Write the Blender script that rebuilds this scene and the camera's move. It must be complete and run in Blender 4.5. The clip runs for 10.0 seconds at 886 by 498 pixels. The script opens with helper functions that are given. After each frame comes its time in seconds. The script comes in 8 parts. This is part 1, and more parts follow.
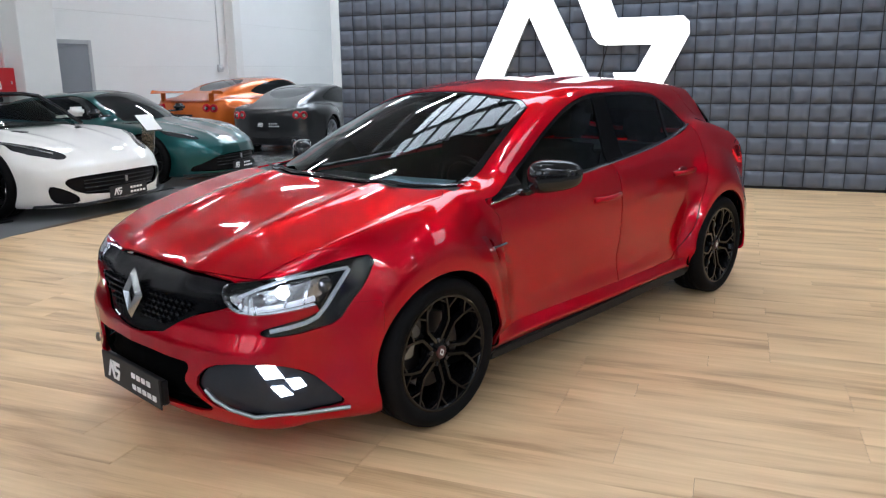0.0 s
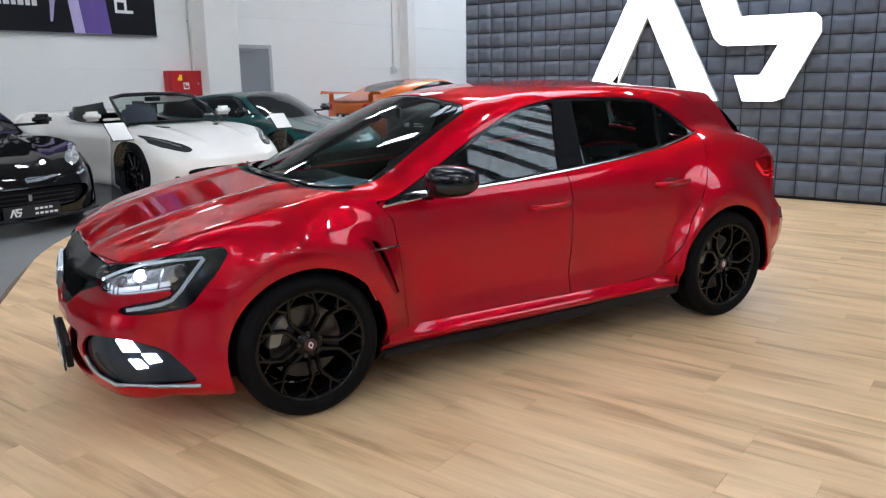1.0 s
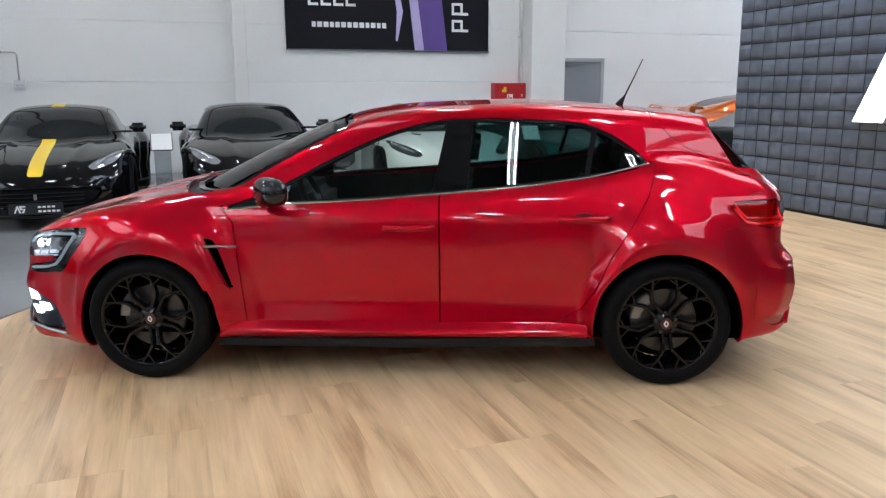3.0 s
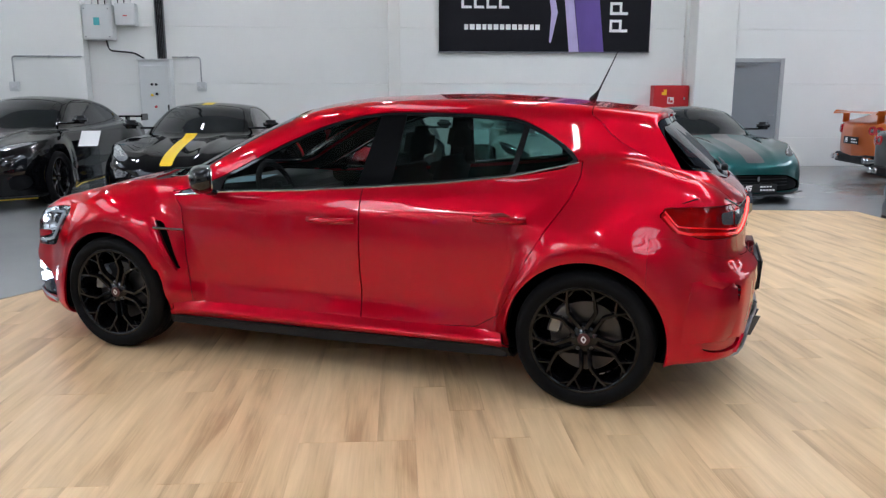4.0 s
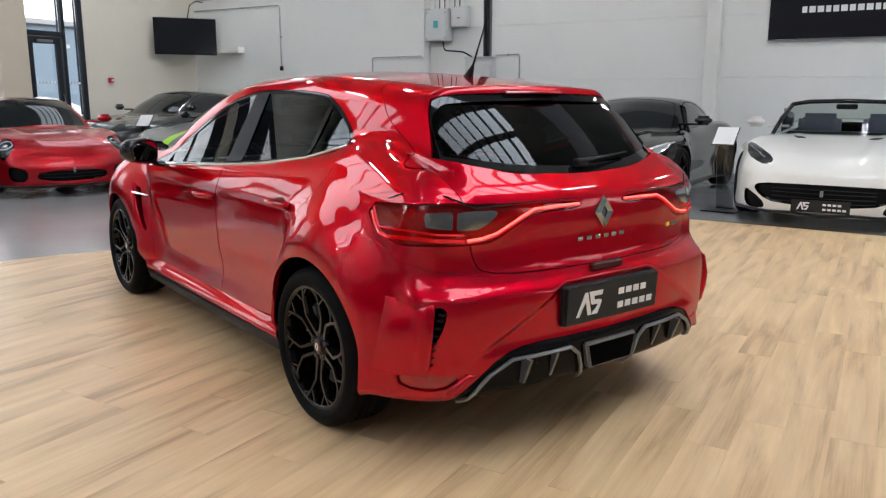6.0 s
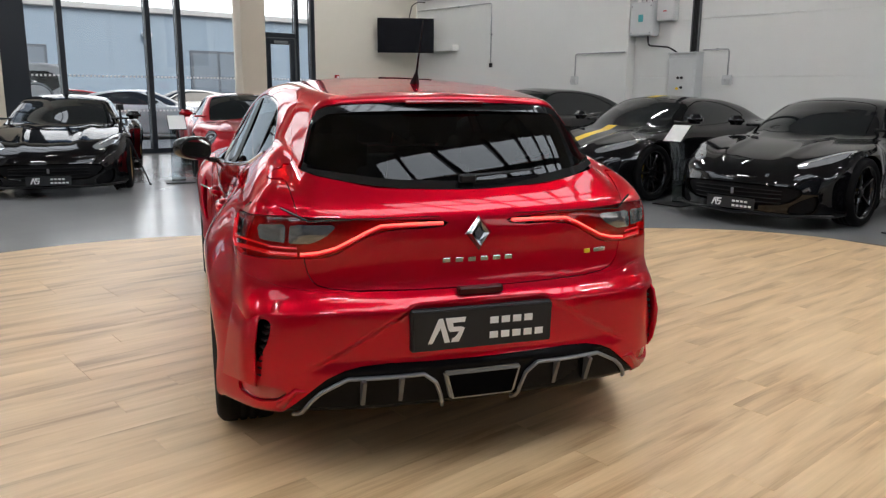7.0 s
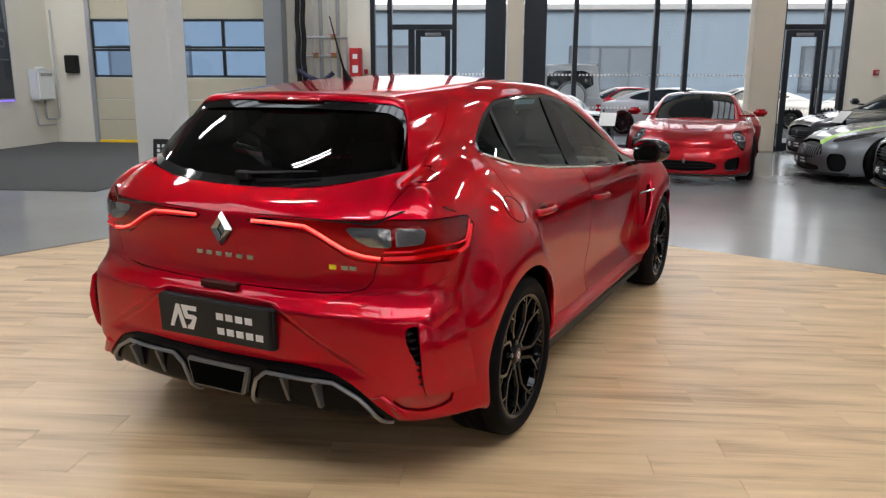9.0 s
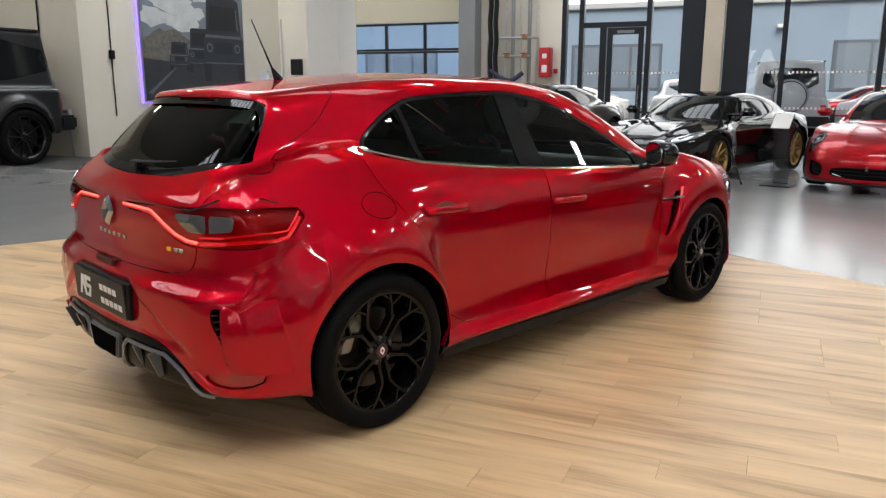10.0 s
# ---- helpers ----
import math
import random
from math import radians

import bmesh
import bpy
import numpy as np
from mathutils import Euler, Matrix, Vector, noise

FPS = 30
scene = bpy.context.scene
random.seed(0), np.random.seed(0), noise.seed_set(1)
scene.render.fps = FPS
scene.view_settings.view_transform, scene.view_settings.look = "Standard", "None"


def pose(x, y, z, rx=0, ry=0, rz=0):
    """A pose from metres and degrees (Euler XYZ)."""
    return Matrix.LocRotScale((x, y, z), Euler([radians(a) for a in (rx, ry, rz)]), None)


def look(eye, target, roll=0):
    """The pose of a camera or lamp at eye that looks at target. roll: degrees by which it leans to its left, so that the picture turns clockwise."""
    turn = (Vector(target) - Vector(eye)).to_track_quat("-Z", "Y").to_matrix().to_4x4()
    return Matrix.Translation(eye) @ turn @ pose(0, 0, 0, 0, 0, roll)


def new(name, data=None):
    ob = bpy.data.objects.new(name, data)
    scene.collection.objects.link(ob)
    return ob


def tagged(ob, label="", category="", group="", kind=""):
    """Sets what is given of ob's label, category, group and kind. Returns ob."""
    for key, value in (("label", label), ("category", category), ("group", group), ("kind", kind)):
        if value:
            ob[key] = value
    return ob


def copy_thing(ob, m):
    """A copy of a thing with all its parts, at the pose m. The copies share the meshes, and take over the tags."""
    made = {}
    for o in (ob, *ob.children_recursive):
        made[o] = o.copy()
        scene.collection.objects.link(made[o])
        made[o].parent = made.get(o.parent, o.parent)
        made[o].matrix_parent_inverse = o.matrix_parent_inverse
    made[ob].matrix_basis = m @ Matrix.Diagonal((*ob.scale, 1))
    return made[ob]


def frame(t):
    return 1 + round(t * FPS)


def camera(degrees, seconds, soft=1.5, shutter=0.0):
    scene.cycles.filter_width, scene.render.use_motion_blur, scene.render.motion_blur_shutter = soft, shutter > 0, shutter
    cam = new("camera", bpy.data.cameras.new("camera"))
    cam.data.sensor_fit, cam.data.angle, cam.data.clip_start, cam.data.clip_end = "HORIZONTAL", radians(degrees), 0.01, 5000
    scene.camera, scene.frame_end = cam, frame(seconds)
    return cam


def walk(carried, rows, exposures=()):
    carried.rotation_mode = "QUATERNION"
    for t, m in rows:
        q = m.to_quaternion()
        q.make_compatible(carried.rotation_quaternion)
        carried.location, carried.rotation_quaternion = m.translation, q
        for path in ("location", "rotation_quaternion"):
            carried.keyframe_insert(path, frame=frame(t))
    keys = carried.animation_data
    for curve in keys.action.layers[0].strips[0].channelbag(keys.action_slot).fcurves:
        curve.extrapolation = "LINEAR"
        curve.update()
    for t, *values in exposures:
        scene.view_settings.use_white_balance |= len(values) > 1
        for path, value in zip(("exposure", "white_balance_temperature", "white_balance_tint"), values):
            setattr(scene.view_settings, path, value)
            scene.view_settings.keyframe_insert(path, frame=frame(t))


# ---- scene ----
cam = camera(60.3, 10.0, soft=1.3)
EXPOSURES = [(0.0, 0.18, 5850, 13), (4.0, 0.24, 5800, 13), (5.5, 0.16, 5950, 13), (7.0, -0.06, 6350, 14), (8.5, -0.14, 6350, 14), (9.2, -0.12, 6400, 14), (10.0, 0.02, 6550, 14)]
PATH = [
    (0, (4.388, 1.396, 1.472), (2.569, 0.698, 1.019), -0.8),
    (0.5, (4.124, 2.059, 1.481), (2.422, 1.111, 1.032), -0.9),
    (1, (3.751, 2.691, 1.473), (2.197, 1.514, 1.03), -0.8),
    (1.5, (3.269, 3.25, 1.48), (1.896, 1.862, 1.044), -0.7),
    (2, (2.715, 3.743, 1.465), (1.558, 2.169, 1.039), -0.5),
    (2.2, (2.466, 3.907, 1.472), (1.402, 2.266, 1.05), -0.5),
    (3.3, (1.0, 4.583, 1.489), (0.5, 2.688, 1.088), -0.2),
    (3.5, (0.705, 4.641, 1.474), (0.316, 2.72, 1.077), -0.2),
    (4, (-0.054, 4.64, 1.422), (-0.169, 2.682, 1.03), -0.0),
    (4.5, (-0.788, 4.516, 1.389), (-0.624, 2.562, 0.999), 0.1),
    (5, (-1.515, 4.308, 1.341), (-1.072, 2.397, 0.952), 0.1),
    (5.5, (-2.174, 3.98, 1.312), (-1.463, 2.151, 0.922), 0.3),
    (5.7, (-2.426, 3.843, 1.297), (-1.609, 2.06, 0.909), 0.2),
    (6.8, (-3.658, 2.849, 1.371), (-2.269, 1.468, 0.966), 0.5),
    (7, (-3.822, 2.62, 1.375), (-2.339, 1.342, 0.968), 0.5),
    (7.5, (-4.129, 1.963, 1.383), (-2.429, 0.994, 0.972), 0.6),
    (8, (-4.374, 1.279, 1.382), (-2.514, 0.671, 0.968), 0.5),
    (8.5, (-4.461, 0.552, 1.387), (-2.518, 0.329, 0.97), 0.4),
    (9, (-4.506, -0.22, 1.392), (-2.557, -0.071, 0.969), 0.3),
    (9.5, (-4.367, -0.969, 1.39), (-2.473, -0.488, 0.967), 0.1),
    (10, (-4.171, -1.683, 1.383), (-2.374, -0.914, 0.959), -0.0),
]
walk(cam, [(t, look(eye, target, roll)) for t, eye, target, roll in PATH], EXPOSURES)


# ---- light ----
world = bpy.data.worlds.new("sky")
scene.world = world
world.use_nodes = True
wn = world.node_tree
sky = wn.nodes.new("ShaderNodeTexSky")
sky.sky_type = "NISHITA"
sky.sun_disc = False
sky.sun_elevation, sky.sun_rotation = radians(45), radians(250)
sky.dust_density, sky.air_density = 6.0, 1.4
wn.links.new(sky.outputs["Color"], wn.nodes["Background"].inputs["Color"])
wn.nodes["Background"].inputs["Strength"].default_value = 0.15

sun = new("sun", bpy.data.lights.new("sun", "SUN"))
sun.data.energy, sun.data.angle, sun.data.color = 2.2, radians(35), (1, 0.97, 0.93)
sun.matrix_basis = look((-30, -10, 33), (0, 0, 0))

# centre and size of each skylight, and its watts a square metre
# the last two are added fill for dim walls, no skylight is known there
ROOF_LIGHTS = [(-4.5, -0.4, 1.6, 6.8, 22), (-3.0, -1.7, 0.9, 4.4, 18), (1.7, -1.2, 0.8, 4.2, 12), (-9.6, 1.0, 2.8, 6.4, 18), (-3.0, 8.8, 2.8, 4.6, 16), (10.2, 1.5, 3.0, 6.0, 13), (10.6, -7.0, 2.4, 3.0, 8), (8.8, 8.0, 3.4, 3.2, 24), (-14.5, -6.5, 3.0, 5.6, 24)]


def area(name, x, y, z, sx, sy, watts, col, target=None):
    d = bpy.data.lights.new(name, "AREA")
    d.shape, d.size, d.size_y, d.energy, d.color = "RECTANGLE", sx, sy, watts, col
    ob = new(name, d)
    ob.matrix_basis = look((x, y, z), target) if target else pose(x, y, z)
    return ob


for x, y, w, d, watts in ROOF_LIGHTS:
    area("skylight_daylight", x, y, 6.9, w, d, watts * w * d, (0.88, 0.96, 1.0))
area("window_daylight", 13.15, -2.3, 2.6, 9.4, 4.8, 70, (0.92, 0.97, 1.0), (0, -2.3, 2.2))

# ---- materials ----
def mat(name, col, rough=0.5, metal=0.0, var=0.08, scale=6.0, bumps=0.0, bscale=80.0, coat=0.0, glow=0.0, stretch=None, per=0.0, coat_ior=1.5, ior=1.5, edge=None):
    m = bpy.data.materials.new(name)
    m.use_nodes = True
    nt = m.node_tree
    b = nt.nodes["Principled BSDF"]
    b.inputs["Roughness"].default_value = rough
    b.inputs["Metallic"].default_value = metal
    b.inputs["Coat Weight"].default_value = coat
    b.inputs["Coat Roughness"].default_value = 0.03
    b.inputs["Coat IOR"].default_value = coat_ior
    b.inputs["IOR"].default_value = ior
    if edge:
        b.inputs["Specular Tint"].default_value = (*edge, 1)
    b.inputs["Base Color"].default_value = (*col, 1)
    if glow:
        b.inputs["Emission Color"].default_value = (*col, 1)
        b.inputs["Emission Strength"].default_value = glow
    tc = nt.nodes.new("ShaderNodeTexCoord")
    src = tc.outputs["Object"]
    if stretch:
        mp = nt.nodes.new("ShaderNodeMapping")
        mp.inputs["Scale"].default_value = stretch
        nt.links.new(src, mp.inputs["Vector"])
        src = mp.outputs["Vector"]
    if var:
        n = nt.nodes.new("ShaderNodeTexNoise")
        n.inputs["Scale"].default_value = scale
        n.inputs["Detail"].default_value = 6
        n.inputs["Roughness"].default_value = 0.62
        nt.links.new(src, n.inputs["Vector"])
        mix = nt.nodes.new("ShaderNodeMix")
        mix.data_type = "RGBA"
        mix.inputs["A"].default_value = (*[c * (1 - var) for c in col], 1)
        mix.inputs["B"].default_value = (*[min(1, c * (1 + var)) for c in col], 1)
        nt.links.new(n.outputs["Fac"], mix.inputs["Factor"])
        out = mix.outputs["Result"]
        if per:
            oi = nt.nodes.new("ShaderNodeObjectInfo")
            hsv = nt.nodes.new("ShaderNodeHueSaturation")
            mr = nt.nodes.new("ShaderNodeMapRange")
            mr.inputs["To Min"].default_value, mr.inputs["To Max"].default_value = 1 - per, 1 + per
            nt.links.new(oi.outputs["Random"], mr.inputs["Value"])
            nt.links.new(mr.outputs["Result"], hsv.inputs["Value"])
            nt.links.new(out, hsv.inputs["Color"])
            out = hsv.outputs["Color"]
        nt.links.new(out, b.inputs["Base Color"])
        mr2 = nt.nodes.new("ShaderNodeMapRange")
        mr2.inputs["To Min"].default_value, mr2.inputs["To Max"].default_value = rough * 0.85, min(1, rough * 1.2)
        nt.links.new(n.outputs["Fac"], mr2.inputs["Value"])
        nt.links.new(mr2.outputs["Result"], b.inputs["Roughness"])
    if bumps:
        n2 = nt.nodes.new("ShaderNodeTexNoise")
        n2.inputs["Scale"].default_value = bscale
        n2.inputs["Detail"].default_value = 4
        nt.links.new(src, n2.inputs["Vector"])
        bp = nt.nodes.new("ShaderNodeBump")
        bp.inputs["Strength"].default_value = bumps
        bp.inputs["Distance"].default_value = 0.01
        nt.links.new(n2.outputs["Fac"], bp.inputs["Height"])
        nt.links.new(bp.outputs["Normal"], b.inputs["Normal"])
    return m


def glass(name, tint, rough=0.0, ior=1.5):
    m = bpy.data.materials.new(name)
    m.use_nodes = True
    nt = m.node_tree
    nt.nodes.remove(nt.nodes["Principled BSDF"])
    fr = nt.nodes.new("ShaderNodeFresnel")
    fr.inputs["IOR"].default_value = ior
    tr = nt.nodes.new("ShaderNodeBsdfTransparent")
    tr.inputs["Color"].default_value = (*tint, 1)
    gl = nt.nodes.new("ShaderNodeBsdfGlossy")
    gl.inputs["Roughness"].default_value = rough
    mix = nt.nodes.new("ShaderNodeMixShader")
    nt.links.new(fr.outputs["Fac"], mix.inputs["Fac"])
    nt.links.new(tr.outputs["BSDF"], mix.inputs[1])
    nt.links.new(gl.outputs["BSDF"], mix.inputs[2])
    nt.links.new(mix.outputs["Shader"], nt.nodes["Material Output"].inputs["Surface"])
    return m


def paint(name, col, metal=0.0, rough=0.35, coat=1.0, coat_ior=1.45, edge=None, ior=1.4):
    return mat(name, col, rough=rough, metal=metal, var=0.05, scale=700, coat=coat, coat_ior=coat_ior, ior=ior, edge=edge)


RED = paint("candy_red_paint", (0.485, 0.0006, 0.013), metal=0.80, rough=0.38, coat_ior=1.42, edge=(0.80, 0.008, 0.05))
BLACK_GLOSS = mat("gloss_black", (0.007, 0.007, 0.008), rough=0.06, var=0.1, ior=1.5)
PILLAR_BLACK = mat("black_pillar_foil", (0.0025, 0.0025, 0.003), rough=0.3, var=0.1, ior=1.15)
BLACK_TRIM = mat("black_plastic", (0.011, 0.011, 0.012), rough=0.45, var=0.15, scale=40, bumps=0.05, bscale=400, ior=1.28)
INNER = mat("dark_underbody", (0.003, 0.003, 0.003), rough=0.8, var=0.2, ior=1.05)
RUBBER = mat("tyre_rubber", (0.007, 0.007, 0.0075), rough=0.6, var=0.15, scale=30, bumps=0.08, bscale=200, ior=1.14)
WHEEL_BLACK = mat("gloss_black_wheel", (0.004, 0.004, 0.0045), rough=0.06, var=0.1, ior=1.34)
FOG_PANEL = mat("blue_black_panel", (0.018, 0.022, 0.030), rough=0.20, var=0.1, scale=40, ior=1.4)
MESH_BLACK = mat("black_mesh", (0.004, 0.004, 0.005), rough=0.25, var=0.2, scale=60, ior=1.2)
CHROME = mat("chrome", (0.75, 0.76, 0.78), rough=0.12, metal=1.0, var=0.03)
SATIN = mat("satin_silver", (0.27, 0.28, 0.295), rough=0.32, metal=0.8, var=0.05)
STEEL = mat("brake_steel", (0.075, 0.075, 0.08), rough=0.32, metal=1.0, var=0.12, scale=40)
FABRIC = mat("seat_fabric", (0.022, 0.022, 0.024), rough=0.9, var=0.2, scale=60, bumps=0.3, bscale=500, ior=1.15)
GLASS_CLEAR = glass("windscreen_glass", (0.55, 0.61, 0.59), ior=1.42)
GLASS_DOOR = glass("door_glass", (0.74, 0.82, 0.79), ior=1.5)
GLASS_DARK = glass("privacy_glass", (0.28, 0.43, 0.41), ior=1.40)
GLASS_BACK = glass("rear_privacy_glass", (0.09, 0.11, 0.11), ior=1.38)
LENS = glass("lamp_lens", (0.9, 0.92, 0.95))
RED_LENS = glass("red_lens", (1.0, 0.05, 0.06))
LAMP_RED = mat("lit_red_led", (1.0, 0.11, 0.08), glow=1.7, var=0)
LAMP_RED_DIM = mat("dim_red_led", (0.70, 0.012, 0.02), glow=0.32, rough=0.2, var=0)
LAMP_WHITE = mat("lit_white_led", (0.92, 0.96, 1.0), glow=7.0, var=0)
FROSTED = mat("frosted_light_strip", (0.62, 0.66, 0.70), rough=0.25, glow=0.16, var=0.25, scale=60)
LAMP_CLEAR = mat("lamp_reflector", (0.25, 0.245, 0.25), rough=0.15, metal=0.8, var=0.9, scale=30, stretch=(1, 1, 5))
# glows in place of low beam light falling on the reflector
LIT_REFLECTOR = mat("lit_reflector", (0.85, 0.89, 0.93), glow=0.45, rough=0.2, var=0.4, scale=40)
LAMP_SILVER = mat("bright_lamp_reflector", (0.88, 0.89, 0.91), rough=0.22, metal=0.85, var=0.55, scale=28)
RED_PLASTIC = mat("red_plastic", (0.42, 0.005, 0.012), rough=0.15, var=0.1, coat=0.7)
PLATE = mat("plate_grey", (0.022, 0.023, 0.025), rough=0.45, var=0.1, ior=1.3)
DIM_CHROME = mat("dim_chrome", (0.38, 0.39, 0.40), rough=0.16, metal=1.0, var=0.05)
DARK_SATIN = mat("dark_satin_grey", (0.13, 0.134, 0.14), rough=0.35, metal=0.5, var=0.06)
WHITE_INK = mat("white_print", (0.82, 0.82, 0.82), rough=0.5, var=0.02)
YELLOW = mat("yellow_vinyl", (0.88, 0.58, 0.01), rough=0.35, var=0.04)
LIME = mat("lime_vinyl", (0.33, 0.66, 0.02), rough=0.3, var=0.04, coat=0.5)

WALL_WHITE = mat("white_wall_paint", (0.78, 0.79, 0.77), rough=0.62, var=0.035, scale=1.3, bumps=0.06, bscale=90)
WALL_CREAM = mat("cream_wall_paint", (0.72, 0.68, 0.58), rough=0.65, var=0.05, scale=1.1, bumps=0.08, bscale=60)
COLUMN_WHITE = mat("white_column_paint", (0.74, 0.74, 0.71), rough=0.6, var=0.05, scale=2.0, bumps=0.1, bscale=50)
# unseen ceiling, its grey set to keep reflections in the cars dark
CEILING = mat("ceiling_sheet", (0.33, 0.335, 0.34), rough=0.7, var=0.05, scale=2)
STEELWORK = mat("painted_steelwork", (0.10, 0.105, 0.11), rough=0.5, var=0.1)
CONCRETE = mat("polished_concrete", (0.26, 0.265, 0.262), rough=0.24, var=0.13, scale=0.9, bumps=0.03, bscale=25, coat=0.15)
MAT_DARK = mat("dark_entrance_matting", (0.052, 0.052, 0.051), rough=0.85, var=0.2, scale=20, bumps=0.3, bscale=300)
FRAME_DARK = mat("anthracite_aluminium", (0.018, 0.022, 0.028), rough=0.4, var=0.1, ior=1.3)
PILLAR_TAN = mat("tan_pillar_paint", (0.60, 0.53, 0.42), rough=0.6, var=0.05, scale=2.0, bumps=0.1, bscale=50)
GLASS_THIN = glass("thin_screen_glass", (0.55, 0.61, 0.59), ior=1.2)
PANE = glass("window_pane", (0.93, 0.96, 0.97))
GATE = mat("beige_gate_panel", (0.52, 0.48, 0.36), rough=0.5, var=0.04, scale=2)
PAD = mat("grey_leatherette", (0.090, 0.105, 0.135), rough=0.52, var=0.12, scale=5, bumps=0.12, bscale=260, per=0.10)
PAD_BACK = mat("dark_panel_backing", (0.02, 0.022, 0.028), rough=0.7, var=0.1)
SIGN = mat("lit_sign_face", (1.0, 0.985, 0.96), glow=1.9, var=0)
SIGN_SIDE = mat("sign_return", (0.62, 0.62, 0.62), rough=0.4, var=0.03)
GREY_DOOR = mat("grey_door_paint", (0.23, 0.245, 0.265), rough=0.45, var=0.05)
FIRE_RED = mat("fire_red_paint", (0.48, 0.015, 0.02), rough=0.35, var=0.06)
CABINET = mat("light_grey_enamel", (0.60, 0.62, 0.62), rough=0.4, var=0.04)
PIPE = mat("galvanised_pipe", (0.45, 0.46, 0.47), rough=0.4, metal=0.6, var=0.1)
SCREEN = mat("dark_screen", (0.006, 0.006, 0.008), rough=0.12, var=0.05)
POSTER_BLACK = mat("poster_black", (0.010, 0.010, 0.013), rough=0.55, var=0.1, ior=1.2)
PURPLE = mat("poster_purple", (0.10, 0.055, 0.26), rough=0.5, var=0.35, scale=2.2, stretch=(1, 1, 0.25))
LILAC = mat("poster_lilac", (0.46, 0.40, 0.66), rough=0.5, var=0.12)
EDGE_LIGHT = mat("violet_edge_light", (0.30, 0.20, 0.95), glow=1.5, var=0)
TUBE = mat("lit_tube", (1.0, 0.98, 0.94), glow=100.0, var=0)


def wood_material():
    m = mat("oak_vinyl_planks", (0.50, 0.345, 0.205), rough=0.36, var=0.0, per=0.0)
    nt = m.node_tree
    b = nt.nodes["Principled BSDF"]
    tc = nt.nodes.new("ShaderNodeTexCoord")
    oi = nt.nodes.new("ShaderNodeObjectInfo")
    off = nt.nodes.new("ShaderNodeVectorMath")
    off.operation = "MULTIPLY_ADD"
    off.inputs[1].default_value = (1, 1, 1)
    sc = nt.nodes.new("ShaderNodeVectorMath")
    sc.operation = "SCALE"
    sc.inputs["Scale"].default_value = 37.0
    comb = nt.nodes.new("ShaderNodeCombineXYZ")
    nt.links.new(oi.outputs["Random"], comb.inputs["X"])
    nt.links.new(oi.outputs["Random"], comb.inputs["Y"])
    nt.links.new(comb.outputs["Vector"], sc.inputs[0])
    nt.links.new(tc.outputs["Object"], off.inputs[0])
    nt.links.new(sc.outputs["Vector"], off.inputs[2])
    layers = []
    for size, stretch in ((1.0, (7.5, 0.95, 1)), (1.0, (34, 1.5, 1)), (1.0, (150, 3, 1))):
        mp = nt.nodes.new("ShaderNodeMapping")
        mp.inputs["Scale"].default_value = stretch
        nt.links.new(off.outputs["Vector"], mp.inputs["Vector"])
        n = nt.nodes.new("ShaderNodeTexNoise")
        n.inputs["Scale"].default_value = size
        n.inputs["Detail"].default_value = 5
        n.inputs["Distortion"].default_value = 0.55
        nt.links.new(mp.outputs["Vector"], n.inputs["Vector"])
        layers.append(n.outputs["Fac"])
    ramp = nt.nodes.new("ShaderNodeValToRGB")
    e = ramp.color_ramp.elements
    e[0].position, e[0].color = 0.345, (0.42, 0.25, 0.12, 1)
    e[1].position, e[1].color = 0.63, (0.80, 0.57, 0.325, 1)
    mid = e.new(0.47)
    mid.color = (0.65, 0.44, 0.235, 1)
    mix = nt.nodes.new("ShaderNodeMix")
    mix.inputs["Factor"].default_value = 0.22
    nt.links.new(layers[0], mix.inputs["A"])
    nt.links.new(layers[1], mix.inputs["B"])
    mix2 = nt.nodes.new("ShaderNodeMix")
    mix2.inputs["Factor"].default_value = 0.14
    nt.links.new(mix.outputs["Result"], mix2.inputs["A"])
    nt.links.new(layers[2], mix2.inputs["B"])
    nt.links.new(mix2.outputs["Result"], ramp.inputs["Fac"])
    hsv = nt.nodes.new("ShaderNodeHueSaturation")
    mr = nt.nodes.new("ShaderNodeMapRange")
    mr.inputs["To Min"].default_value, mr.inputs["To Max"].default_value = 0.965, 1.035
    nt.links.new(oi.outputs["Random"], mr.inputs["Value"])
    nt.links.new(mr.outputs["Result"], hsv.inputs["Value"])
    nt.links.new(ramp.outputs["Color"], hsv.inputs["Color"])
    nt.links.new(hsv.outputs["Color"], b.inputs["Base Color"])
    rr = nt.nodes.new("ShaderNodeMapRange")
    rr.inputs["To Min"].default_value, rr.inputs["To Max"].default_value = 0.30, 0.46
    nt.links.new(layers[1], rr.inputs["Value"])
    nt.links.new(rr.outputs["Result"], b.inputs["Roughness"])
    bp = nt.nodes.new("ShaderNodeBump")
    bp.inputs["Strength"].default_value = 0.06
    bp.inputs["Distance"].default_value = 0.004
    nt.links.new(layers[1], bp.inputs["Height"])
    nt.links.new(bp.outputs["Normal"], b.inputs["Normal"])
    return m


WOOD = wood_material()
RED.node_tree.nodes["Principled BSDF"].inputs["Specular IOR Level"].default_value = 0.0
ACRYLIC = glass("hazed_acrylic", (0.80, 0.90, 1.0), 0.05)

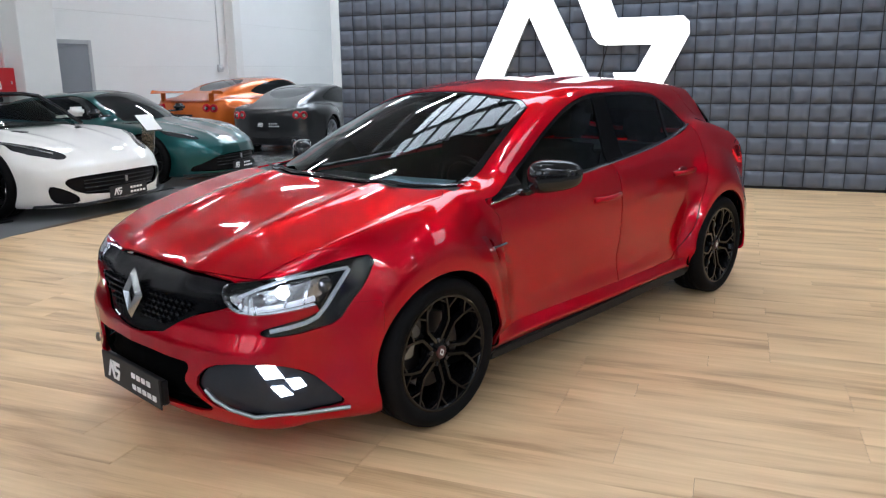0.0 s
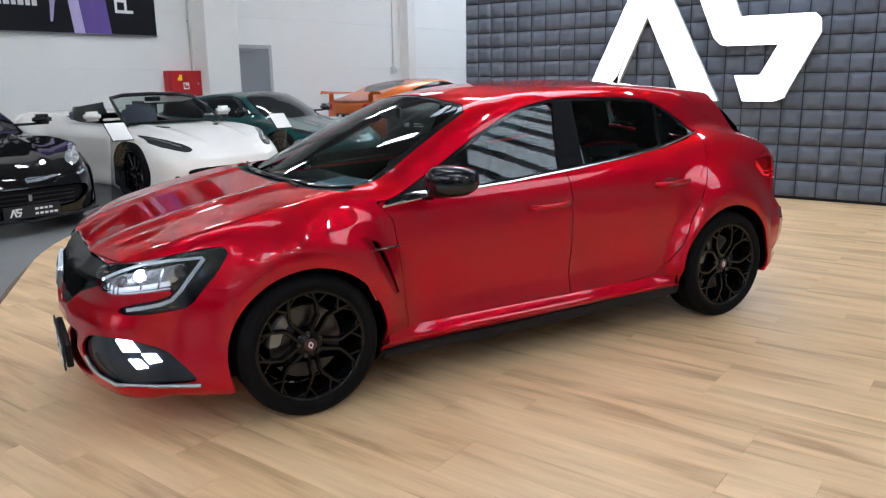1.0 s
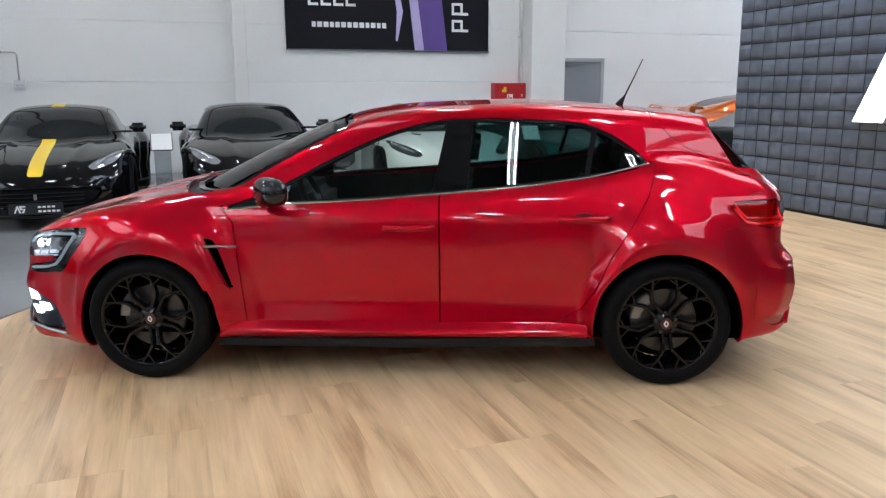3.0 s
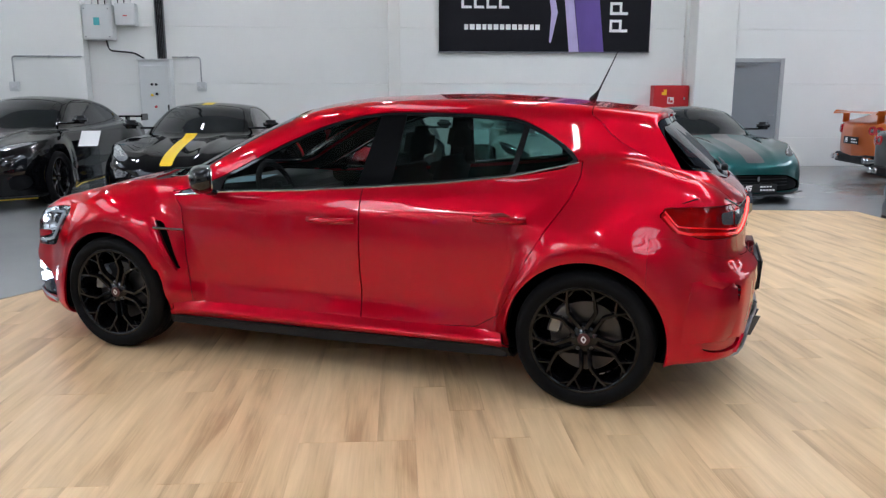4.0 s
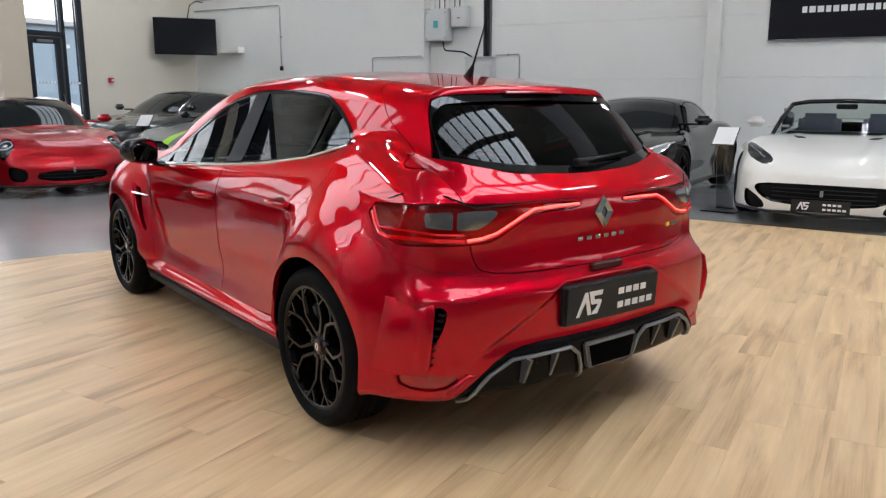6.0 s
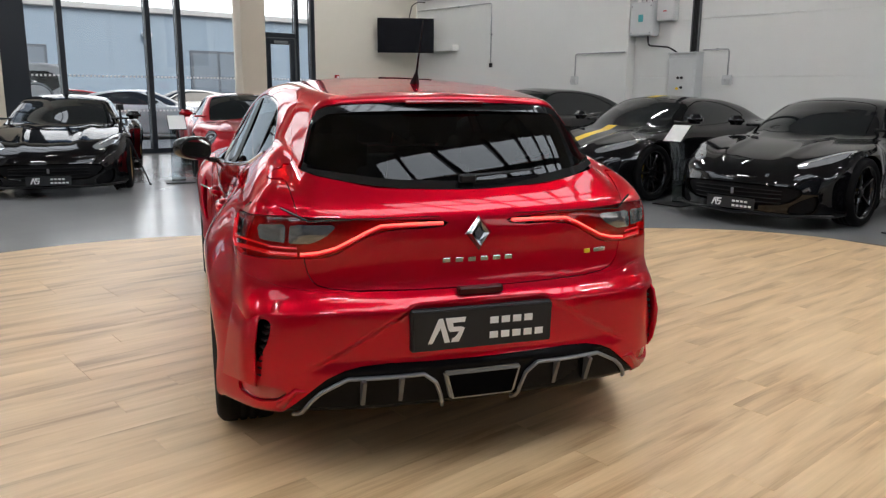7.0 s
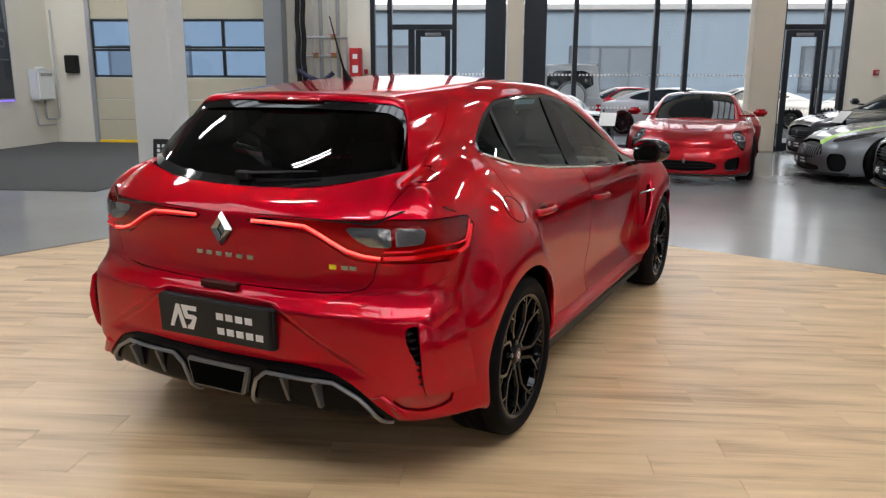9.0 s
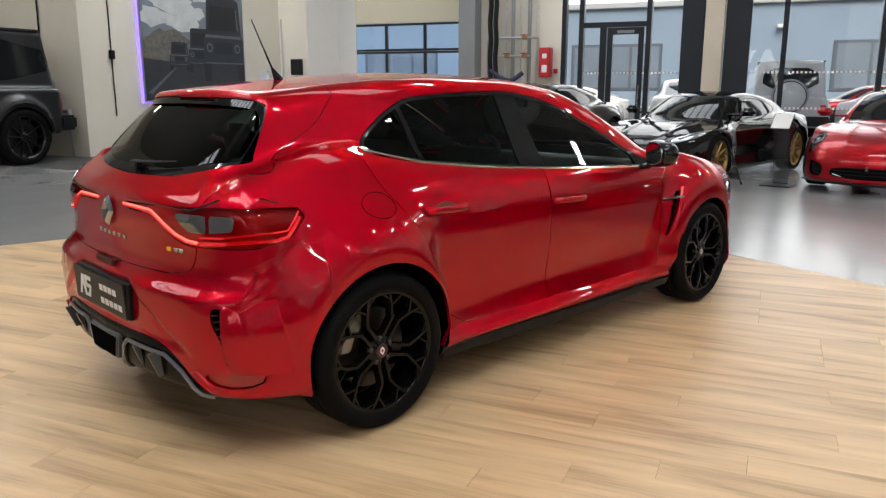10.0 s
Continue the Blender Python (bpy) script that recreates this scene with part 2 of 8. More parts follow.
# ---- building helpers ----
def link(name, V, T, material, parent=None, label="", normals=None, smooth=False, m=None):
    me = bpy.data.meshes.new(name)
    me.from_pydata([tuple(v) for v in V], [], [tuple(int(i) for i in t) for t in T])
    me.materials.append(material)
    if smooth or normals is not None:
        me.shade_smooth()
    if normals is not None:
        me.normals_split_custom_set_from_vertices([tuple(n) for n in normals])
    ob = new(name, me)
    ob.parent = parent
    if m is not None:
        ob.matrix_basis = m
    if label:
        ob["label"] = label
    return ob


def part(name, bm, material, parent=None, label="", smooth=False, m=None):
    me = bpy.data.meshes.new(name)
    bmesh.ops.recalc_face_normals(bm, faces=bm.faces)
    bm.to_mesh(me)
    bm.free()
    me.materials.append(material)
    if smooth:
        me.shade_smooth()
    ob = new(name, me)
    ob.parent = parent
    if m is not None:
        ob.matrix_basis = m
    if label:
        ob["label"] = label
    return ob


def empty(name, m, label, category, group=""):
    ob = new(name)
    ob.empty_display_size = 0.1
    ob.matrix_basis = m
    return tagged(ob, label, category, group)


def box(bm, lo, hi, bevel=0.0, m=None, seg=1):
    lo, hi = Vector(lo), Vector(hi)
    t = bmesh.new()
    bmesh.ops.create_cube(t, size=1)
    bmesh.ops.scale(t, vec=hi - lo, verts=t.verts)
    bmesh.ops.translate(t, vec=(lo + hi) / 2, verts=t.verts)
    if bevel:
        bmesh.ops.bevel(t, geom=t.edges[:], offset=bevel, segments=seg, affect="EDGES")
    if m is not None:
        t.transform(m)
    me = bpy.data.meshes.new("scratch")
    t.to_mesh(me)
    t.free()
    bm.from_mesh(me)
    bpy.data.meshes.remove(me)
    return bm


def boxes(*args, bevel=0.0, m=None, seg=1):
    bm = bmesh.new()
    for lo, hi in args:
        box(bm, lo, hi, bevel, m, seg)
    return bm


def lathe(profile, n=48, axis="y"):
    """A turned solid from (radius, along) pairs."""
    bm = bmesh.new()
    rings = []
    for r, h in profile:
        ring = []
        for i in range(n):
            a = 2 * math.pi * i / n
            p = (r * math.cos(a), h, r * math.sin(a)) if axis == "y" else (r * math.cos(a), r * math.sin(a), h)
            ring.append(bm.verts.new(p))
        rings.append(ring)
    for a, b in zip(rings, rings[1:]):
        for i in range(n):
            bm.faces.new((a[i], a[(i + 1) % n], b[(i + 1) % n], b[i]))
    return bm


def closed(bm):
    edges = [e for e in bm.edges if e.is_boundary]
    if edges:
        bmesh.ops.holes_fill(bm, edges=edges, sides=0)
    return bm


def sweep(points, r, sides=8, flat=1.0, taper=None, close=False):
    """A rod along points."""
    bm = bmesh.new()
    pts = [Vector(p) for p in points]
    rings = []
    n = len(pts)
    for i, p in enumerate(pts):
        d = (pts[min(i + 1, n - 1)] - pts[max(i - 1, 0)]).normalized()
        up = Vector((0, 0, 1)) if abs(d.z) < 0.9 else Vector((1, 0, 0))
        u = d.cross(up).normalized()
        v = u.cross(d)
        rr = r * (taper[i] if taper else 1)
        rings.append([bm.verts.new(p + u * rr * math.cos(2 * math.pi * k / sides) + v * rr * flat * math.sin(2 * math.pi * k / sides)) for k in range(sides)])
    for a, b in zip(rings, rings[1:]):
        for k in range(sides):
            bm.faces.new((a[k], a[(k + 1) % sides], b[(k + 1) % sides], b[k]))
    bm.faces.new(rings[0][::-1])
    bm.faces.new(rings[-1])
    return bm


def prism(poly, lo, hi, plane="xz", bevel=0.0):
    """A slab of a polygon: plane xz stands along y, yz along x, xy along z."""
    bm = bmesh.new()
    at = {"xz": lambda p, d: (p[0], d, p[1]), "yz": lambda p, d: (d, p[0], p[1]), "xy": lambda p, d: (p[0], p[1], d)}[plane]
    a = [bm.verts.new(at(p, lo)) for p in poly]
    b = [bm.verts.new(at(p, hi)) for p in poly]
    n = len(poly)
    bm.faces.new(a)
    bm.faces.new(b[::-1])
    for i in range(n):
        bm.faces.new((a[i], b[i], b[(i + 1) % n], a[(i + 1) % n]))
    if bevel:
        bmesh.ops.recalc_face_normals(bm, faces=bm.faces)
        bmesh.ops.bevel(bm, geom=bm.edges[:], offset=bevel, segments=2, affect="EDGES")
    return bm


def merge(*bms):
    out = bmesh.new()
    for b in bms:
        me = bpy.data.meshes.new("scratch")
        b.to_mesh(me)
        b.free()
        out.from_mesh(me)
        bpy.data.meshes.remove(me)
    return out


def structure(name, bm, material, label="", smooth=False):
    return tagged(part(name, bm, material, smooth=smooth), label, "", "", "structure")


def mark_a():
    """The slanted letter-like mark: two strokes."""
    return [[(0.0, 0.0), (0.17, 0.0), (0.475, 0.62), (0.475, 1.0), (0.40, 1.0)], [(0.475, 1.0), (0.56, 1.0), (0.86, 0.0), (0.64, 0.0), (0.475, 0.62)]]


def mark_s():
    return [[(0.66, 1.0), (1.45, 1.0), (1.42, 0.80), (0.95, 0.80)], [(0.66, 1.0), (0.95, 0.80), (0.98, 0.62), (0.78, 0.52)],
            [(0.78, 0.52), (0.98, 0.62), (1.28, 0.62), (1.42, 0.55), (1.22, 0.43), (0.85, 0.43)],
            [(1.22, 0.43), (1.42, 0.55), (1.38, 0.42), (1.20, 0.0), (1.02, 0.17)], [(0.95, 0.17), (1.02, 0.17), (1.20, 0.0), (0.90, 0.0)]]

# ---- smooth solids for bodywork ----
def knots(*pts):
    """A smooth curve through a few (x, value) knots, without overshoot."""
    xs = np.array([p[0] for p in pts], float)
    ys = np.array([p[1] for p in pts], float)
    d = np.diff(ys) / np.diff(xs)
    m = np.concatenate(([d[0]], np.where(d[:-1] * d[1:] > 0, 2 * d[:-1] * d[1:] / (d[:-1] + d[1:] + 1e-12), 0), [d[-1]]))

    def at(x):
        x = np.asarray(x, float)
        i = np.clip(np.searchsorted(xs, x) - 1, 0, len(xs) - 2)
        w = xs[i + 1] - xs[i]
        t = np.clip((x - xs[i]) / w, 0, 1)
        return (ys[i] * (1 + 2 * t) * (1 - t) ** 2 + m[i] * w * t * (1 - t) ** 2
                + ys[i + 1] * t * t * (3 - 2 * t) + m[i + 1] * w * t * t * (t - 1))
    return at


def smin(a, b, k):
    h = np.clip(0.5 + 0.5 * (b - a) / k, 0, 1)
    return b + (a - b) * h - k * h * (1 - h)


def smax(a, b, k):
    return -smin(-a, -b, k)


def bump(x, c, w):
    return np.exp(-((x - c) / w) ** 2)


def car_field(P):
    """The signed field of a car body from its named curves: below 0 inside."""
    top, plan, sect = knots(*P["top"]), knots(*P["plan"]), knots(*P["sect"])
    nose, nose_drop = knots(*P["nose"]), knots(*P["nose_drop"])
    tail, tail_drop = knots(*P["tail"]), knots(*P["tail_drop"])
    roof, cab, back = knots(*P["roof"]), knots(*P["cab"]), knots(*P["back"])
    axles, flare, radius, reach = P["axles"], P["flare"], P["arch"], P.get("reach", 0.2)
    crown, lean, wrap = P.get("crown", 0.06), P.get("lean", 0.43), P.get("wrap", 0.16)
    k, kg, ku = P.get("k", 0.07), P.get("kg", 0.07), P.get("ku", 0.05)
    extra, floor = P.get("extra"), knots(*P["floor"])

    def f(x, y, z):
        a = np.sqrt(y * y + 1e-6)
        side = plan(x) + sect(z)
        for ax, zc, amp in axles:
            r = np.sqrt((x - ax) ** 2 + np.where(z > zc, 0.8 * (z - zc) ** 2, 0.3 * (z - zc) ** 2))
            far = reach
            if P.get("crisp") and ax < 0:
                w, b = np.clip((z - 0.58) / 0.28, 0, 1), np.clip((x - ax) / 0.25, 0, 1)
                far = reach - 0.15 * (1 - w * w * (3 - 2 * w)) * b * b * (3 - 2 * b)
            t = np.clip((r - radius) / far, 0, 1)
            fade = 1.0
            if P.get("sill"):
                w = np.clip((z - 0.22) / 0.16, 0, 1)
                fade = 1 - np.clip((1.335 - np.abs(x)) / 0.42, 0, 1) * (1 - w * w * (3 - 2 * w))
            side = side + amp * flare * fade * (1 - t * t * (3 - 2 * t))
        if extra:
            side = side + extra(x, a, z)
        hood = top(x) - crown * (a / 0.8) ** 2.2 + P.get("ridge", 0) * bump(a, 0.36 + 0.10 * (1.6 - x), 0.06)
        low = smax(a - side, (z - hood) * 0.93, k)
        low = smax(low, (x - nose(z) + nose_drop(a)) * 0.9, k)
        stern = -x - tail(z) + tail_drop(a)
        if P.get("stern"):
            stern = stern - P["stern"](a, z)
        low = smax(low, stern * 0.9, k * P.get("edge", 0.8))
        low = smax(low, floor(x) - z, 0.04)
        if P.get("open"):
            return low
        cabin = (a - cab(x) + lean * (z - 0.95)) * 0.92
        lid = (z - roof(x + wrap * (a / 0.6) ** 2) + P.get("roof_crown", 0.05) * (a / 0.6) ** 2) * 0.9
        up = smax(smax(cabin, lid, kg), (-x - back(z) + P.get("back_wrap", 0.1) * a * a) * 0.75, kg * 0.6)
        up = smax(up, P.get("waist", 0.6) - z, P.get("waist_k", 0.02))
        return smin(low, up, ku)
    return f


def gradient(f, V, e=0.002):
    x, y, z = V.T
    return np.stack([f(x + e, y, z) - f(x - e, y, z), f(x, y + e, z) - f(x, y - e, z), f(x, y, z + e) - f(x, y, z - e)], 1) / (2 * e)


def settle(f, V, steps=3, limit=0.02):
    """Moves points onto the skin of the solid."""
    V = V.copy()
    for _ in range(steps):
        g = gradient(f, V)
        d = f(*V.T) / np.maximum((g * g).sum(1), 0.05)
        step = -g * d[:, None]
        n = np.linalg.norm(step, axis=1, keepdims=True)
        V += step * np.minimum(1, limit / np.maximum(n, 1e-9))
    return V


def skin(f, lo, hi, h):
    """The skin of the solid f < 0 in a box, as triangles of about the size h."""
    ax = [np.arange(lo[i], hi[i] + h, h) for i in range(3)]
    D = f(*np.meshgrid(*ax, indexing="ij"))
    inside = D < 0
    corner = [(i, j, k) for i in (0, 1) for j in (0, 1) for k in (0, 1)]
    n = [len(a) - 1 for a in ax]
    cut = lambda A, c: A[c[0]:c[0] + n[0], c[1]:c[1] + n[1], c[2]:c[2] + n[2]]
    total = sum(cut(inside, c).astype(int) for c in corner)
    live = (total > 0) & (total < 8)
    cells = np.argwhere(live)
    index = -np.ones(live.shape, int)
    index[live] = np.arange(len(cells))
    acc, cnt = np.zeros((len(cells), 3)), np.zeros(len(cells))
    for a in corner:
        for axis in range(3):
            if a[axis]:
                continue
            b = list(a)
            b[axis] = 1
            da = D[tuple((cells + a).T)]
            db = D[tuple((cells + b).T)]
            hit = (da < 0) != (db < 0)
            t = np.where(hit, da / np.where(hit, da - db, 1), 0)
            p = np.array(a, float)[None].repeat(len(cells), 0)
            p[:, axis] += t
            acc += p * hit[:, None]
            cnt += hit
    V = np.array([a[0] for a in ax]) + (cells + acc / cnt[:, None]) * h
    quads = []
    for axis in range(3):
        u, v = (axis + 1) % 3, (axis + 2) % 3
        sa = [slice(None)] * 3
        sb = [slice(None)] * 3
        sa[axis], sb[axis] = slice(0, -1), slice(1, None)
        A, B = inside[tuple(sa)], inside[tuple(sb)]
        e = np.argwhere(A != B)
        ok = (e[:, u] > 0) & (e[:, v] > 0) & (e[:, u] < n[u]) & (e[:, v] < n[v])
        e = e[ok]
        q = []
        for du, dv in ((1, 1), (0, 1), (0, 0), (1, 0)):
            c = e.copy()
            c[:, u] -= du
            c[:, v] -= dv
            q.append(index[tuple(c.T)])
        q = np.stack(q, 1)
        flip = ~A[tuple(e.T)]
        q[flip] = q[flip][:, ::-1]
        quads.append(q)
    Q = np.concatenate(quads)
    Q = Q[(Q >= 0).all(1)]
    V = settle(f, V, 3, h)
    for _ in range(2):
        acc, cnt = np.zeros_like(V), np.zeros(len(V))
        for i in range(4):
            for j in ((i + 1) % 4, (i + 3) % 4):
                np.add.at(acc, Q[:, i], V[Q[:, j]])
                np.add.at(cnt, Q[:, i], 1)
        V = settle(f, V * 0.5 + 0.5 * acc / np.maximum(cnt, 1)[:, None], 2, h)
    return V, np.concatenate([Q[:, [0, 1, 2]], Q[:, [0, 2, 3]]])


def tidy(M):
    V, T = M
    used = np.unique(T)
    back = np.zeros(len(V), int)
    back[used] = np.arange(len(used))
    return V[used], back[T].reshape(-1, 3)


def clip(M, d):
    """Cuts a skin along d = 0 (a value for each point): the part below 0 and the rest."""
    V, T = M
    d = np.where(np.abs(d) < 1e-7, 1e-7, d)
    neg = d[T] < 0
    c = neg.sum(1)
    ins, out = [T[c == 3]], [T[c == 0]]
    mixed = T[(c == 1) | (c == 2)]
    if len(mixed):
        m = d[mixed] < 0
        lone = np.where(m.sum(1) == 1, m.argmax(1), (~m).argmax(1))
        r = np.arange(len(mixed))
        a, b, e = mixed[r, lone], mixed[r, (lone + 1) % 3], mixed[r, (lone + 2) % 3]
        keys = np.concatenate([np.sort(np.stack([a, b], 1), 1), np.sort(np.stack([a, e], 1), 1)])
        uniq, where = np.unique(keys, axis=0, return_inverse=True)
        where = where.reshape(-1)
        t = d[uniq[:, 0]] / (d[uniq[:, 0]] - d[uniq[:, 1]])
        new_v = V[uniq[:, 0]] * (1 - t)[:, None] + V[uniq[:, 1]] * t[:, None]
        ab, ae = len(V) + where[:len(a)], len(V) + where[len(a):]
        V = np.concatenate([V, new_v])
        tip = np.stack([a, ab, ae], 1)
        rest = np.concatenate([np.stack([ab, b, e], 1), np.stack([ab, e, ae], 1)])
        low = d[a] < 0
        low2 = np.concatenate([low, low])
        ins += [tip[low], rest[~low2]]
        out += [tip[~low], rest[low2]]
    return tidy((V, np.concatenate(ins))), tidy((V, np.concatenate(out)))


def outline(u, v, poly, r=0.0):
    """The signed distance to a polygon, below 0 inside, its corners rounded by r."""
    P = np.asarray(poly, float)
    best = np.full(np.shape(u), 1e9)
    odd = np.zeros(np.shape(u), bool)
    for i in range(len(P)):
        (x0, y0), (x1, y1) = P[i - 1], P[i]
        dx, dy = x1 - x0, y1 - y0
        t = np.clip(((u - x0) * dx + (v - y0) * dy) / (dx * dx + dy * dy + 1e-12), 0, 1)
        best = np.minimum(best, (u - x0 - t * dx) ** 2 + (v - y0 - t * dy) ** 2)
        cross = (y0 > v) != (y1 > v)
        odd ^= cross & (u < x0 + (v - y0) * dx / (dy if abs(dy) > 1e-12 else 1e-12))
    return np.where(odd, -1, 1) * np.sqrt(best) - r


def eased(poly, n=2):
    """Rounds a polygon's corners by cutting them n times."""
    P = [np.array(p, float) for p in poly]
    for _ in range(n):
        P = [q for i in range(len(P)) for q in (P[i - 1] * 0.75 + P[i] * 0.25, P[i - 1] * 0.25 + P[i] * 0.75)]
    return P

# ---- the red hatchback's shape ----
HATCH = dict(
    top=[(-2.2, 0.90), (-2.0, 0.985), (-1.8, 1.06), (-1.4, 1.14), (-0.9, 1.06), (-0.2, 1.0), (0.6, 0.985), (1.0, 1.0), (1.2, 0.985), (1.5, 0.93), (1.83, 0.85), (2.05, 0.775), (2.25, 0.69)],
    plan=[(-2.2, 0.80), (-1.9, 0.82), (-1.335, 0.835), (-0.6, 0.825), (0.3, 0.825), (1.0, 0.83), (1.335, 0.835), (1.8, 0.785), (2.2, 0.72)],
    sect=[(0.15, -0.03), (0.24, 0.005), (0.30, 0.0), (0.42, -0.012), (0.60, 0.0), (0.72, 0.004), (0.82, -0.004), (0.92, -0.035), (1.02, -0.085), (1.15, -0.16)],
    nose=[(0.12, 2.17), (0.18, 2.225), (0.30, 2.255), (0.46, 2.255), (0.56, 2.225), (0.66, 2.215), (0.74, 2.175), (0.82, 2.08)],
    nose_drop=[(0.0, 0.0), (0.25, 0.015), (0.45, 0.055), (0.6, 0.105), (0.72, 0.185), (0.82, 0.32), (0.92, 0.56)],
    tail=[(0.15, 1.98), (0.22, 2.05), (0.28, 2.085), (0.36, 2.095), (0.52, 2.105), (0.62, 2.10), (0.67, 2.06), (0.72, 2.035), (0.82, 2.03), (0.92, 2.025), (0.97, 2.0), (1.05, 1.92)],
    tail_drop=[(0.0, 0.0), (0.3, 0.012), (0.55, 0.05), (0.7, 0.095), (0.8, 0.17), (0.88, 0.29), (0.95, 0.45)],
    roof=[(-2.1, 1.28), (-1.66, 1.352), (-1.5, 1.374), (-1.2, 1.404), (-0.9, 1.428), (-0.6, 1.440), (-0.07, 1.427), (0.23, 1.393), (0.47, 1.33), (0.86, 1.167), (1.23, 0.965), (1.5, 0.80), (1.9, 0.3)],
    cab=[(-2.0, 0.60), (-1.6, 0.665), (-1.2, 0.715), (-0.6, 0.745), (0.2, 0.755), (0.8, 0.74), (1.2, 0.70)],
    back=[(0.9, 2.0), (0.97, 1.965), (1.06, 1.885), (1.2, 1.75), (1.31, 1.635), (1.345, 1.645), (1.37, 1.665), (1.45, 1.66)],
    axles=[(1.335, 0.33, 1.0), (-1.335, 0.33, 1.0)], flare=0.092, arch=0.36, reach=0.24, crown=0.025, sill=True, waist=0.80, waist_k=0.12, floor=[(-2.1, 0.25), (-1.75, 0.25), (-1.6, 0.20), (-1.0, 0.185), (1.7, 0.16), (2.2, 0.16)], lean=0.44, wrap=0.13, ridge=0.013,
    extra=lambda x, a, z: 0.015 * bump(x, -1.55, 0.45) * bump(z, 0.93, 0.10) - 0.010 * bump(z, 0.43, 0.09) * bump(x, 0.0, 0.8) + 0.016 * bump(z, 0.245, 0.028) * bump(x, -0.05, 0.95) ** 0.5,
)


def ease(x, lo, hi):
    t = np.clip((x - lo) / (hi - lo), 0, 1)
    return t * t * (3 - 2 * t)


# squared lower corners of the rear bumper, and the hollow round its plate
HATCH["stern"] = lambda a, z: (0.012 * ease(a, 0.52, 0.80) * ease(z, 0.24, 0.34) * (1 - ease(z, 0.57, 0.68))
                               - 0.017 * (1 - ease(a + 1.75 * (z - 0.5), 0.455, 0.515)) * ease(z, 0.40, 0.46) * (1 - ease(z, 0.628, 0.65)))
HATCH["crisp"], HATCH["edge"] = True, 0.62
hatch = car_field(HATCH)

# ---- bodywork helpers ----
def mirrored(V, T):
    return V * np.array([1, -1, 1]), T[:, ::-1]


def joined(*Ms):
    V, T, n = [], [], 0
    for v, t in Ms:
        V.append(v)
        T.append(t + n)
        n += len(v)
    return np.concatenate(V), np.concatenate(T)


def panel(name, M, f, material, parent, off=0.0, rim=0.012, label=""):
    """A piece of the skin as a part, with its edges turned inwards."""
    V, T = M
    if not len(T):
        return None
    g = gradient(f, V)
    N = g / np.maximum(np.linalg.norm(g, axis=1, keepdims=True), 1e-9)
    P = V + N * off
    if rim:
        e = np.concatenate([T[:, [0, 1]], T[:, [1, 2]], T[:, [2, 0]]])
        key = np.sort(e, 1)
        _, idx, cnt = np.unique(key, axis=0, return_index=True, return_counts=True)
        b = e[idx[cnt == 1]]
        b = b[~((np.abs(V[b[:, 0], 1]) < 1e-5) & (np.abs(V[b[:, 1], 1]) < 1e-5))]
        n = len(P)
        P = np.concatenate([P, P[b[:, 0]], P[b[:, 1]], P[b[:, 0]] - N[b[:, 0]] * rim, P[b[:, 1]] - N[b[:, 1]] * rim])
        k, q = np.arange(len(b)), len(b)
        a0, a1, c0, c1 = n + k, n + q + k, n + 2 * q + k, n + 3 * q + k
        T = np.concatenate([T, np.stack([a1, a0, c0], 1), np.stack([a1, c0, c1], 1)])
        d = V[b[:, 1]] - V[b[:, 0]]
        side = np.cross(d, N[b[:, 0]])
        side /= np.maximum(np.linalg.norm(side, axis=1, keepdims=True), 1e-9)
        N = np.concatenate([N, side, side, side, side])
    return link(name, P, T, material, parent, label, normals=N)


def evened(M, axis):
    """A pane's points moved onto one smooth curved sheet: axis x for screens, y for side panes."""
    V, T = M
    V = V.copy()
    if axis == "x":
        u, v, w = V[:, 1] ** 2, V[:, 2], V[:, 0]
        terms = lambda u, v: np.stack([np.ones_like(u), v, v * v, u, u * v, u * u], 1)
    else:
        u, v, w = V[:, 0], V[:, 2], V[:, 1]
        terms = lambda u, v: np.stack([np.ones_like(u), u, v, u * u, u * v, v * v], 1)
    k = np.linalg.lstsq(terms(u, v), w, rcond=None)[0]
    e = 0.01
    V[:, 0 if axis == "x" else 1] = terms(u, v) @ k
    if axis == "x":
        gy = (terms((V[:, 1] + e) ** 2, v) - terms((V[:, 1] - e) ** 2, v)) @ k / (2 * e)
        gz = (terms(u, v + e) - terms(u, v - e)) @ k / (2 * e)
        s = 1 if w.mean() > 0 else -1
        N = np.stack([np.ones_like(u), -gy, -gz], 1) * s
    else:
        gx = (terms(u + e, v) - terms(u - e, v)) @ k / (2 * e)
        gz = (terms(u, v + e) - terms(u, v - e)) @ k / (2 * e)
        N = np.stack([-gx, np.ones_like(u), -gz], 1)
    return (V, T), N / np.linalg.norm(N, axis=1, keepdims=True)


def sheet(name, M, axis, material, parent, off, label, mirror=False):
    """A pane of glass laid smoothly; axis y panes are made for both sides."""
    (V, T), N = evened(M, axis)
    if axis == "x":
        flip = np.array([1, -1, 1])
        V, T = joined((V, T), (V * flip, T[:, ::-1]))
        N = np.concatenate([N, N * flip])
        return link(name, V + N * off, T, material, parent, label, normals=N)
    for s in (1, -1):
        flip = np.array([1, s, 1])
        link(name, (V + N * off) * flip, T if s > 0 else T[:, ::-1], material, parent, label, normals=N * flip)


def cut_out(M, d, gap=0.0018):
    """The piece inside d < 0 and the rest, with a narrow joint between them."""
    a, rest = clip(M, d(M[0]) + gap)
    _, rest = clip(rest, d(rest[0]) - gap)
    return a, rest


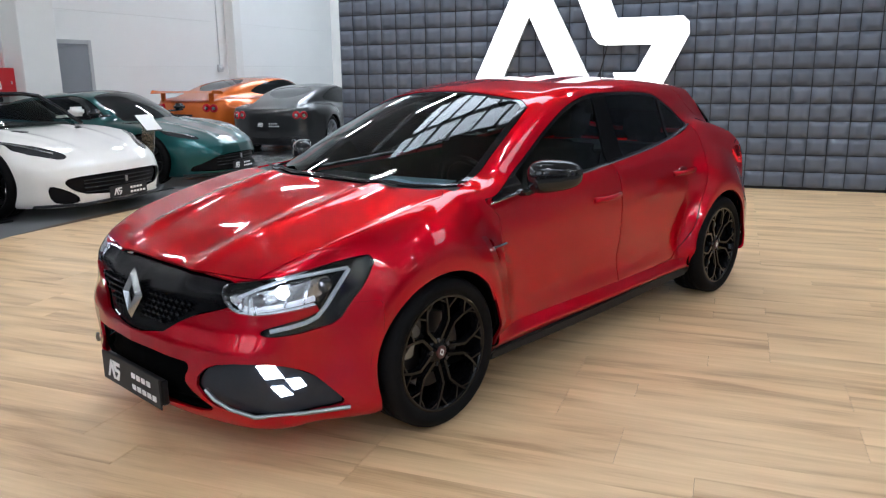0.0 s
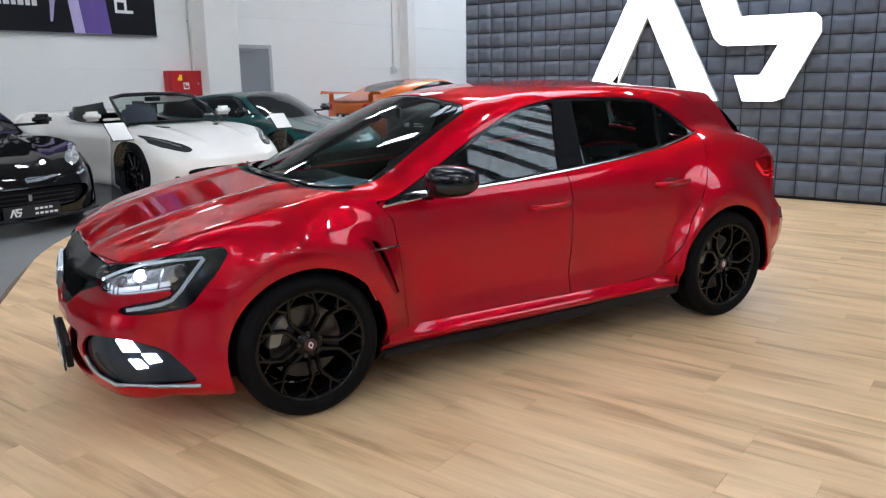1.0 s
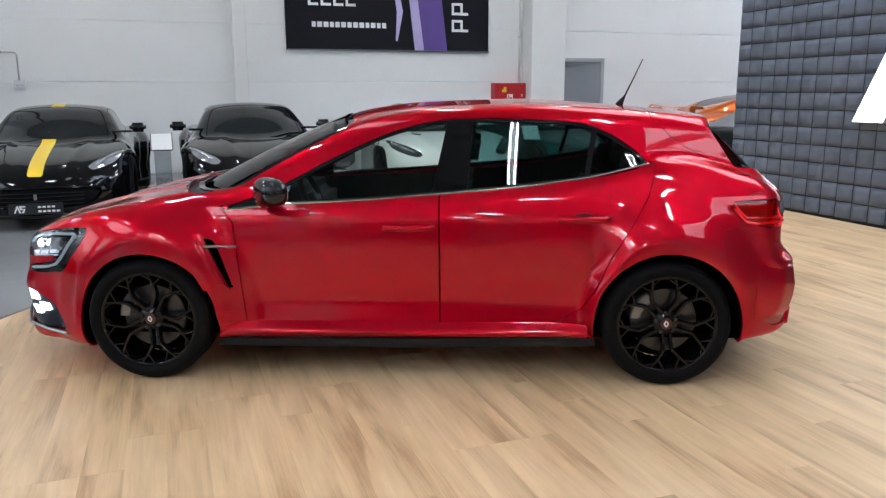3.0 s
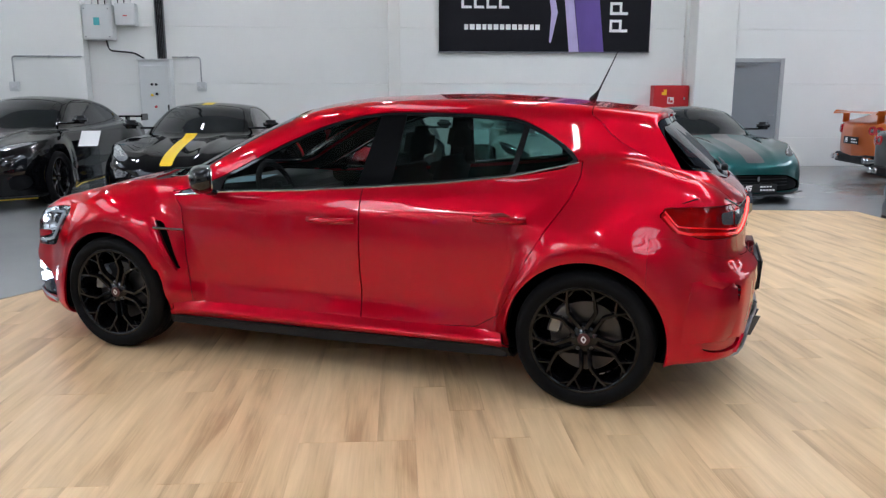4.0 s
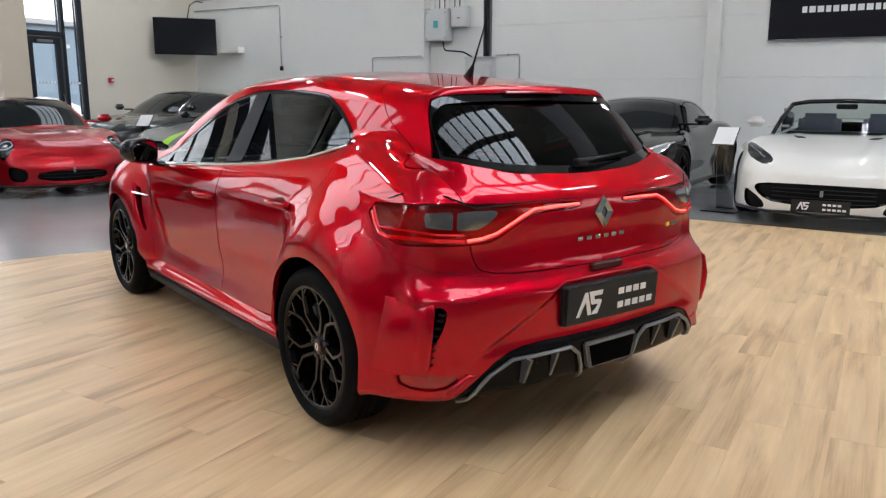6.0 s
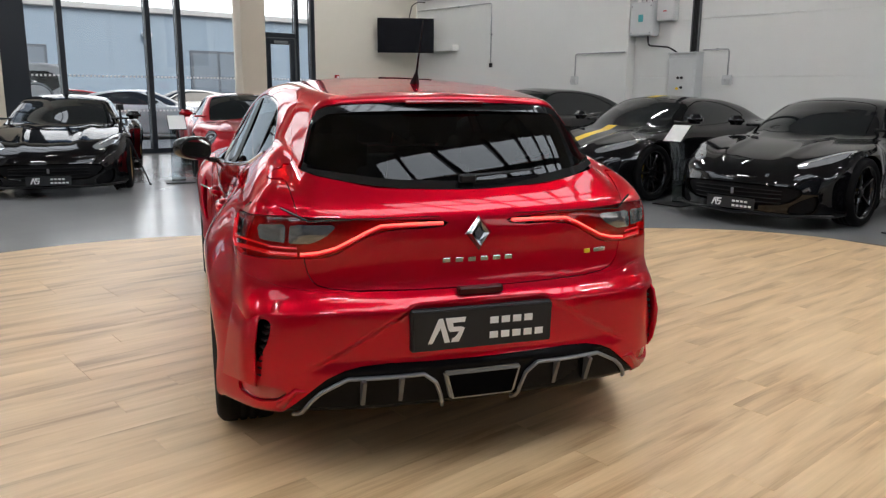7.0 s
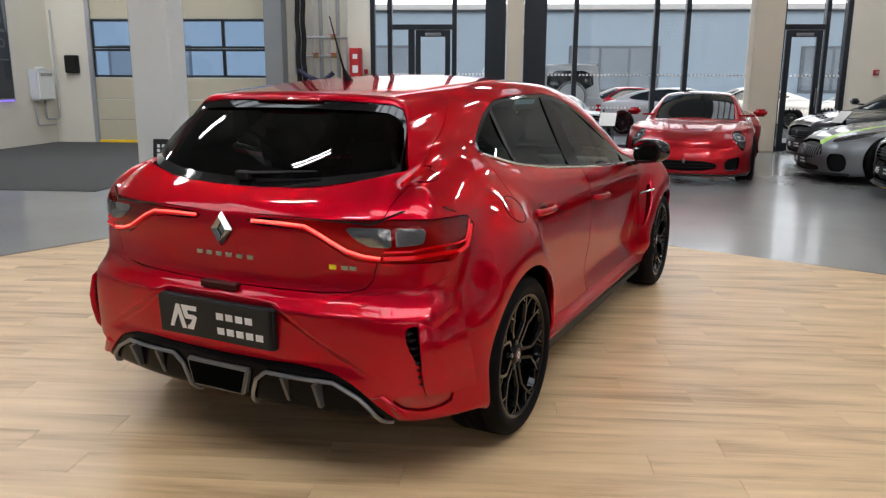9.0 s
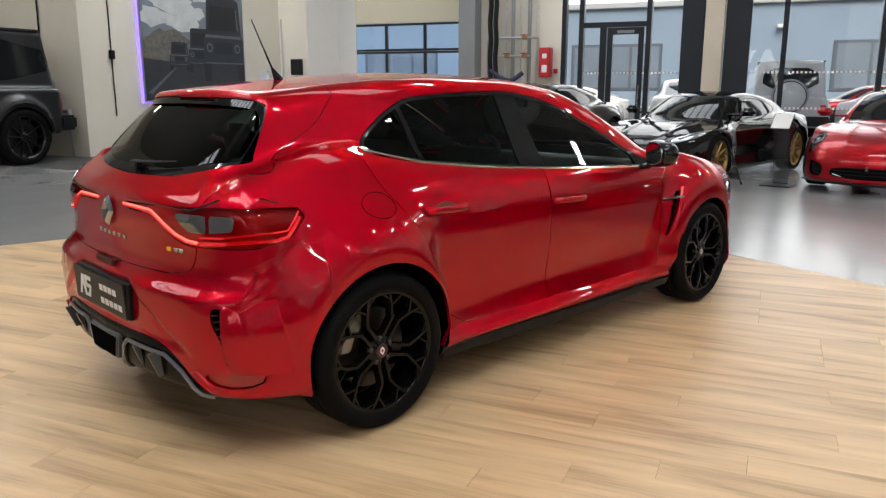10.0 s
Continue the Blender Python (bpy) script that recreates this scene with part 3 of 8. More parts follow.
def both(name, M, f, material, parent, off=0.0, rim=0.012, label=""):
    l = panel(name, M, f, material, parent, off, rim, label)
    r = panel(name, mirrored(*M), f, material, parent, off, rim, label)
    return l, r


def whole(name, M, f, material, parent, off=0.0, rim=0.012, label=""):
    return panel(name, joined(M, mirrored(*M)), f, material, parent, off, rim, label)


def on_skin(f, pts, off=0.0):
    V = settle(f, np.array(pts, float), 6, 0.05)
    g = gradient(f, V)
    return V + off * g / np.linalg.norm(g, axis=1, keepdims=True)


def trail(f, pts, off=0.0, n=8):
    """Points along a line laid on the skin."""
    P = [np.array(p, float) for p in pts]
    fine = [a + (b - a) * t for a, b in zip(P, P[1:]) for t in np.linspace(0, 1, n, endpoint=False)] + [P[-1]]
    return on_skin(f, fine, off)


def plate(parent, m, w=0.52, h=0.125, name="number_plate"):
    """A dark dealer's plate with the white mark and two rows of white bars; it faces +x."""
    e = part(name, prism([(-w / 2, -h / 2), (w / 2, -h / 2), (w / 2, h / 2), (-w / 2, h / 2)], 0, 0.008, "yz", 0.003), PLATE, parent, "dark grey dealer plate with white mark", m=m)
    k = h * 0.62
    for stroke in mark_a() + mark_s():
        part("mark", prism([(-w * 0.40 + p[0] * k * 1.05, -h * 0.31 + p[1] * k) for p in stroke], 0.0085, 0.0105, "yz"), WHITE_INK, e)
    for row, n in ((0.08, 4), (-0.30, 5)):
        for i in range(n):
            y = w * 0.04 + i * w * 0.084
            q = h * 0.17
            part("bar", prism([(y, row * h), (y + w * 0.060, row * h), (y + w * 0.060, row * h + q), (y, row * h + q)], 0.0085, 0.0105, "yz"), WHITE_INK, e)
    return e


def tyre(R, r, w, material=None):
    h = w / 2
    pr = [(r, -h * 0.82), (r + 0.012, -h * 0.93), ((R + r) / 2, -h), (R - 0.022, -h * 0.93), (R - 0.006, -h * 0.80), (R, -h * 0.62)]
    for s in (-0.3, 0.0, 0.3):
        pr += [(R, h * (s - 0.06)), (R - 0.008, h * (s - 0.045)), (R - 0.008, h * (s + 0.045)), (R, h * (s + 0.06))]
    pr += [(R, h * 0.62), (R - 0.006, h * 0.80), (R - 0.022, h * 0.93), ((R + r) / 2, h), (r + 0.012, h * 0.93), (r, h * 0.82)]
    return lathe(pr, 72)


def bar_between(p, q, w0, w1, d0, d1, y0, y1):
    """A tapered spoke from p to q in the wheel's plane; d: its depth behind the face, y: the face."""
    bm = bmesh.new()
    a, b = Vector((p[0], 0, p[1])), Vector((q[0], 0, q[1]))
    u = (b - a).normalized()
    n = Vector((-u.z, 0, u.x))
    vs = []
    for c, w, d, y in ((a, w0, d0, y0), (b, w1, d1, y1)):
        for s, dy, ww in ((-1, 0, 0.62), (1, 0, 0.62), (1, -d * 0.35, 1.0), (1, -d, 0.9), (-1, -d, 0.9), (-1, -d * 0.35, 1.0)):
            v = c + n * s * w / 2 * ww
            vs.append(bm.verts.new((v.x, y + dy, v.z)))
    for k in range(6):
        bm.faces.new((vs[k], vs[(k + 1) % 6], vs[6 + (k + 1) % 6], vs[6 + k]))
    bm.faces.new(vs[:6][::-1])
    bm.faces.new(vs[6:])
    return bm


def polar(r, a):
    return r * math.cos(a), r * math.sin(a)


def wheel_forked(parent, m, R=0.325, face=0.125):
    """A gloss black wheel of five pairs of forked spokes, its face towards +y."""
    e = new("wheel")
    e.parent, e.matrix_basis, e.empty_display_size = parent, m, 0.1
    rim = 0.247
    part("tyre", tyre(R, rim, 0.245), RUBBER, e, "black low-profile tyre", smooth=True)
    part("rim", lathe([(rim + 0.006, 0.108), (rim - 0.004, 0.112), (rim - 0.012, 0.100), (rim - 0.016, 0.06), (rim - 0.03, 0.0), (rim - 0.03, -0.09), (rim - 0.01, -0.105), (rim + 0.005, -0.105)], 72), WHEEL_BLACK, e, smooth=True)
    for i in range(5):
        c = -math.pi / 2 + i * 2 * math.pi / 5
        bms = []
        for s in (-1, 1):
            at = lambda r, a: polar(r, c + s * a)
            hub, waist, knee, lip = at(0.050, 0.40), at(0.098, 0.20), at(0.140, 0.15), at(rim - 0.004, 0.40)
            fork = at(0.190, 0.285)
            bms.append(bar_between(hub, waist, 0.026, 0.021, 0.040, 0.036, 0.080, 0.088))
            bms.append(bar_between(waist, knee, 0.021, 0.020, 0.036, 0.034, 0.088, 0.094))
            bms.append(bar_between(knee, fork, 0.020, 0.018, 0.034, 0.032, 0.094, 0.100))
            bms.append(bar_between(fork, lip, 0.018, 0.017, 0.032, 0.030, 0.100, 0.106))
            bms.append(bar_between(fork, at(rim - 0.004, 0.115), 0.014, 0.013, 0.028, 0.028, 0.099, 0.105))
            bms.append(bar_between(at(0.212, 0.335), at(rim - 0.004, 0.56), 0.012, 0.011, 0.028, 0.026, 0.101, 0.105))
        part("spoke", merge(*bms), WHEEL_BLACK, e)
    part("hub", lathe([(0.0, 0.086), (0.030, 0.086), (0.034, 0.082), (0.058, 0.078), (0.068, 0.070), (0.072, 0.03), (0.0, 0.03)], 40), WHEEL_BLACK, e, smooth=True)
    cap = part("centre_cap", lathe([(0.0, 0.089), (0.025, 0.089), (0.029, 0.086), (0.029, 0.080)], 32), mat("dark_red_cap", (0.06, 0.01, 0.012), rough=0.3, var=0.05), e)
    for p, q in (((0, 0.015), (0.011, 0)), ((0.011, 0), (0, -0.015)), ((0, -0.015), (-0.011, 0)), ((-0.011, 0), (0, 0.015))):
        part("badge_stroke", bar_between(p, q, 0.006, 0.006, 0.002, 0.002, 0.0905, 0.0905), WHITE_INK, cap)
    for i in range(5):
        x, z = polar(0.052, math.pi / 2 + i * 2 * math.pi / 5)
        b = lathe([(0.0, 0.084), (0.007, 0.084), (0.010, 0.080), (0.010, 0.070)], 8)
        b.transform(Matrix.Translation((x, 0, z)))
        part("wheel_bolt", b, STEEL, e, "bare steel bolt")
    part("brake_disc", lathe([(0.07, 0.02), (0.165, 0.02), (0.168, 0.012), (0.168, -0.008), (0.07, -0.008)], 56), STEEL, e, "grey steel brake disc", smooth=False)
    cal = bmesh.new()
    rings = []
    for k in range(13):
        a = 0.20 + k * 0.075
        c, n = math.cos(a), math.sin(a)
        lo = 0.118 + (0.012 if k in (0, 12) else 0)
        rings.append([cal.verts.new((r * c, y, r * n)) for r, y in ((lo, 0.030), (lo + 0.008, 0.044), (0.172, 0.044), (0.182, 0.034), (0.182, -0.03), (lo, -0.03))])
    for a, b in zip(rings, rings[1:]):
        for k in range(6):
            cal.faces.new((a[k], a[(k + 1) % 6], b[(k + 1) % 6], b[k]))
    cal.faces.new(rings[0])
    cal.faces.new(rings[-1][::-1])
    part("brake_caliper", cal, SATIN, e, "silver brake caliper")
    part("barrel_back", lathe([(0.0, -0.06), (rim - 0.03, -0.06), (rim - 0.03, -0.065), (0.0, -0.065)], 40), INNER, e)
    return e


# ---- the red hatchback ----
CAR = pose(0, 0, 0, 0, 0, -22.5)
car = empty("hatchback", CAR, "glossy candy red five-door hatchback on black forked wheels, lamps lit", "car")
X, Y, Z = 0, 1, 2
side_of = lambda poly, r=0.0: (lambda V: np.maximum(outline(V[:, X], V[:, Z], poly, r), 0.30 - np.abs(V[:, Y])))
rear_of = lambda poly, far=-1.2: (lambda V: np.maximum(outline(np.abs(V[:, Y]), V[:, Z], poly), V[:, X] - far))
front_of = lambda poly, far=1.5: (lambda V: np.maximum(outline(np.abs(V[:, Y]), V[:, Z], poly), far - V[:, X]))
top_of = lambda poly, low=0.7: (lambda V: np.maximum(outline(V[:, X], np.abs(V[:, Y]), poly), low - V[:, Z]))
tail_wrap = lambda poly: (lambda V: np.maximum(outline(np.abs(V[:, Y]) + V[:, X] + 2.03, V[:, Z], poly), V[:, X] + 1.2))
nose_wrap = lambda poly: (lambda V: np.maximum(outline(np.abs(V[:, Y]) + 2.2 - V[:, X], V[:, Z], poly), 1.3 - V[:, X]))

skin_all = skin(hatch, (-2.2, -0.06, 0.10), (2.36, 1.02, 1.50), 0.0195)
_, half = clip(skin_all, skin_all[0][:, Y])
half[0][:, Y] = np.where(half[0][:, Y] < 1e-4, 0, half[0][:, Y])

arch = lambda V: np.minimum(np.hypot(V[:, X] - 1.335, V[:, Z] - 0.315) - 0.366, np.hypot(V[:, X] + 1.335, V[:, Z] - 0.325) - 0.370) + 10 * (np.abs(V[:, Y]) < 0.5)
_, half = clip(half, arch(half[0]))

daylight = eased([(0.97, 0.893), (0.64, 0.918), (0.17, 0.942), (-0.24, 0.972), (-0.63, 1.007), (-0.955, 1.044), (-1.265, 1.108), (-1.20, 1.178), (-1.09, 1.250), (-0.98, 1.302), (-0.90, 1.326), (-0.63, 1.343), (-0.30, 1.346), (-0.19, 1.338), (-0.06, 1.316), (0.09, 1.276), (0.24, 1.212), (0.39, 1.143), (0.62, 1.022), (0.80, 0.945)], 1)
glazing, half = cut_out(half, side_of(daylight))
backlight = eased([(-0.2, 1.022), (0.2, 1.028), (0.40, 1.048), (0.57, 1.082), (0.628, 1.115), (0.585, 1.21), (0.515, 1.312), (0.30, 1.326), (-0.2, 1.33)], 1)
back_edge = lambda V: np.maximum(outline(np.abs(V[:, Y]), V[:, Z], backlight), V[:, X] + 1.585 + 0.62 * (1.3 - V[:, Z]))
rear_glass, half = cut_out(half, back_edge)
screen = eased([(1.245, -0.3), (1.235, 0.2), (1.18, 0.50), (1.06, 0.69), (0.92, 0.688), (0.5, 0.605), (0.28, 0.545), (0.335, 0.3), (0.35, -0.3)], 1)
windscreen, half = cut_out(half, top_of(screen, 0.9))
lamp_tail = eased([(0.115, 0.905), (0.36, 0.904), (0.46, 0.862), (0.56, 0.812), (0.67, 0.806), (1.13, 0.812), (1.235, 0.935), (0.97, 0.952), (0.725, 0.952), (0.40, 0.936), (0.115, 0.930)], 1)
tail_lamp, half = cut_out(half, tail_wrap(lamp_tail))
lamp_front = eased([(0.588, 0.705), (0.605, 0.652), (0.70, 0.616), (1.00, 0.634), (1.125, 0.640), (1.100, 0.612), (1.02, 0.595), (0.94, 0.588), (0.805, 0.566), (0.80, 0.546), (0.90, 0.540), (1.07, 0.545), (1.19, 0.562), (1.265, 0.640), (1.335, 0.695), (1.40, 0.80), (1.216, 0.792), (1.02, 0.768), (0.80, 0.742), (0.62, 0.724)], 1)
head_lamp, half = cut_out(half, nose_wrap(lamp_front))
grille_up = eased([(-0.4, 0.745), (0.30, 0.742), (0.60, 0.728), (0.585, 0.655), (0.53, 0.632), (0.36, 0.580), (0.20, 0.482), (-0.3, 0.462)], 1)
grille, half = cut_out(half, front_of(grille_up, 1.9))
grille_low = eased([(-0.4, 0.418), (0.37, 0.418), (0.395, 0.395), (0.355, 0.340), (0.385, 0.305), (0.46, 0.262), (0.50, 0.238), (0.40, 0.212), (-0.4, 0.20)], 1)
intake, half = cut_out(half, front_of(grille_low, 1.9))
fog_hole = eased([(0.40, 0.338), (0.50, 0.418), (0.70, 0.445), (0.88, 0.438), (1.03, 0.385), (1.14, 0.308), (1.245, 0.234), (0.80, 0.232), (0.60, 0.242), (0.48, 0.272)], 1)
fog_insert, half = cut_out(half, nose_wrap(fog_hole))
bonnet_line = eased([(2.3, -0.4), (2.3, 0.50), (1.98, 0.66), (1.72, 0.745), (1.40, 0.768), (1.12, 0.755), (1.20, 0.60), (1.262, 0.30), (1.275, -0.4)], 1)
bonnet, half = cut_out(half, top_of(bonnet_line, 0.742))
scuttle, half = cut_out(half, top_of([(1.30, -0.4), (1.29, 0.3), (1.20, 0.62), (1.10, 0.75), (1.0, 0.72), (1.15, 0.5), (1.22, 0.2), (1.23, -0.4)], 0.9), 0.0)
diffuser_line = eased([(-0.3, 0.436), (0.16, 0.434), (0.40, 0.440), (0.53, 0.412), (0.62, 0.34), (0.72, 0.25), (0.74, 0.10), (-0.3, 0.10)], 1)
diffuser, half = cut_out(half, rear_of(diffuser_line))
gate_line = eased([(-0.3, 0.684), (0.40, 0.690), (0.56, 0.703), (0.598, 0.74), (0.615, 0.82), (0.625, 0.95), (0.648, 1.08), (0.612, 1.17), (0.585, 1.26), (0.540, 1.42), (-0.3, 1.45)], 1)
seam = knots((1.05, -1.72), (1.10, -1.645), (1.15, -1.548), (1.20, -1.452), (1.255, -1.376), (1.30, -1.336), (1.345, -1.285), (1.45, -1.275))
gate_cut = lambda V: np.minimum(np.maximum(rear_of(gate_line, -1.5)(V), V[:, Z] - 1.10), np.maximum(np.maximum((V[:, X] - seam(V[:, Z])) * 0.8, 1.06 - V[:, Z]), np.abs(V[:, Y]) - 0.70))
tailgate, half = cut_out(half, gate_cut)
vent_back = eased([(0.734, 0.610), (0.784, 0.602), (0.822, 0.49), (0.840, 0.374), (0.812, 0.396), (0.774, 0.47), (0.742, 0.545)], 1)
rear_vent, half = cut_out(half, rear_of(vent_back, -1.7))
reflector, half = cut_out(half, tail_wrap(eased([(0.68, 0.352), (0.85, 0.368), (1.03, 0.356), (1.01, 0.310), (0.80, 0.300)], 1)))
vent_side = eased([(1.035, 0.755), (0.985, 0.752), (0.945, 0.67), (0.90, 0.53), (0.882, 0.487), (0.905, 0.498), (0.965, 0.61), (1.015, 0.69)], 1)
wing_vent, half = cut_out(half, side_of(vent_side))
front_door, half = cut_out(half, side_of([(0.96, 0.915), (0.885, 0.83), (0.855, 0.56), (0.825, 0.272), (-0.180, 0.285), (-0.178, 0.99), (0.64, 0.93)]))
rear_door, half = cut_out(half, side_of([(-0.183, 0.285), (-0.80, 0.318), (-0.91, 0.385), (-0.968, 0.488), (-1.045, 0.663), (-1.145, 0.827), (-1.235, 0.96), (-1.272, 1.06), (-1.27, 1.13), (-0.954, 1.07), (-0.181, 0.99)]))
skirt, half = cut_out(half, side_of([(1.0, 0.218), (-1.0, 0.240), (-1.0, 0.05), (1.0, 0.05)]), 0.0)
bumper_back, half = cut_out(half, lambda V: np.maximum(V[:, Z] - (0.69 + 0.12 * np.clip((V[:, X] + 2.0) / 0.3, 0, 1)), V[:, X] + 1.60), 0.0004)
bumper_front, half = cut_out(half, lambda V: np.maximum(V[:, Z] - 0.63, 1.66 - V[:, X]), 0.0004)

whole("body", half, hatch, RED, car, label="glossy red body shell with roof and wings")
whole("bonnet", bonnet, hatch, RED, car)
whole("front_bumper", bumper_front, hatch, RED, car)
whole("rear_bumper", bumper_back, hatch, RED, car)
whole("tailgate", tailgate, hatch, RED, car)
whole("scuttle", scuttle, hatch, BLACK_TRIM, car, off=-0.012, label="black scuttle panel below the windscreen")
both("front_door", front_door, hatch, RED, car)
both("rear_door", rear_door, hatch, RED, car)
both("side_skirt", skirt, hatch, BLACK_TRIM, car, off=0.006, label="matt black sill blade")
whole("diffuser", diffuser, hatch, MESH_BLACK, car, off=-0.006, label="black rear diffuser")
whole("upper_grille", grille, hatch, MESH_BLACK, car, off=-0.02, label="gloss black grille panel")
whole("lower_grille", intake, hatch, INNER, car, off=-0.05)
both("fog_insert", fog_insert, hatch, FOG_PANEL, car, off=-0.02, label="black bumper corner insert")
both("rear_vent", rear_vent, hatch, INNER, car, off=-0.045)
both("reflector", reflector, hatch, RED_PLASTIC, car, off=-0.012, rim=0.02, label="red reflector")
both("wing_vent", wing_vent, hatch, INNER, car, off=-0.04)


def glazed(M, d, edge):
    ring, pane = clip(M, -(d(M[0]) + edge))
    return ring, pane


d_scr = top_of(screen, 0.9)
ring, pane = glazed(windscreen, d_scr, 0.03)
sheet("windscreen", pane, "x", GLASS_CLEAR, car, -0.003, "clear windscreen")
whole("windscreen_border", ring, hatch, BLACK_GLOSS, car, off=-0.003)
ring, pane = glazed(rear_glass, back_edge, 0.028)
sheet("rear_window", pane, "x", GLASS_BACK, car, -0.004, "dark tinted rear window")
sheet("rear_window_border", ring, "x", BLACK_GLOSS, car, -0.003, "black printed glass border")
ring, pane = glazed(glazing, side_of(daylight), 0.016)
both("window_surround", ring, hatch, BLACK_GLOSS, car, off=-0.002, label="black window surround")
line = lambda V, a, b: (V[:, X] - a[0]) * (b[1] - a[1]) / (b[1] - a[1]) - (b[0] - a[0]) * (V[:, Z] - a[1]) / (b[1] - a[1])
tri_piece, pane = clip(pane, 0.655 - pane[0][:, X])
both("mirror_triangle", tri_piece, hatch, BLACK_GLOSS, car, off=-0.002)
quarter, pane = clip(pane, line(pane[0], (-0.935, 1.048), (-0.985, 1.29)) + 0.014)
sheet("quarter_window", quarter, "y", GLASS_DARK, car, -0.004, "dark fixed quarter window")
slim, pane = clip(pane, line(pane[0], (-0.935, 1.048), (-0.985, 1.29)) - 0.014)
both("window_divider", slim, hatch, BLACK_GLOSS, car, off=0.001)
rear_pane, pane = clip(pane, line(pane[0], (-0.323, 0.997), (-0.353, 1.333)))
sheet("rear_door_window", rear_pane, "y", GLASS_DARK, car, -0.004, "dark tinted rear door window")
pillar, front_pane = clip(pane, line(pane[0], (-0.138, 0.974), (-0.217, 1.333)))
both("door_pillar", pillar, hatch, PILLAR_BLACK, car, off=0.001, label="gloss black door pillar")
sheet("front_door_window", front_pane, "y", GLASS_DOOR, car, -0.004, "lightly tinted front door window")

# inner shell, so that the joints look dark
shell_skin = clip(skin_all, skin_all[0][:, Y])[1]
_, shell_skin = clip(shell_skin, arch(shell_skin[0]))
for d in (side_of(daylight), back_edge, d_scr, front_of(grille_up, 1.9), front_of(grille_low, 1.9), nose_wrap(fog_hole), rear_of(vent_back, -1.7), side_of(vent_side), nose_wrap(lamp_front), tail_wrap(lamp_tail)):
    _, shell_skin = clip(shell_skin, d(shell_skin[0]) - 0.008)
whole("inner_shell", shell_skin, hatch, INNER, car, off=-0.030, rim=0)

# lamps
for s, M in ((1, head_lamp), (-1, mirrored(*head_lamp))):
    hl = panel("headlamp", M, hatch, BLACK_GLOSS, car, off=-0.045, rim=0, label="clear headlamp, low beam and light strip lit")
    panel("lens", M, hatch, LENS, hl, off=-0.002, rim=0.04)
    bow = lambda a, z: 2.11 - 0.65 * (a - 0.758) - 0.25 * max(z - 0.62, 0)
    wrap_pt = lambda q: on_skin(hatch, [(bow(q[0], q[1]), s * (q[0] - 2.2 + bow(q[0], q[1])), q[1])], q[2])[0]
    bowl, _ = clip(M, nose_wrap(eased([(0.605, 0.700), (0.62, 0.655), (0.71, 0.623), (0.90, 0.634), (1.11, 0.648), (1.17, 0.70), (1.20, 0.738), (1.0, 0.730), (0.80, 0.716)], 1))(M[0]))
    panel("reflector_bowl", bowl, hatch, LAMP_SILVER, hl, off=-0.034, rim=0.008, label="bright faceted reflector")
    strip = [wrap_pt((a, z, -0.012)) for a, z in ((0.85, 0.558), (0.95, 0.567), (1.04, 0.575), (1.105, 0.588), (1.15, 0.625), (1.20, 0.688), (1.262, 0.758))]
    part("light_strip", sweep(strip, 0.0085, 6), FROSTED, hl)
    strip = [wrap_pt((a, z, -0.012)) for a, z in ((0.66, 0.712), (0.80, 0.726), (0.95, 0.740), (1.1, 0.752), (1.255, 0.762))]
    part("light_strip", sweep(strip, 0.0070, 6), FROSTED, hl)
    for a, z, w, lit in ((0.91, 0.694, 0.024, True), (1.135, 0.700, 0.027, False), (0.785, 0.672, 0.024, False)):
        c = wrap_pt((a, z, -0.03))
        b = lathe([(0.0, 0.012), (w * 0.6, 0.010), (w, 0.0), (w * 1.12, -0.012), (w * 0.9, -0.03)], 20)
        b.transform(Matrix.Rotation(radians(-65 * s if s > 0 else 245), 4, "Z"))
        part("projector", b, LAMP_WHITE if lit else LAMP_CLEAR, hl, "lit projector" if lit else "chrome projector", m=Matrix.Translation(c))
    for a, z0, z1 in ((0.665, 0.640, 0.704), (0.71, 0.628, 0.712), (0.755, 0.626, 0.718), (0.93, 0.64, 0.722), (1.03, 0.645, 0.728)):
        part("reflector_rib", sweep([wrap_pt((a, z0, -0.028)), wrap_pt((a + 0.02, z1, -0.028))], 0.010, 5, flat=0.5), LAMP_SILVER, hl)
    # lower reflector bar, the beam's light put in as glow
    low = [wrap_pt((a, z, -0.035)) for a, z in ((0.64, 0.656), (0.71, 0.634), (0.85, 0.640), (1.0, 0.650), (1.10, 0.656))]
    part("reflector_bar", sweep(low, 0.012, 6), LIT_REFLECTOR, hl, "lit lower reflector")
    for quad in (((0.772, 0.433), (0.862, 0.432), (0.906, 0.380), (0.815, 0.381)), ((0.914, 0.370), (0.992, 0.367), (1.022, 0.332), (0.950, 0.326)), ((0.840, 0.349), (0.902, 0.347), (0.944, 0.310), (0.885, 0.308))):
        pts = [wrap_pt((a, z, -0.008)) for a, z in quad]
        back = [wrap_pt((a, z, -0.03)) for a, z in quad]
        bm = bmesh.new()
        vs = [bm.verts.new(p) for p in pts + back]
        for fc in ((0, 1, 2, 3), (7, 6, 5, 4), (0, 4, 5, 1), (1, 5, 6, 2), (2, 6, 7, 3), (3, 7, 4, 0)):
            bm.faces.new([vs[i] for i in fc])
        part("fog_lamp", bm, LAMP_WHITE, car, "square lit fog lamp")
    blade = [wrap_pt((a, z, 0.006)) for a, z in ((0.36, 0.322), (0.45, 0.274), (0.58, 0.243), (0.75, 0.234), (1.0, 0.236), (1.235, 0.232))]
    part("bumper_blade", sweep(blade, 0.0085, 6), SATIN, car, "satin grey blade along the bumper")

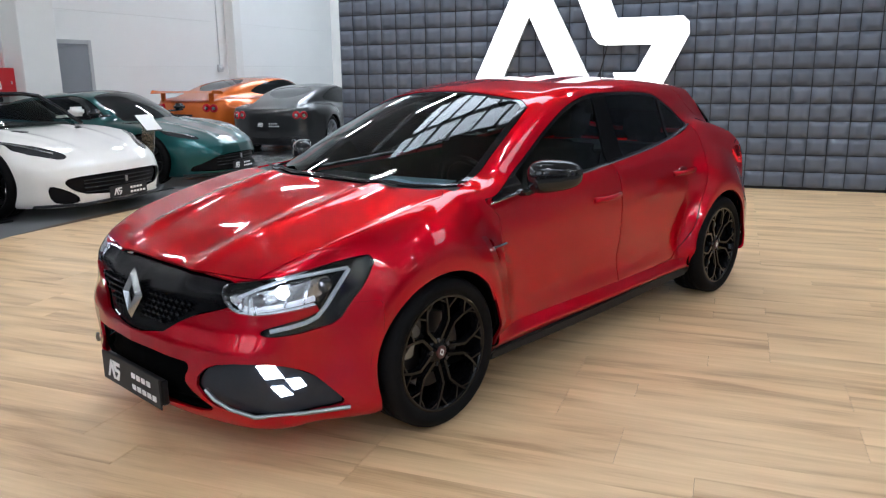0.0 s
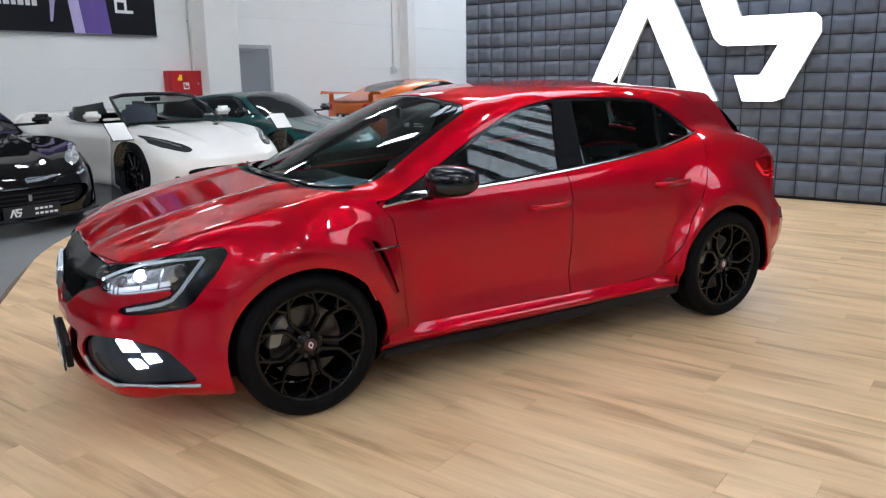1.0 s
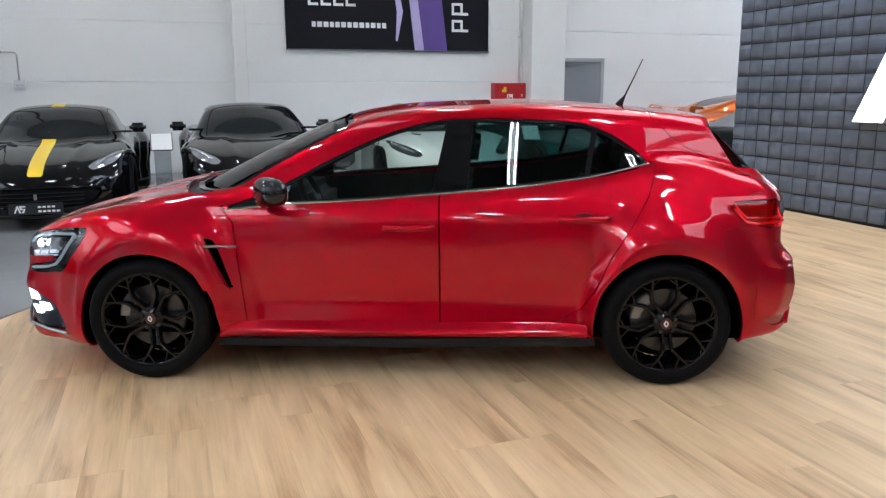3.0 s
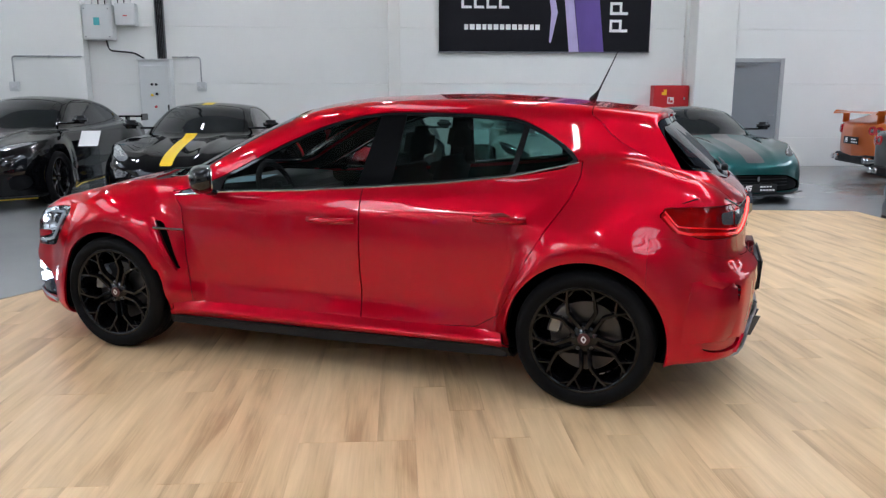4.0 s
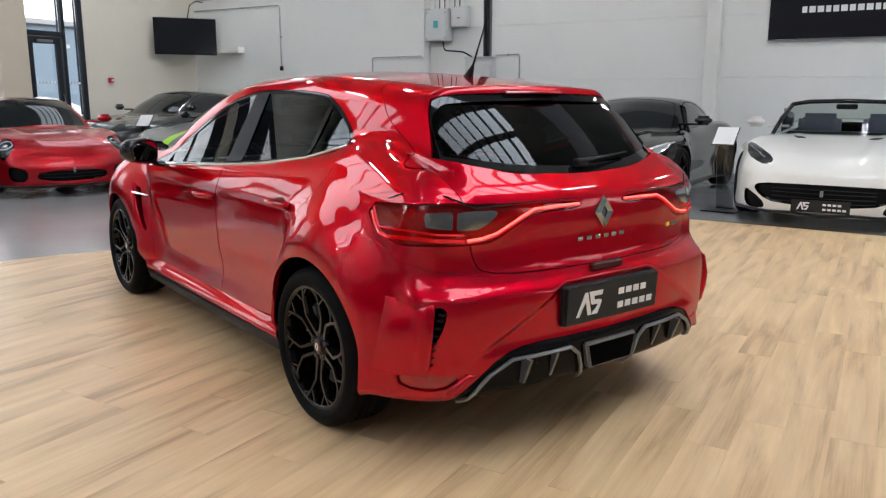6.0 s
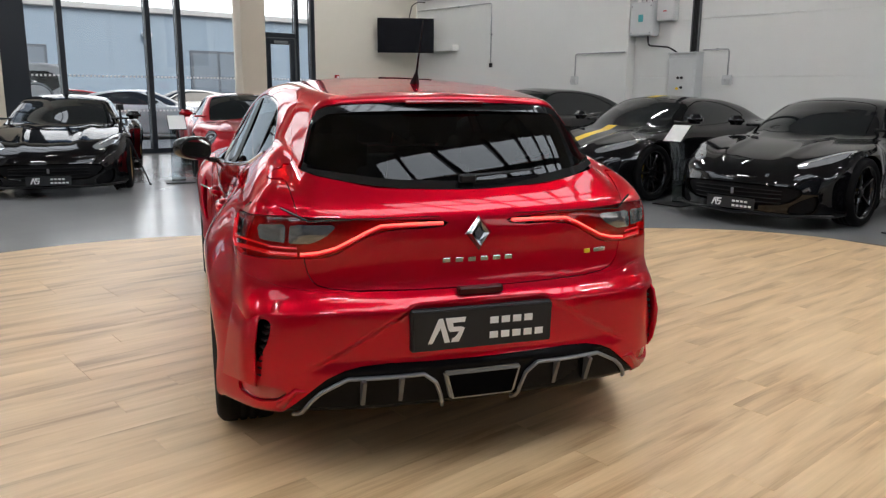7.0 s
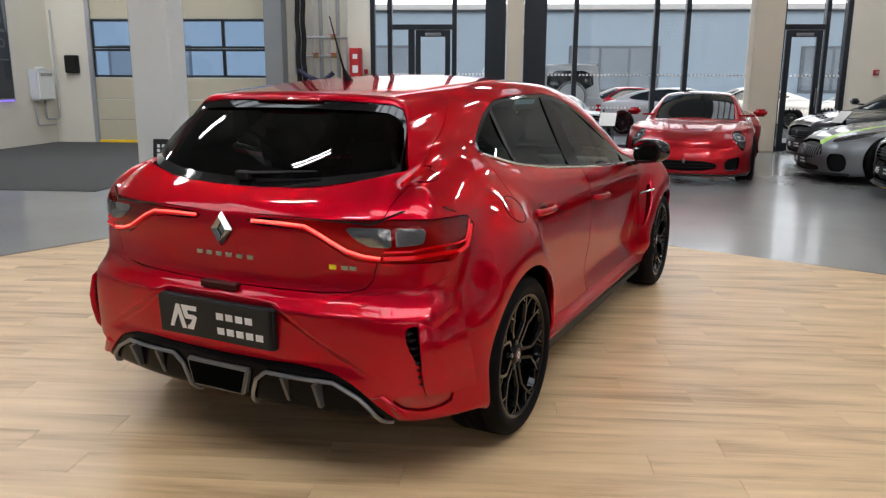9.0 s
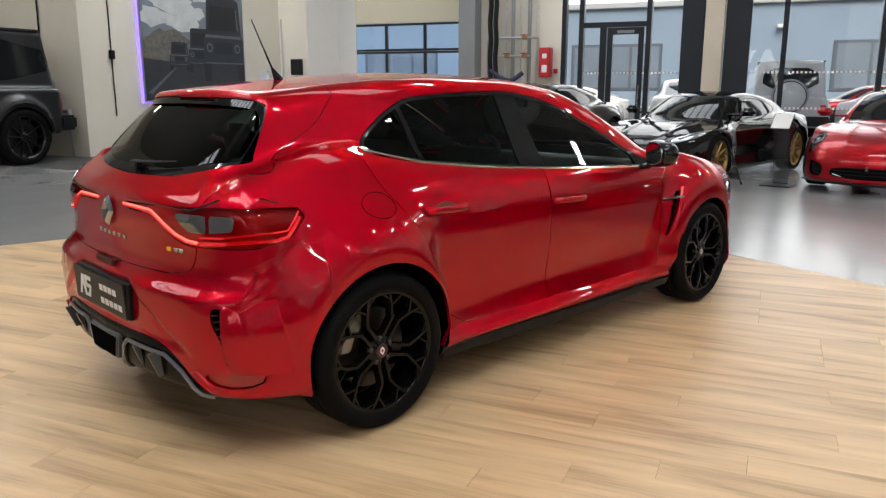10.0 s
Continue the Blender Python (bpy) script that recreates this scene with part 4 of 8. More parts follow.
for s, M in ((1, tail_lamp), (-1, mirrored(*tail_lamp))):
    tl = panel("tail_lamp", M, hatch, RED_PLASTIC, car, off=-0.030, rim=0, label="red tail lamp with a lit curved light bar")
    panel("lens", M, hatch, RED_LENS, tl, off=-0.001, rim=0.03)
    tw = lambda a, z, o: on_skin(hatch, [(-2.0 + max(0.0, (a - 0.62) * 0.62), s * (a - 0.02 - max(0.0, (a - 0.62) * 0.62)), z)], o)[0]
    pts = [tw(a, z, 0.0015) for a, z in ((0.150, 0.917), (0.26, 0.917), (0.37, 0.915), (0.42, 0.897), (0.47, 0.872), (0.53, 0.842), (0.59, 0.826), (0.68, 0.824))]
    part("light_band", sweep([Vector(p) - Vector((0, 0, 0.006)) for p in pts], 0.0085, 6, flat=0.5), LAMP_RED_DIM, tl, "broad dim red band under the light bar")
    part("light_bar", sweep(pts, 0.0050, 6), LAMP_RED, tl, "lit red light bar")
    for z0, r in ((0.0, 0.0075), (0.022, 0.004)):
        pts = [tw(a, z + z0, 0.0005) for a, z in ((0.70, 0.823), (0.85, 0.823), (1.0, 0.826), (1.08, 0.832), (1.13, 0.868), (1.17, 0.905))]
        part("light_guide", sweep(pts, r, 6), LAMP_RED_DIM, tl, "dimmer red light guide round the lamp's corner")
    brow = [tw(a, z, 0.001) for a, z in ((0.16, 0.934), (0.40, 0.940), (0.62, 0.953), (0.80, 0.957), (0.97, 0.954), (1.06, 0.950))]
    part("lamp_brow", sweep(brow, 0.0038, 6, taper=[0.4, 0.8, 1, 1, 1, 0.5]), BLACK_GLOSS, tl, "thin black edge above the lamp")
    for poly in ([(0.53, 0.922), (0.58, 0.882), (0.64, 0.860), (0.735, 0.860), (0.735, 0.925)], [(0.755, 0.925), (0.755, 0.862), (0.88, 0.872), (0.90, 0.922)]):
        piece, _ = clip(M, tail_wrap(poly)(M[0]))
        panel("clear_section", piece, hatch, LAMP_CLEAR, tl, off=0.0012, rim=0.004, label="clear reversing lamp section")
    lip = [tw(a, z, -0.004) for a, z in ((0.64, 0.352), (0.72, 0.366), (0.80, 0.374), (0.88, 0.372), (0.96, 0.366), (1.04, 0.358))]
    part("bumper_lip", sweep(lip, 0.021, 10, flat=0.75, taper=[0.2, 0.7, 1.0, 1.0, 0.8, 0.3]), RED, car, smooth=True)
    piece, _ = clip(M, tail_wrap([(0.10, 0.88), (0.235, 0.88), (0.215, 0.95), (0.10, 0.95)])(M[0]))
    panel("lamp_end", piece, hatch, BLACK_GLOSS, tl, off=-0.004, rim=0.01)

# grille mesh, emblem, plates
for s in (-1, 1):
    for i in range(10):
        for j in range(7):
            y, z = 0.05 + 0.036 * i + 0.018 * (j % 2), 0.480 + 0.025 * j
            if outline(np.array([y]), np.array([z]), grille_up)[0] < -0.03:
                p = on_skin(hatch, [(2.2, s * y, z)], -0.012)[0]
                part("grille_cell", boxes(((-0.006, -0.015, -0.003), (0.006, 0.015, 0.003)), ((-0.006, -0.003, -0.010), (0.005, 0.003, 0.010))), MESH_BLACK, car, m=Matrix.Translation(p))


def diamond(parent, m, w, h, name="emblem"):
    """The chrome lozenge, open in the middle; faces +x."""
    outer = [(0, h), (w, 0), (0, -h), (-w, 0)]
    inner = [(0, h * 0.42), (w * 0.36, 0), (0, -h * 0.42), (-w * 0.36, 0)]
    bm = bmesh.new()
    mid = [((a[0] + b[0]) / 2, (a[1] + b[1]) / 2) for a, b in zip(outer, inner)]
    o = [bm.verts.new((0.0, *p)) for p in outer]
    r = [bm.verts.new((0.018, *p)) for p in mid]
    n = [bm.verts.new((0.004, *p)) for p in inner]
    for i in range(4):
        j = (i + 1) % 4
        bm.faces.new((o[i], o[j], r[j], r[i]))
        bm.faces.new((r[i], r[j], n[j], n[i]))
    bm.faces.new(o[::-1])
    return part(name, bm, DIM_CHROME, parent, "chrome lozenge emblem", m=m)


p = on_skin(hatch, [(2.22, 0, 0.615)], 0.004)[0]
diamond(car, Matrix.Translation(p) @ Matrix.Rotation(radians(-10), 4, "Y"), 0.080, 0.105)
p = on_skin(hatch, [(-2.03, 0, 0.880)], 0.004)[0]
diamond(car, Matrix.Translation(p) @ Matrix.Rotation(radians(180), 4, "Z") @ Matrix.Rotation(radians(-4), 4, "Y"), 0.050, 0.064)
for i in range(6):
    y = 0.134 - i * 0.0475
    p = on_skin(hatch, [(-2.03, y - 0.016, 0.785)], 0.0)[0]
    part("letter_bar", boxes(((-0.004, -0.014, -0.0085), (0.004, 0.014, 0.0085)), bevel=0.0015), DIM_CHROME, car, "chrome badge bar", m=Matrix.Translation(p))
for i, (y, c) in enumerate(((-0.455, YELLOW), (-0.500, DIM_CHROME), (-0.530, DIM_CHROME))):
    p = on_skin(hatch, [(-2.0, y, 0.782)], 0.0)[0]
    part("badge_bar", boxes(((-0.004, -0.013, -0.008), (0.004, 0.013, 0.008)), bevel=0.0015), c, car, m=Matrix.Translation(p) @ Matrix.Rotation(radians(8), 4, "Z"))
plate(car, pose(2.268, 0.0, 0.258, 0, 0, 0), 0.52, 0.13)
plate(car, pose(-2.100, 0.0, 0.552, 0, 0, 180) @ pose(0, 0, 0, 0, 3, 0), 0.525, 0.146)
part("plate_holder", boxes(((-2.098, -0.268, 0.476), (-2.04, 0.268, 0.628)), bevel=0.006), BLACK_TRIM, car)
part("plate_holder", boxes(((2.235, -0.255, 0.205), (2.264, 0.255, 0.31)), bevel=0.006), BLACK_TRIM, car)
# a box in darkened red gives the shade of the handle recess
part("handle_recess", boxes(((-2.075, -0.085, 0.664), (-2.03, 0.085, 0.692)), bevel=0.006), mat("shaded_red_recess", (0.05, 0.001, 0.002), rough=0.4, var=0.05, ior=1.3), car)

# tail end: tailpipe, fins, trims
def strips(rows, s):
    """A skin laid over rows of five points each, facing outwards on side s."""
    bm = bmesh.new()
    grid = [[bm.verts.new(p) for p in r] for r in rows]
    for a, b in zip(grid, grid[1:]):
        for k in range(4):
            bm.faces.new((a[k], a[k + 1], b[k + 1], b[k]) if s < 0 else (b[k], b[k + 1], a[k + 1], a[k]))
    return bm


for s in (-1, 1):
    arc = trail(hatch, [(-1.96, s * 0.665, 0.258), (-2.03, s * 0.575, 0.345), (-2.06, s * 0.485, 0.392), (-2.09, s * 0.22, 0.394), (-2.08, s * 0.175, 0.36), (-2.04, s * 0.135, 0.262)], 0.004, 6)
    part("diffuser_trim", sweep(arc, 0.0078, 6), SATIN, car, "satin grey diffuser edging")
    for y in (0.30, 0.435):
        part("diffuser_fin", prism([(-1.90, 0.29), (-2.075, 0.392), (-2.108, 0.388), (-2.070, 0.292)], s * y - 0.007, s * y + 0.007, "xz"), DARK_SATIN, car, "dark satin grey fin")
    for k in range(8):
        t = k / 7
        p0 = on_skin(hatch, [(-2.02 + 0.02 * t, s * (0.757 + 0.062 * t), 0.590 - 0.190 * t)], -0.024)[0]
        part("vent_slat", boxes(((-0.012, -0.027, -0.0035), (0.012, 0.027, 0.0035)), m=Matrix.Rotation(radians(24 * s), 4, "Z")), BLACK_TRIM, car, m=Matrix.Translation(p0))
    rows = []
    for y, z, h in ((0.786, 0.628, 0.002), (0.790, 0.606, 0.018), (0.814, 0.52, 0.034), (0.828, 0.46, 0.034), (0.842, 0.39, 0.024), (0.850, 0.352, 0.002)):
        rim = Vector(on_skin(hatch, [(-1.98, s * y, z)], 0.0005)[0])
        out = Vector(on_skin(hatch, [(rim.x + 0.17, s * (y + 0.07), z)], 0.001)[0])
        tip = rim + Vector((-h, s * h * 0.25, 0))
        rows.append((out, out.lerp(tip, 0.55) + Vector((0, s * h * 0.30, 0)), tip, tip + Vector((0.002, -s * 0.007, 0)), rim + Vector((0.03, -s * 0.008, 0))))
    part("vent_fin", strips(rows, s), RED, car, smooth=True)
    part("wing_bar", sweep(trail(hatch, [(1.03, s * 0.88, 0.712), (0.865, s * 0.85, 0.708)], 0.012, 5), 0.009, 6, flat=0.8), CHROME, car, "chrome bar across the wing vent")
    belt = trail(hatch, [(0.93, s * 0.80, 0.889), (0.64, s * 0.78, 0.914), (0.17, s * 0.77, 0.938), (-0.24, s * 0.75, 0.968), (-0.63, s * 0.73, 1.003), (-0.955, s * 0.70, 1.040), (-1.255, s * 0.66, 1.104)], 0.002, 6)
    part("chrome_strip", sweep(belt, 0.0065, 6), CHROME, car, "thin chrome strip under the windows")
    for x0, x1, z in ((0.105, -0.155, 0.800), (-0.785, -1.040, 0.853)):
        xm = (x0 + x1) / 2
        cup = on_skin(hatch, [(xm, s * 0.84, z)], -0.004)[0]
        b = lathe([(0.0, 0.002), (0.05, 0.002), (0.068, 0.0), (0.07, -0.012)], 24)
        b.transform(Matrix.Diagonal((1.0, s, 0.52, 1)))
        # body red darkened for the shade in the hollow behind the handle
        part("handle_cup", b, mat("dark_red_recess", (0.22, 0.003, 0.006), rough=0.35, var=0.05, metal=0.4, coat=1.0), car, m=Matrix.Translation(cup))
        bar = trail(hatch, [(x0, s * 0.84, z + 0.004), (x1, s * 0.84, z + 0.010)], 0.0, 8)
        lift = [0.006, 0.02, 0.032, 0.036, 0.037, 0.036, 0.032, 0.022, 0.006]
        bar = [Vector(q) + Vector((0, s * l, 0)) for q, l in zip(bar, lift)]
        part("door_handle", sweep(bar, 0.0135, 8, flat=1.15), RED, car, smooth=True)
    blade = prism([(0.975, 0.172), (0.960, 0.214), (-0.955, 0.236), (-0.968, 0.186), (0.0, 0.168)], s * 0.775, s * 0.846, "xz", 0.006)
    bmesh.ops.recalc_face_normals(blade, faces=blade.faces)
    part("sill_blade", blade, BLACK_TRIM, car, "black sill blade between the wheels")
    rows = []
    for x in np.linspace(0.955, -0.945, 21):
        t = min(1.0, (0.955 - x) / 0.10, (x + 0.945) / 0.10)
        hi = Vector(on_skin(hatch, [(x, s * 0.85, 0.312)], 0.0006)[0])
        lo = Vector(on_skin(hatch, [(x, s * 0.84, 0.256)], 0.0006)[0])
        out = 0.010 + 0.012 * t
        rows.append((hi, hi.lerp(lo, 0.55) + Vector((0, s * out * 0.45, 0)), lo + Vector((0, s * out, 0.010)), lo + Vector((0, s * out, -0.006)), lo + Vector((0, -s * 0.01, -0.030))))
    part("sill_flare", strips(rows, s), RED, car, "flared red lower edge of the doors", smooth=True)
    rows = []
    for x, z, h in ((1.030, 0.768, 0.001), (1.022, 0.742, 0.006), (1.000, 0.690, 0.011), (0.965, 0.61, 0.012), (0.925, 0.53, 0.008), (0.900, 0.480, 0.001)):
        rim = Vector(on_skin(hatch, [(x + 0.004, s * 0.86, z)], 0.0005)[0])
        out = Vector(on_skin(hatch, [(x + 0.13, s * 0.88, z + 0.01)], 0.0006)[0])
        tip = rim + Vector((-0.2 * h, s * h, 0))
        rows.append((out, out.lerp(tip, 0.55) + Vector((0, s * h * 0.25, 0)), tip, tip + Vector((0.004, -s * 0.006, 0)), rim + Vector((0.012, -s * 0.02, 0))))
    part("wing_fin", strips(rows, -s), RED, car, "red edge that hides the wing vent from ahead", smooth=True)
    # mirror
    mm = new("door_mirror")
    mm.parent, mm.matrix_basis, mm.empty_display_size = car, pose(0.640, s * 0.950, 1.000, 0, 0, 36 * s), 0.1
    mf = lambda x, y, z, s=s: ((np.abs(x / 0.072) ** 2.4 + np.abs(y / 0.128) ** 3.0 + np.abs((z - 0.06 * y * s) / (0.074 - 0.10 * np.clip(y * s, -0.12, 0.12))) ** 2.8 + 1e-9) ** 0.36 - 1) * 0.07
    mv = skin(mf, (-0.17, -0.16, -0.11), (0.17, 0.16, 0.11), 0.016)
    flat_v = mv[0].copy()
    flat_v[:, 0] = np.maximum(flat_v[:, 0], -0.040)
    g = gradient(mf, mv[0])
    link("shell", flat_v, mv[1], BLACK_GLOSS, mm, "gloss black mirror shell", smooth=True)
    part("mirror_glass", prism(eased([(-0.10, -0.05), (0.105, -0.055), (0.11, 0.05), (-0.10, 0.055)], 2), -0.044, -0.0405, "yz"), mat("mirror_glass", (0.8, 0.8, 0.8), rough=0.02, metal=1, var=0), mm)
    part("foot", sweep([(0.0, -s * 0.06, -0.05), (-0.02, -s * 0.12, -0.08), (-0.06, -s * 0.17, -0.09)], 0.028, 8, flat=0.6), BLACK_GLOSS, mm)
    # wheel housings
    for ax, r in ((1.335, 0.392), (-1.335, 0.392)):
        b = lathe([(r, 0.0), (r, -0.36), (0.05, -0.36)], 40)
        for v in [v for v in b.verts if v.co.z < -0.07]:
            v.co.z = -0.07
        b.transform(Matrix.Translation((ax, s * 0.875, 0.322)) @ Matrix.Diagonal((1, s, 1, 1)))
        part("wheel_housing", b, INNER, car, smooth=True)
part("tailpipe", merge(prism([(-0.152, 0.394), (0.148, 0.394), (0.122, 0.288), (-0.124, 0.288)], -2.106, -2.05, "yz", 0.008)), SATIN, car, "satin trapezoid tailpipe surround")
part("tailpipe_mouth", prism([(-0.136, 0.382), (0.132, 0.382), (0.110, 0.297), (-0.112, 0.297)], -2.108, -2.05, "yz"), INNER, car)
part("antenna", sweep([(-1.205, 0, 1.398), (-1.22, 0, 1.422), (-1.24, 0, 1.455), (-1.295, 0, 1.575), (-1.335, 0, 1.665)], 0.018, 8, taper=[1.3, 0.9, 0.28, 0.18, 0.13]), BLACK_TRIM, car, "black roof aerial rod")
wip = trail(hatch, [(-1.90, 0.02, 1.052), (-1.885, -0.15, 1.062), (-1.865, -0.31, 1.074)], 0.02, 5)
part("rear_wiper", sweep(wip, 0.0085, 6, flat=0.6, taper=[1.5 - 0.1 * k for k in range(len(wip))]), BLACK_TRIM, car, "black rear wiper")
part("wiper_hub", boxes(((-0.02, -0.032, -0.016), (0.014, 0.032, 0.016)), bevel=0.007), BLACK_TRIM, car, m=Matrix.Translation(on_skin(hatch, [(-1.9, 0.0, 1.055)], 0.010)[0]))
for pts in ([(1.225, 0.52, 0.968), (1.235, 0.25, 0.978), (1.235, 0.02, 0.982)], [(1.245, -0.08, 0.972), (1.205, -0.35, 0.972), (1.13, -0.60, 0.968)]):
    part("wiper", sweep(trail(hatch, pts, 0.008, 5), 0.0075, 6, flat=0.7), BLACK_TRIM, car)
ring = [(-1.30 + 0.085 * math.cos(k * math.pi / 12), -0.84, 0.915 + 0.075 * math.sin(k * math.pi / 12)) for k in range(25)]
part("fuel_flap_joint", sweep([tuple(p) for p in on_skin(hatch, ring, 0.0)], 0.0022, 4), INNER, car)
brake = trail(hatch, [(-1.648, 0.16, 1.328), (-1.65, 0.0, 1.33), (-1.648, -0.16, 1.328)], 0.0, 5)
part("high_brake_lamp", sweep(brake, 0.010, 6, flat=0.7), RED_PLASTIC, car)

for ax, s in ((1.335, 1), (1.335, -1), (-1.335, 1), (-1.335, -1)):
    m = pose(ax, s * 0.793, 0.325)
    if s < 0:
        m = m @ pose(0, 0, 0, 0, 0, 180)
    w = wheel_forked(car, m @ pose(0, 0, 0, 0, 10 if ax > 0 else 6, 0))


def seat(x, y, back=0.62, name="seat"):
    e = new(name)
    e.parent, e.matrix_basis, e.empty_display_size = car, pose(x, y, 0.30), 0.1
    part("cushion", boxes(((-0.24, -0.25, 0.05), (0.27, 0.25, 0.22)), bevel=0.05, seg=3), FABRIC, e, smooth=True)
    part("backrest", boxes(((-0.07, -0.25, 0.0), (0.07, 0.25, back)), bevel=0.055, seg=3, m=pose(-0.25, 0, 0.18, 0, -16, 0)), FABRIC, e, smooth=True)
    part("headrest", boxes(((-0.05, -0.14, 0.0), (0.05, 0.14, 0.19)), bevel=0.045, seg=3, m=pose(-0.44, 0, 0.18 + back, 0, -10, 0)), FABRIC, e, smooth=True)
    return e


for x, y, b in ((0.12, 0.36, 0.60), (0.12, -0.36, 0.60), (-0.75, 0.36, 0.52), (-0.75, -0.36, 0.52)):
    seat(x, y, b)
part("dashboard", boxes(((0.60, -0.66, 0.62), (1.12, 0.66, 0.915)), bevel=0.08, seg=3), BLACK_TRIM, car, smooth=True)
part("cabin_floor", boxes(((-1.5, -0.74, 0.24), (1.2, 0.74, 0.30))), INNER, car)
part("rear_shelf", boxes(((-1.80, -0.58, 0.90), (-1.12, 0.58, 0.93)), bevel=0.008), BLACK_TRIM, car)
b = lathe([(0.170 + 0.017 * math.cos(k * math.pi / 4), 0.017 * math.sin(k * math.pi / 4)) for k in range(9)], 36)
part("steering_wheel", merge(b, boxes(((-0.16, -0.012, -0.02), (0.16, 0.012, 0.02)), ((-0.05, -0.02, -0.06), (0.05, 0.02, 0.05)), bevel=0.006)), BLACK_TRIM, car, m=pose(0.56, 0.36, 0.88, 0, 0, 90) @ pose(0, 0, 0, 22, 0, 0), smooth=True)
part("inner_mirror", boxes(((-0.015, -0.12, -0.035), (0.02, 0.12, 0.035)), bevel=0.014), BLACK_TRIM, car, m=pose(0.47, 0.0, 1.275))

# ---- the hall ----
BACK, JUT, GLAZED, SIDE, GATE_X, TOP = -10.86, -10.62, 12.7, 10.35, 13.1, 7.0

structure("floor", boxes(((-20.4, -11.2, -0.22), (13.6, 14.5, -0.006))), CONCRETE, "polished light grey concrete showroom floor")

# back wall of long horizontal panels, with its columns
wall = structure("wall_back", boxes(((-20.4, -11.16, -0.006), (5.86, BACK - 0.012, TOP))), WALL_WHITE, "white wall of long horizontal sandwich panels")
structure("wall_jut", boxes(((5.86, -11.16, -0.006), (GLAZED + 0.3, JUT, TOP))), WALL_WHITE, "plain white plastered wall standing forward")
for x0, x1 in ((-20.4, -12.62), (-12.58, -6.4), (-6.36, -0.02), (0.02, 5.85)):
    for k in range(6):
        z0 = -0.5 + 1.07 * k + 0.03
        part("panel", boxes(((x0 + 0.006, BACK - 0.012, max(z0 + 0.004, 0)), (x1 - 0.006, BACK, z0 + 1.066)), bevel=0.004), WALL_WHITE, wall)
structure("column_concrete", boxes(((-6.70, BACK - 0.01, 0), (-5.90, -10.42, TOP)), bevel=0.012), COLUMN_WHITE, "broad white painted concrete column by the fire cabinet")
structure("column_steel", boxes(((-0.12, BACK - 0.01, 0), (0.12, -10.66, TOP)), bevel=0.01), COLUMN_WHITE, "narrow white boxed steel column")
structure("column_narrow", boxes(((-12.72, BACK - 0.01, 0), (-12.40, -10.60, TOP)), bevel=0.01), COLUMN_WHITE, "narrow white boxed column")
structure("column_corner", boxes(((-20.0, BACK - 0.01, 0), (-17.9, -10.3, TOP)), bevel=0.01), COLUMN_WHITE, "broad white corner pier")
structure("column_free", boxes(((6.10, 4.42, 0), (6.66, 4.98, TOP)), bevel=0.012), COLUMN_WHITE, "freestanding square white concrete column")
structure("wall_far", boxes(((-20.7, -11.16, -0.006), (-20.4, 14.5, TOP))), WALL_WHITE, "plain white end wall")

# wall with the glazing
structure("wall_window_side", boxes(((GLAZED, JUT, -0.006), (GLAZED + 0.3, -7.46, TOP))), WALL_CREAM, "cream block wall beside the glazing")
structure("wall_pipes", boxes(((GLAZED, 2.72, -0.006), (GLAZED + 0.3, 5.05, TOP)), ((GLAZED, 5.05, 5.2), (GLAZED + 0.7, SIDE, TOP)), ((GLAZED + 0.3, 4.9, -0.006), (GATE_X + 0.1, 5.05, TOP))), WALL_CREAM, "cream wall behind the pipework")
structure("wall_lintel", boxes(((GLAZED, -7.46, 5.4), (GLAZED + 0.3, 2.72, TOP))), WALL_CREAM, "cream wall above the glazing")
structure("wall_gate", boxes(((GATE_X, 9.42, -0.006), (GATE_X + 0.3, SIDE, TOP))), WALL_CREAM, "cream wall beside the gate")
structure("wall_side", boxes(((6.70, SIDE, -0.006), (13.6, SIDE + 0.3, TOP)), ((6.70, SIDE + 0.3, -0.006), (7.0, 14.5, TOP))), WALL_CREAM, "cream white side wall with the edge-lit poster")
structure("wall_alcove", boxes(((-20.4, 14.2, -0.006), (6.7, 14.5, TOP))), WALL_CREAM, "cream rear wall behind the off-roader")

# ceiling with openings for daylight, trusses under them
ceil = bmesh.new()
xs = sorted({-20.7, 13.6} | {v for x, y, w, d, _ in ROOF_LIGHTS for v in (x - w / 2, x + w / 2)})
for lo, hi in zip(xs, xs[1:]):
    prev = -11.2
    for y0, y1 in sorted((y - d / 2, y + d / 2) for x, y, w, d, _ in ROOF_LIGHTS if x - w / 2 < (lo + hi) / 2 < x + w / 2):
        box(ceil, (lo, prev, TOP), (hi, y0, TOP + 0.2))
        prev = y1
    box(ceil, (lo, prev, TOP), (hi, 14.5, TOP + 0.2))
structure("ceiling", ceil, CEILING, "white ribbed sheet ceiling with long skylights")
# opaque sheets; the last two cover openings of added fill lamps
for x, y, w, d, _ in ROOF_LIGHTS:
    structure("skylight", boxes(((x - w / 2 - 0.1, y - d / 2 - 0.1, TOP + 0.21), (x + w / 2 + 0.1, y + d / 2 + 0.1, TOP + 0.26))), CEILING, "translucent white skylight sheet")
    for k in range(1, int(d / 0.66) + 1):
        py = y - d / 2 + 0.66 * k - 0.2
        structure("roof_purlin", boxes(((x - w / 2 - 0.2, py - 0.035, 6.76), (x + w / 2 + 0.2, py + 0.035, 6.88))), STEELWORK, "dark steel purlin under the skylight")
for y in (-4.6, 5.0):
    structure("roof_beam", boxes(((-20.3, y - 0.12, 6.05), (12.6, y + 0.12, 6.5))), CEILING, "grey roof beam")


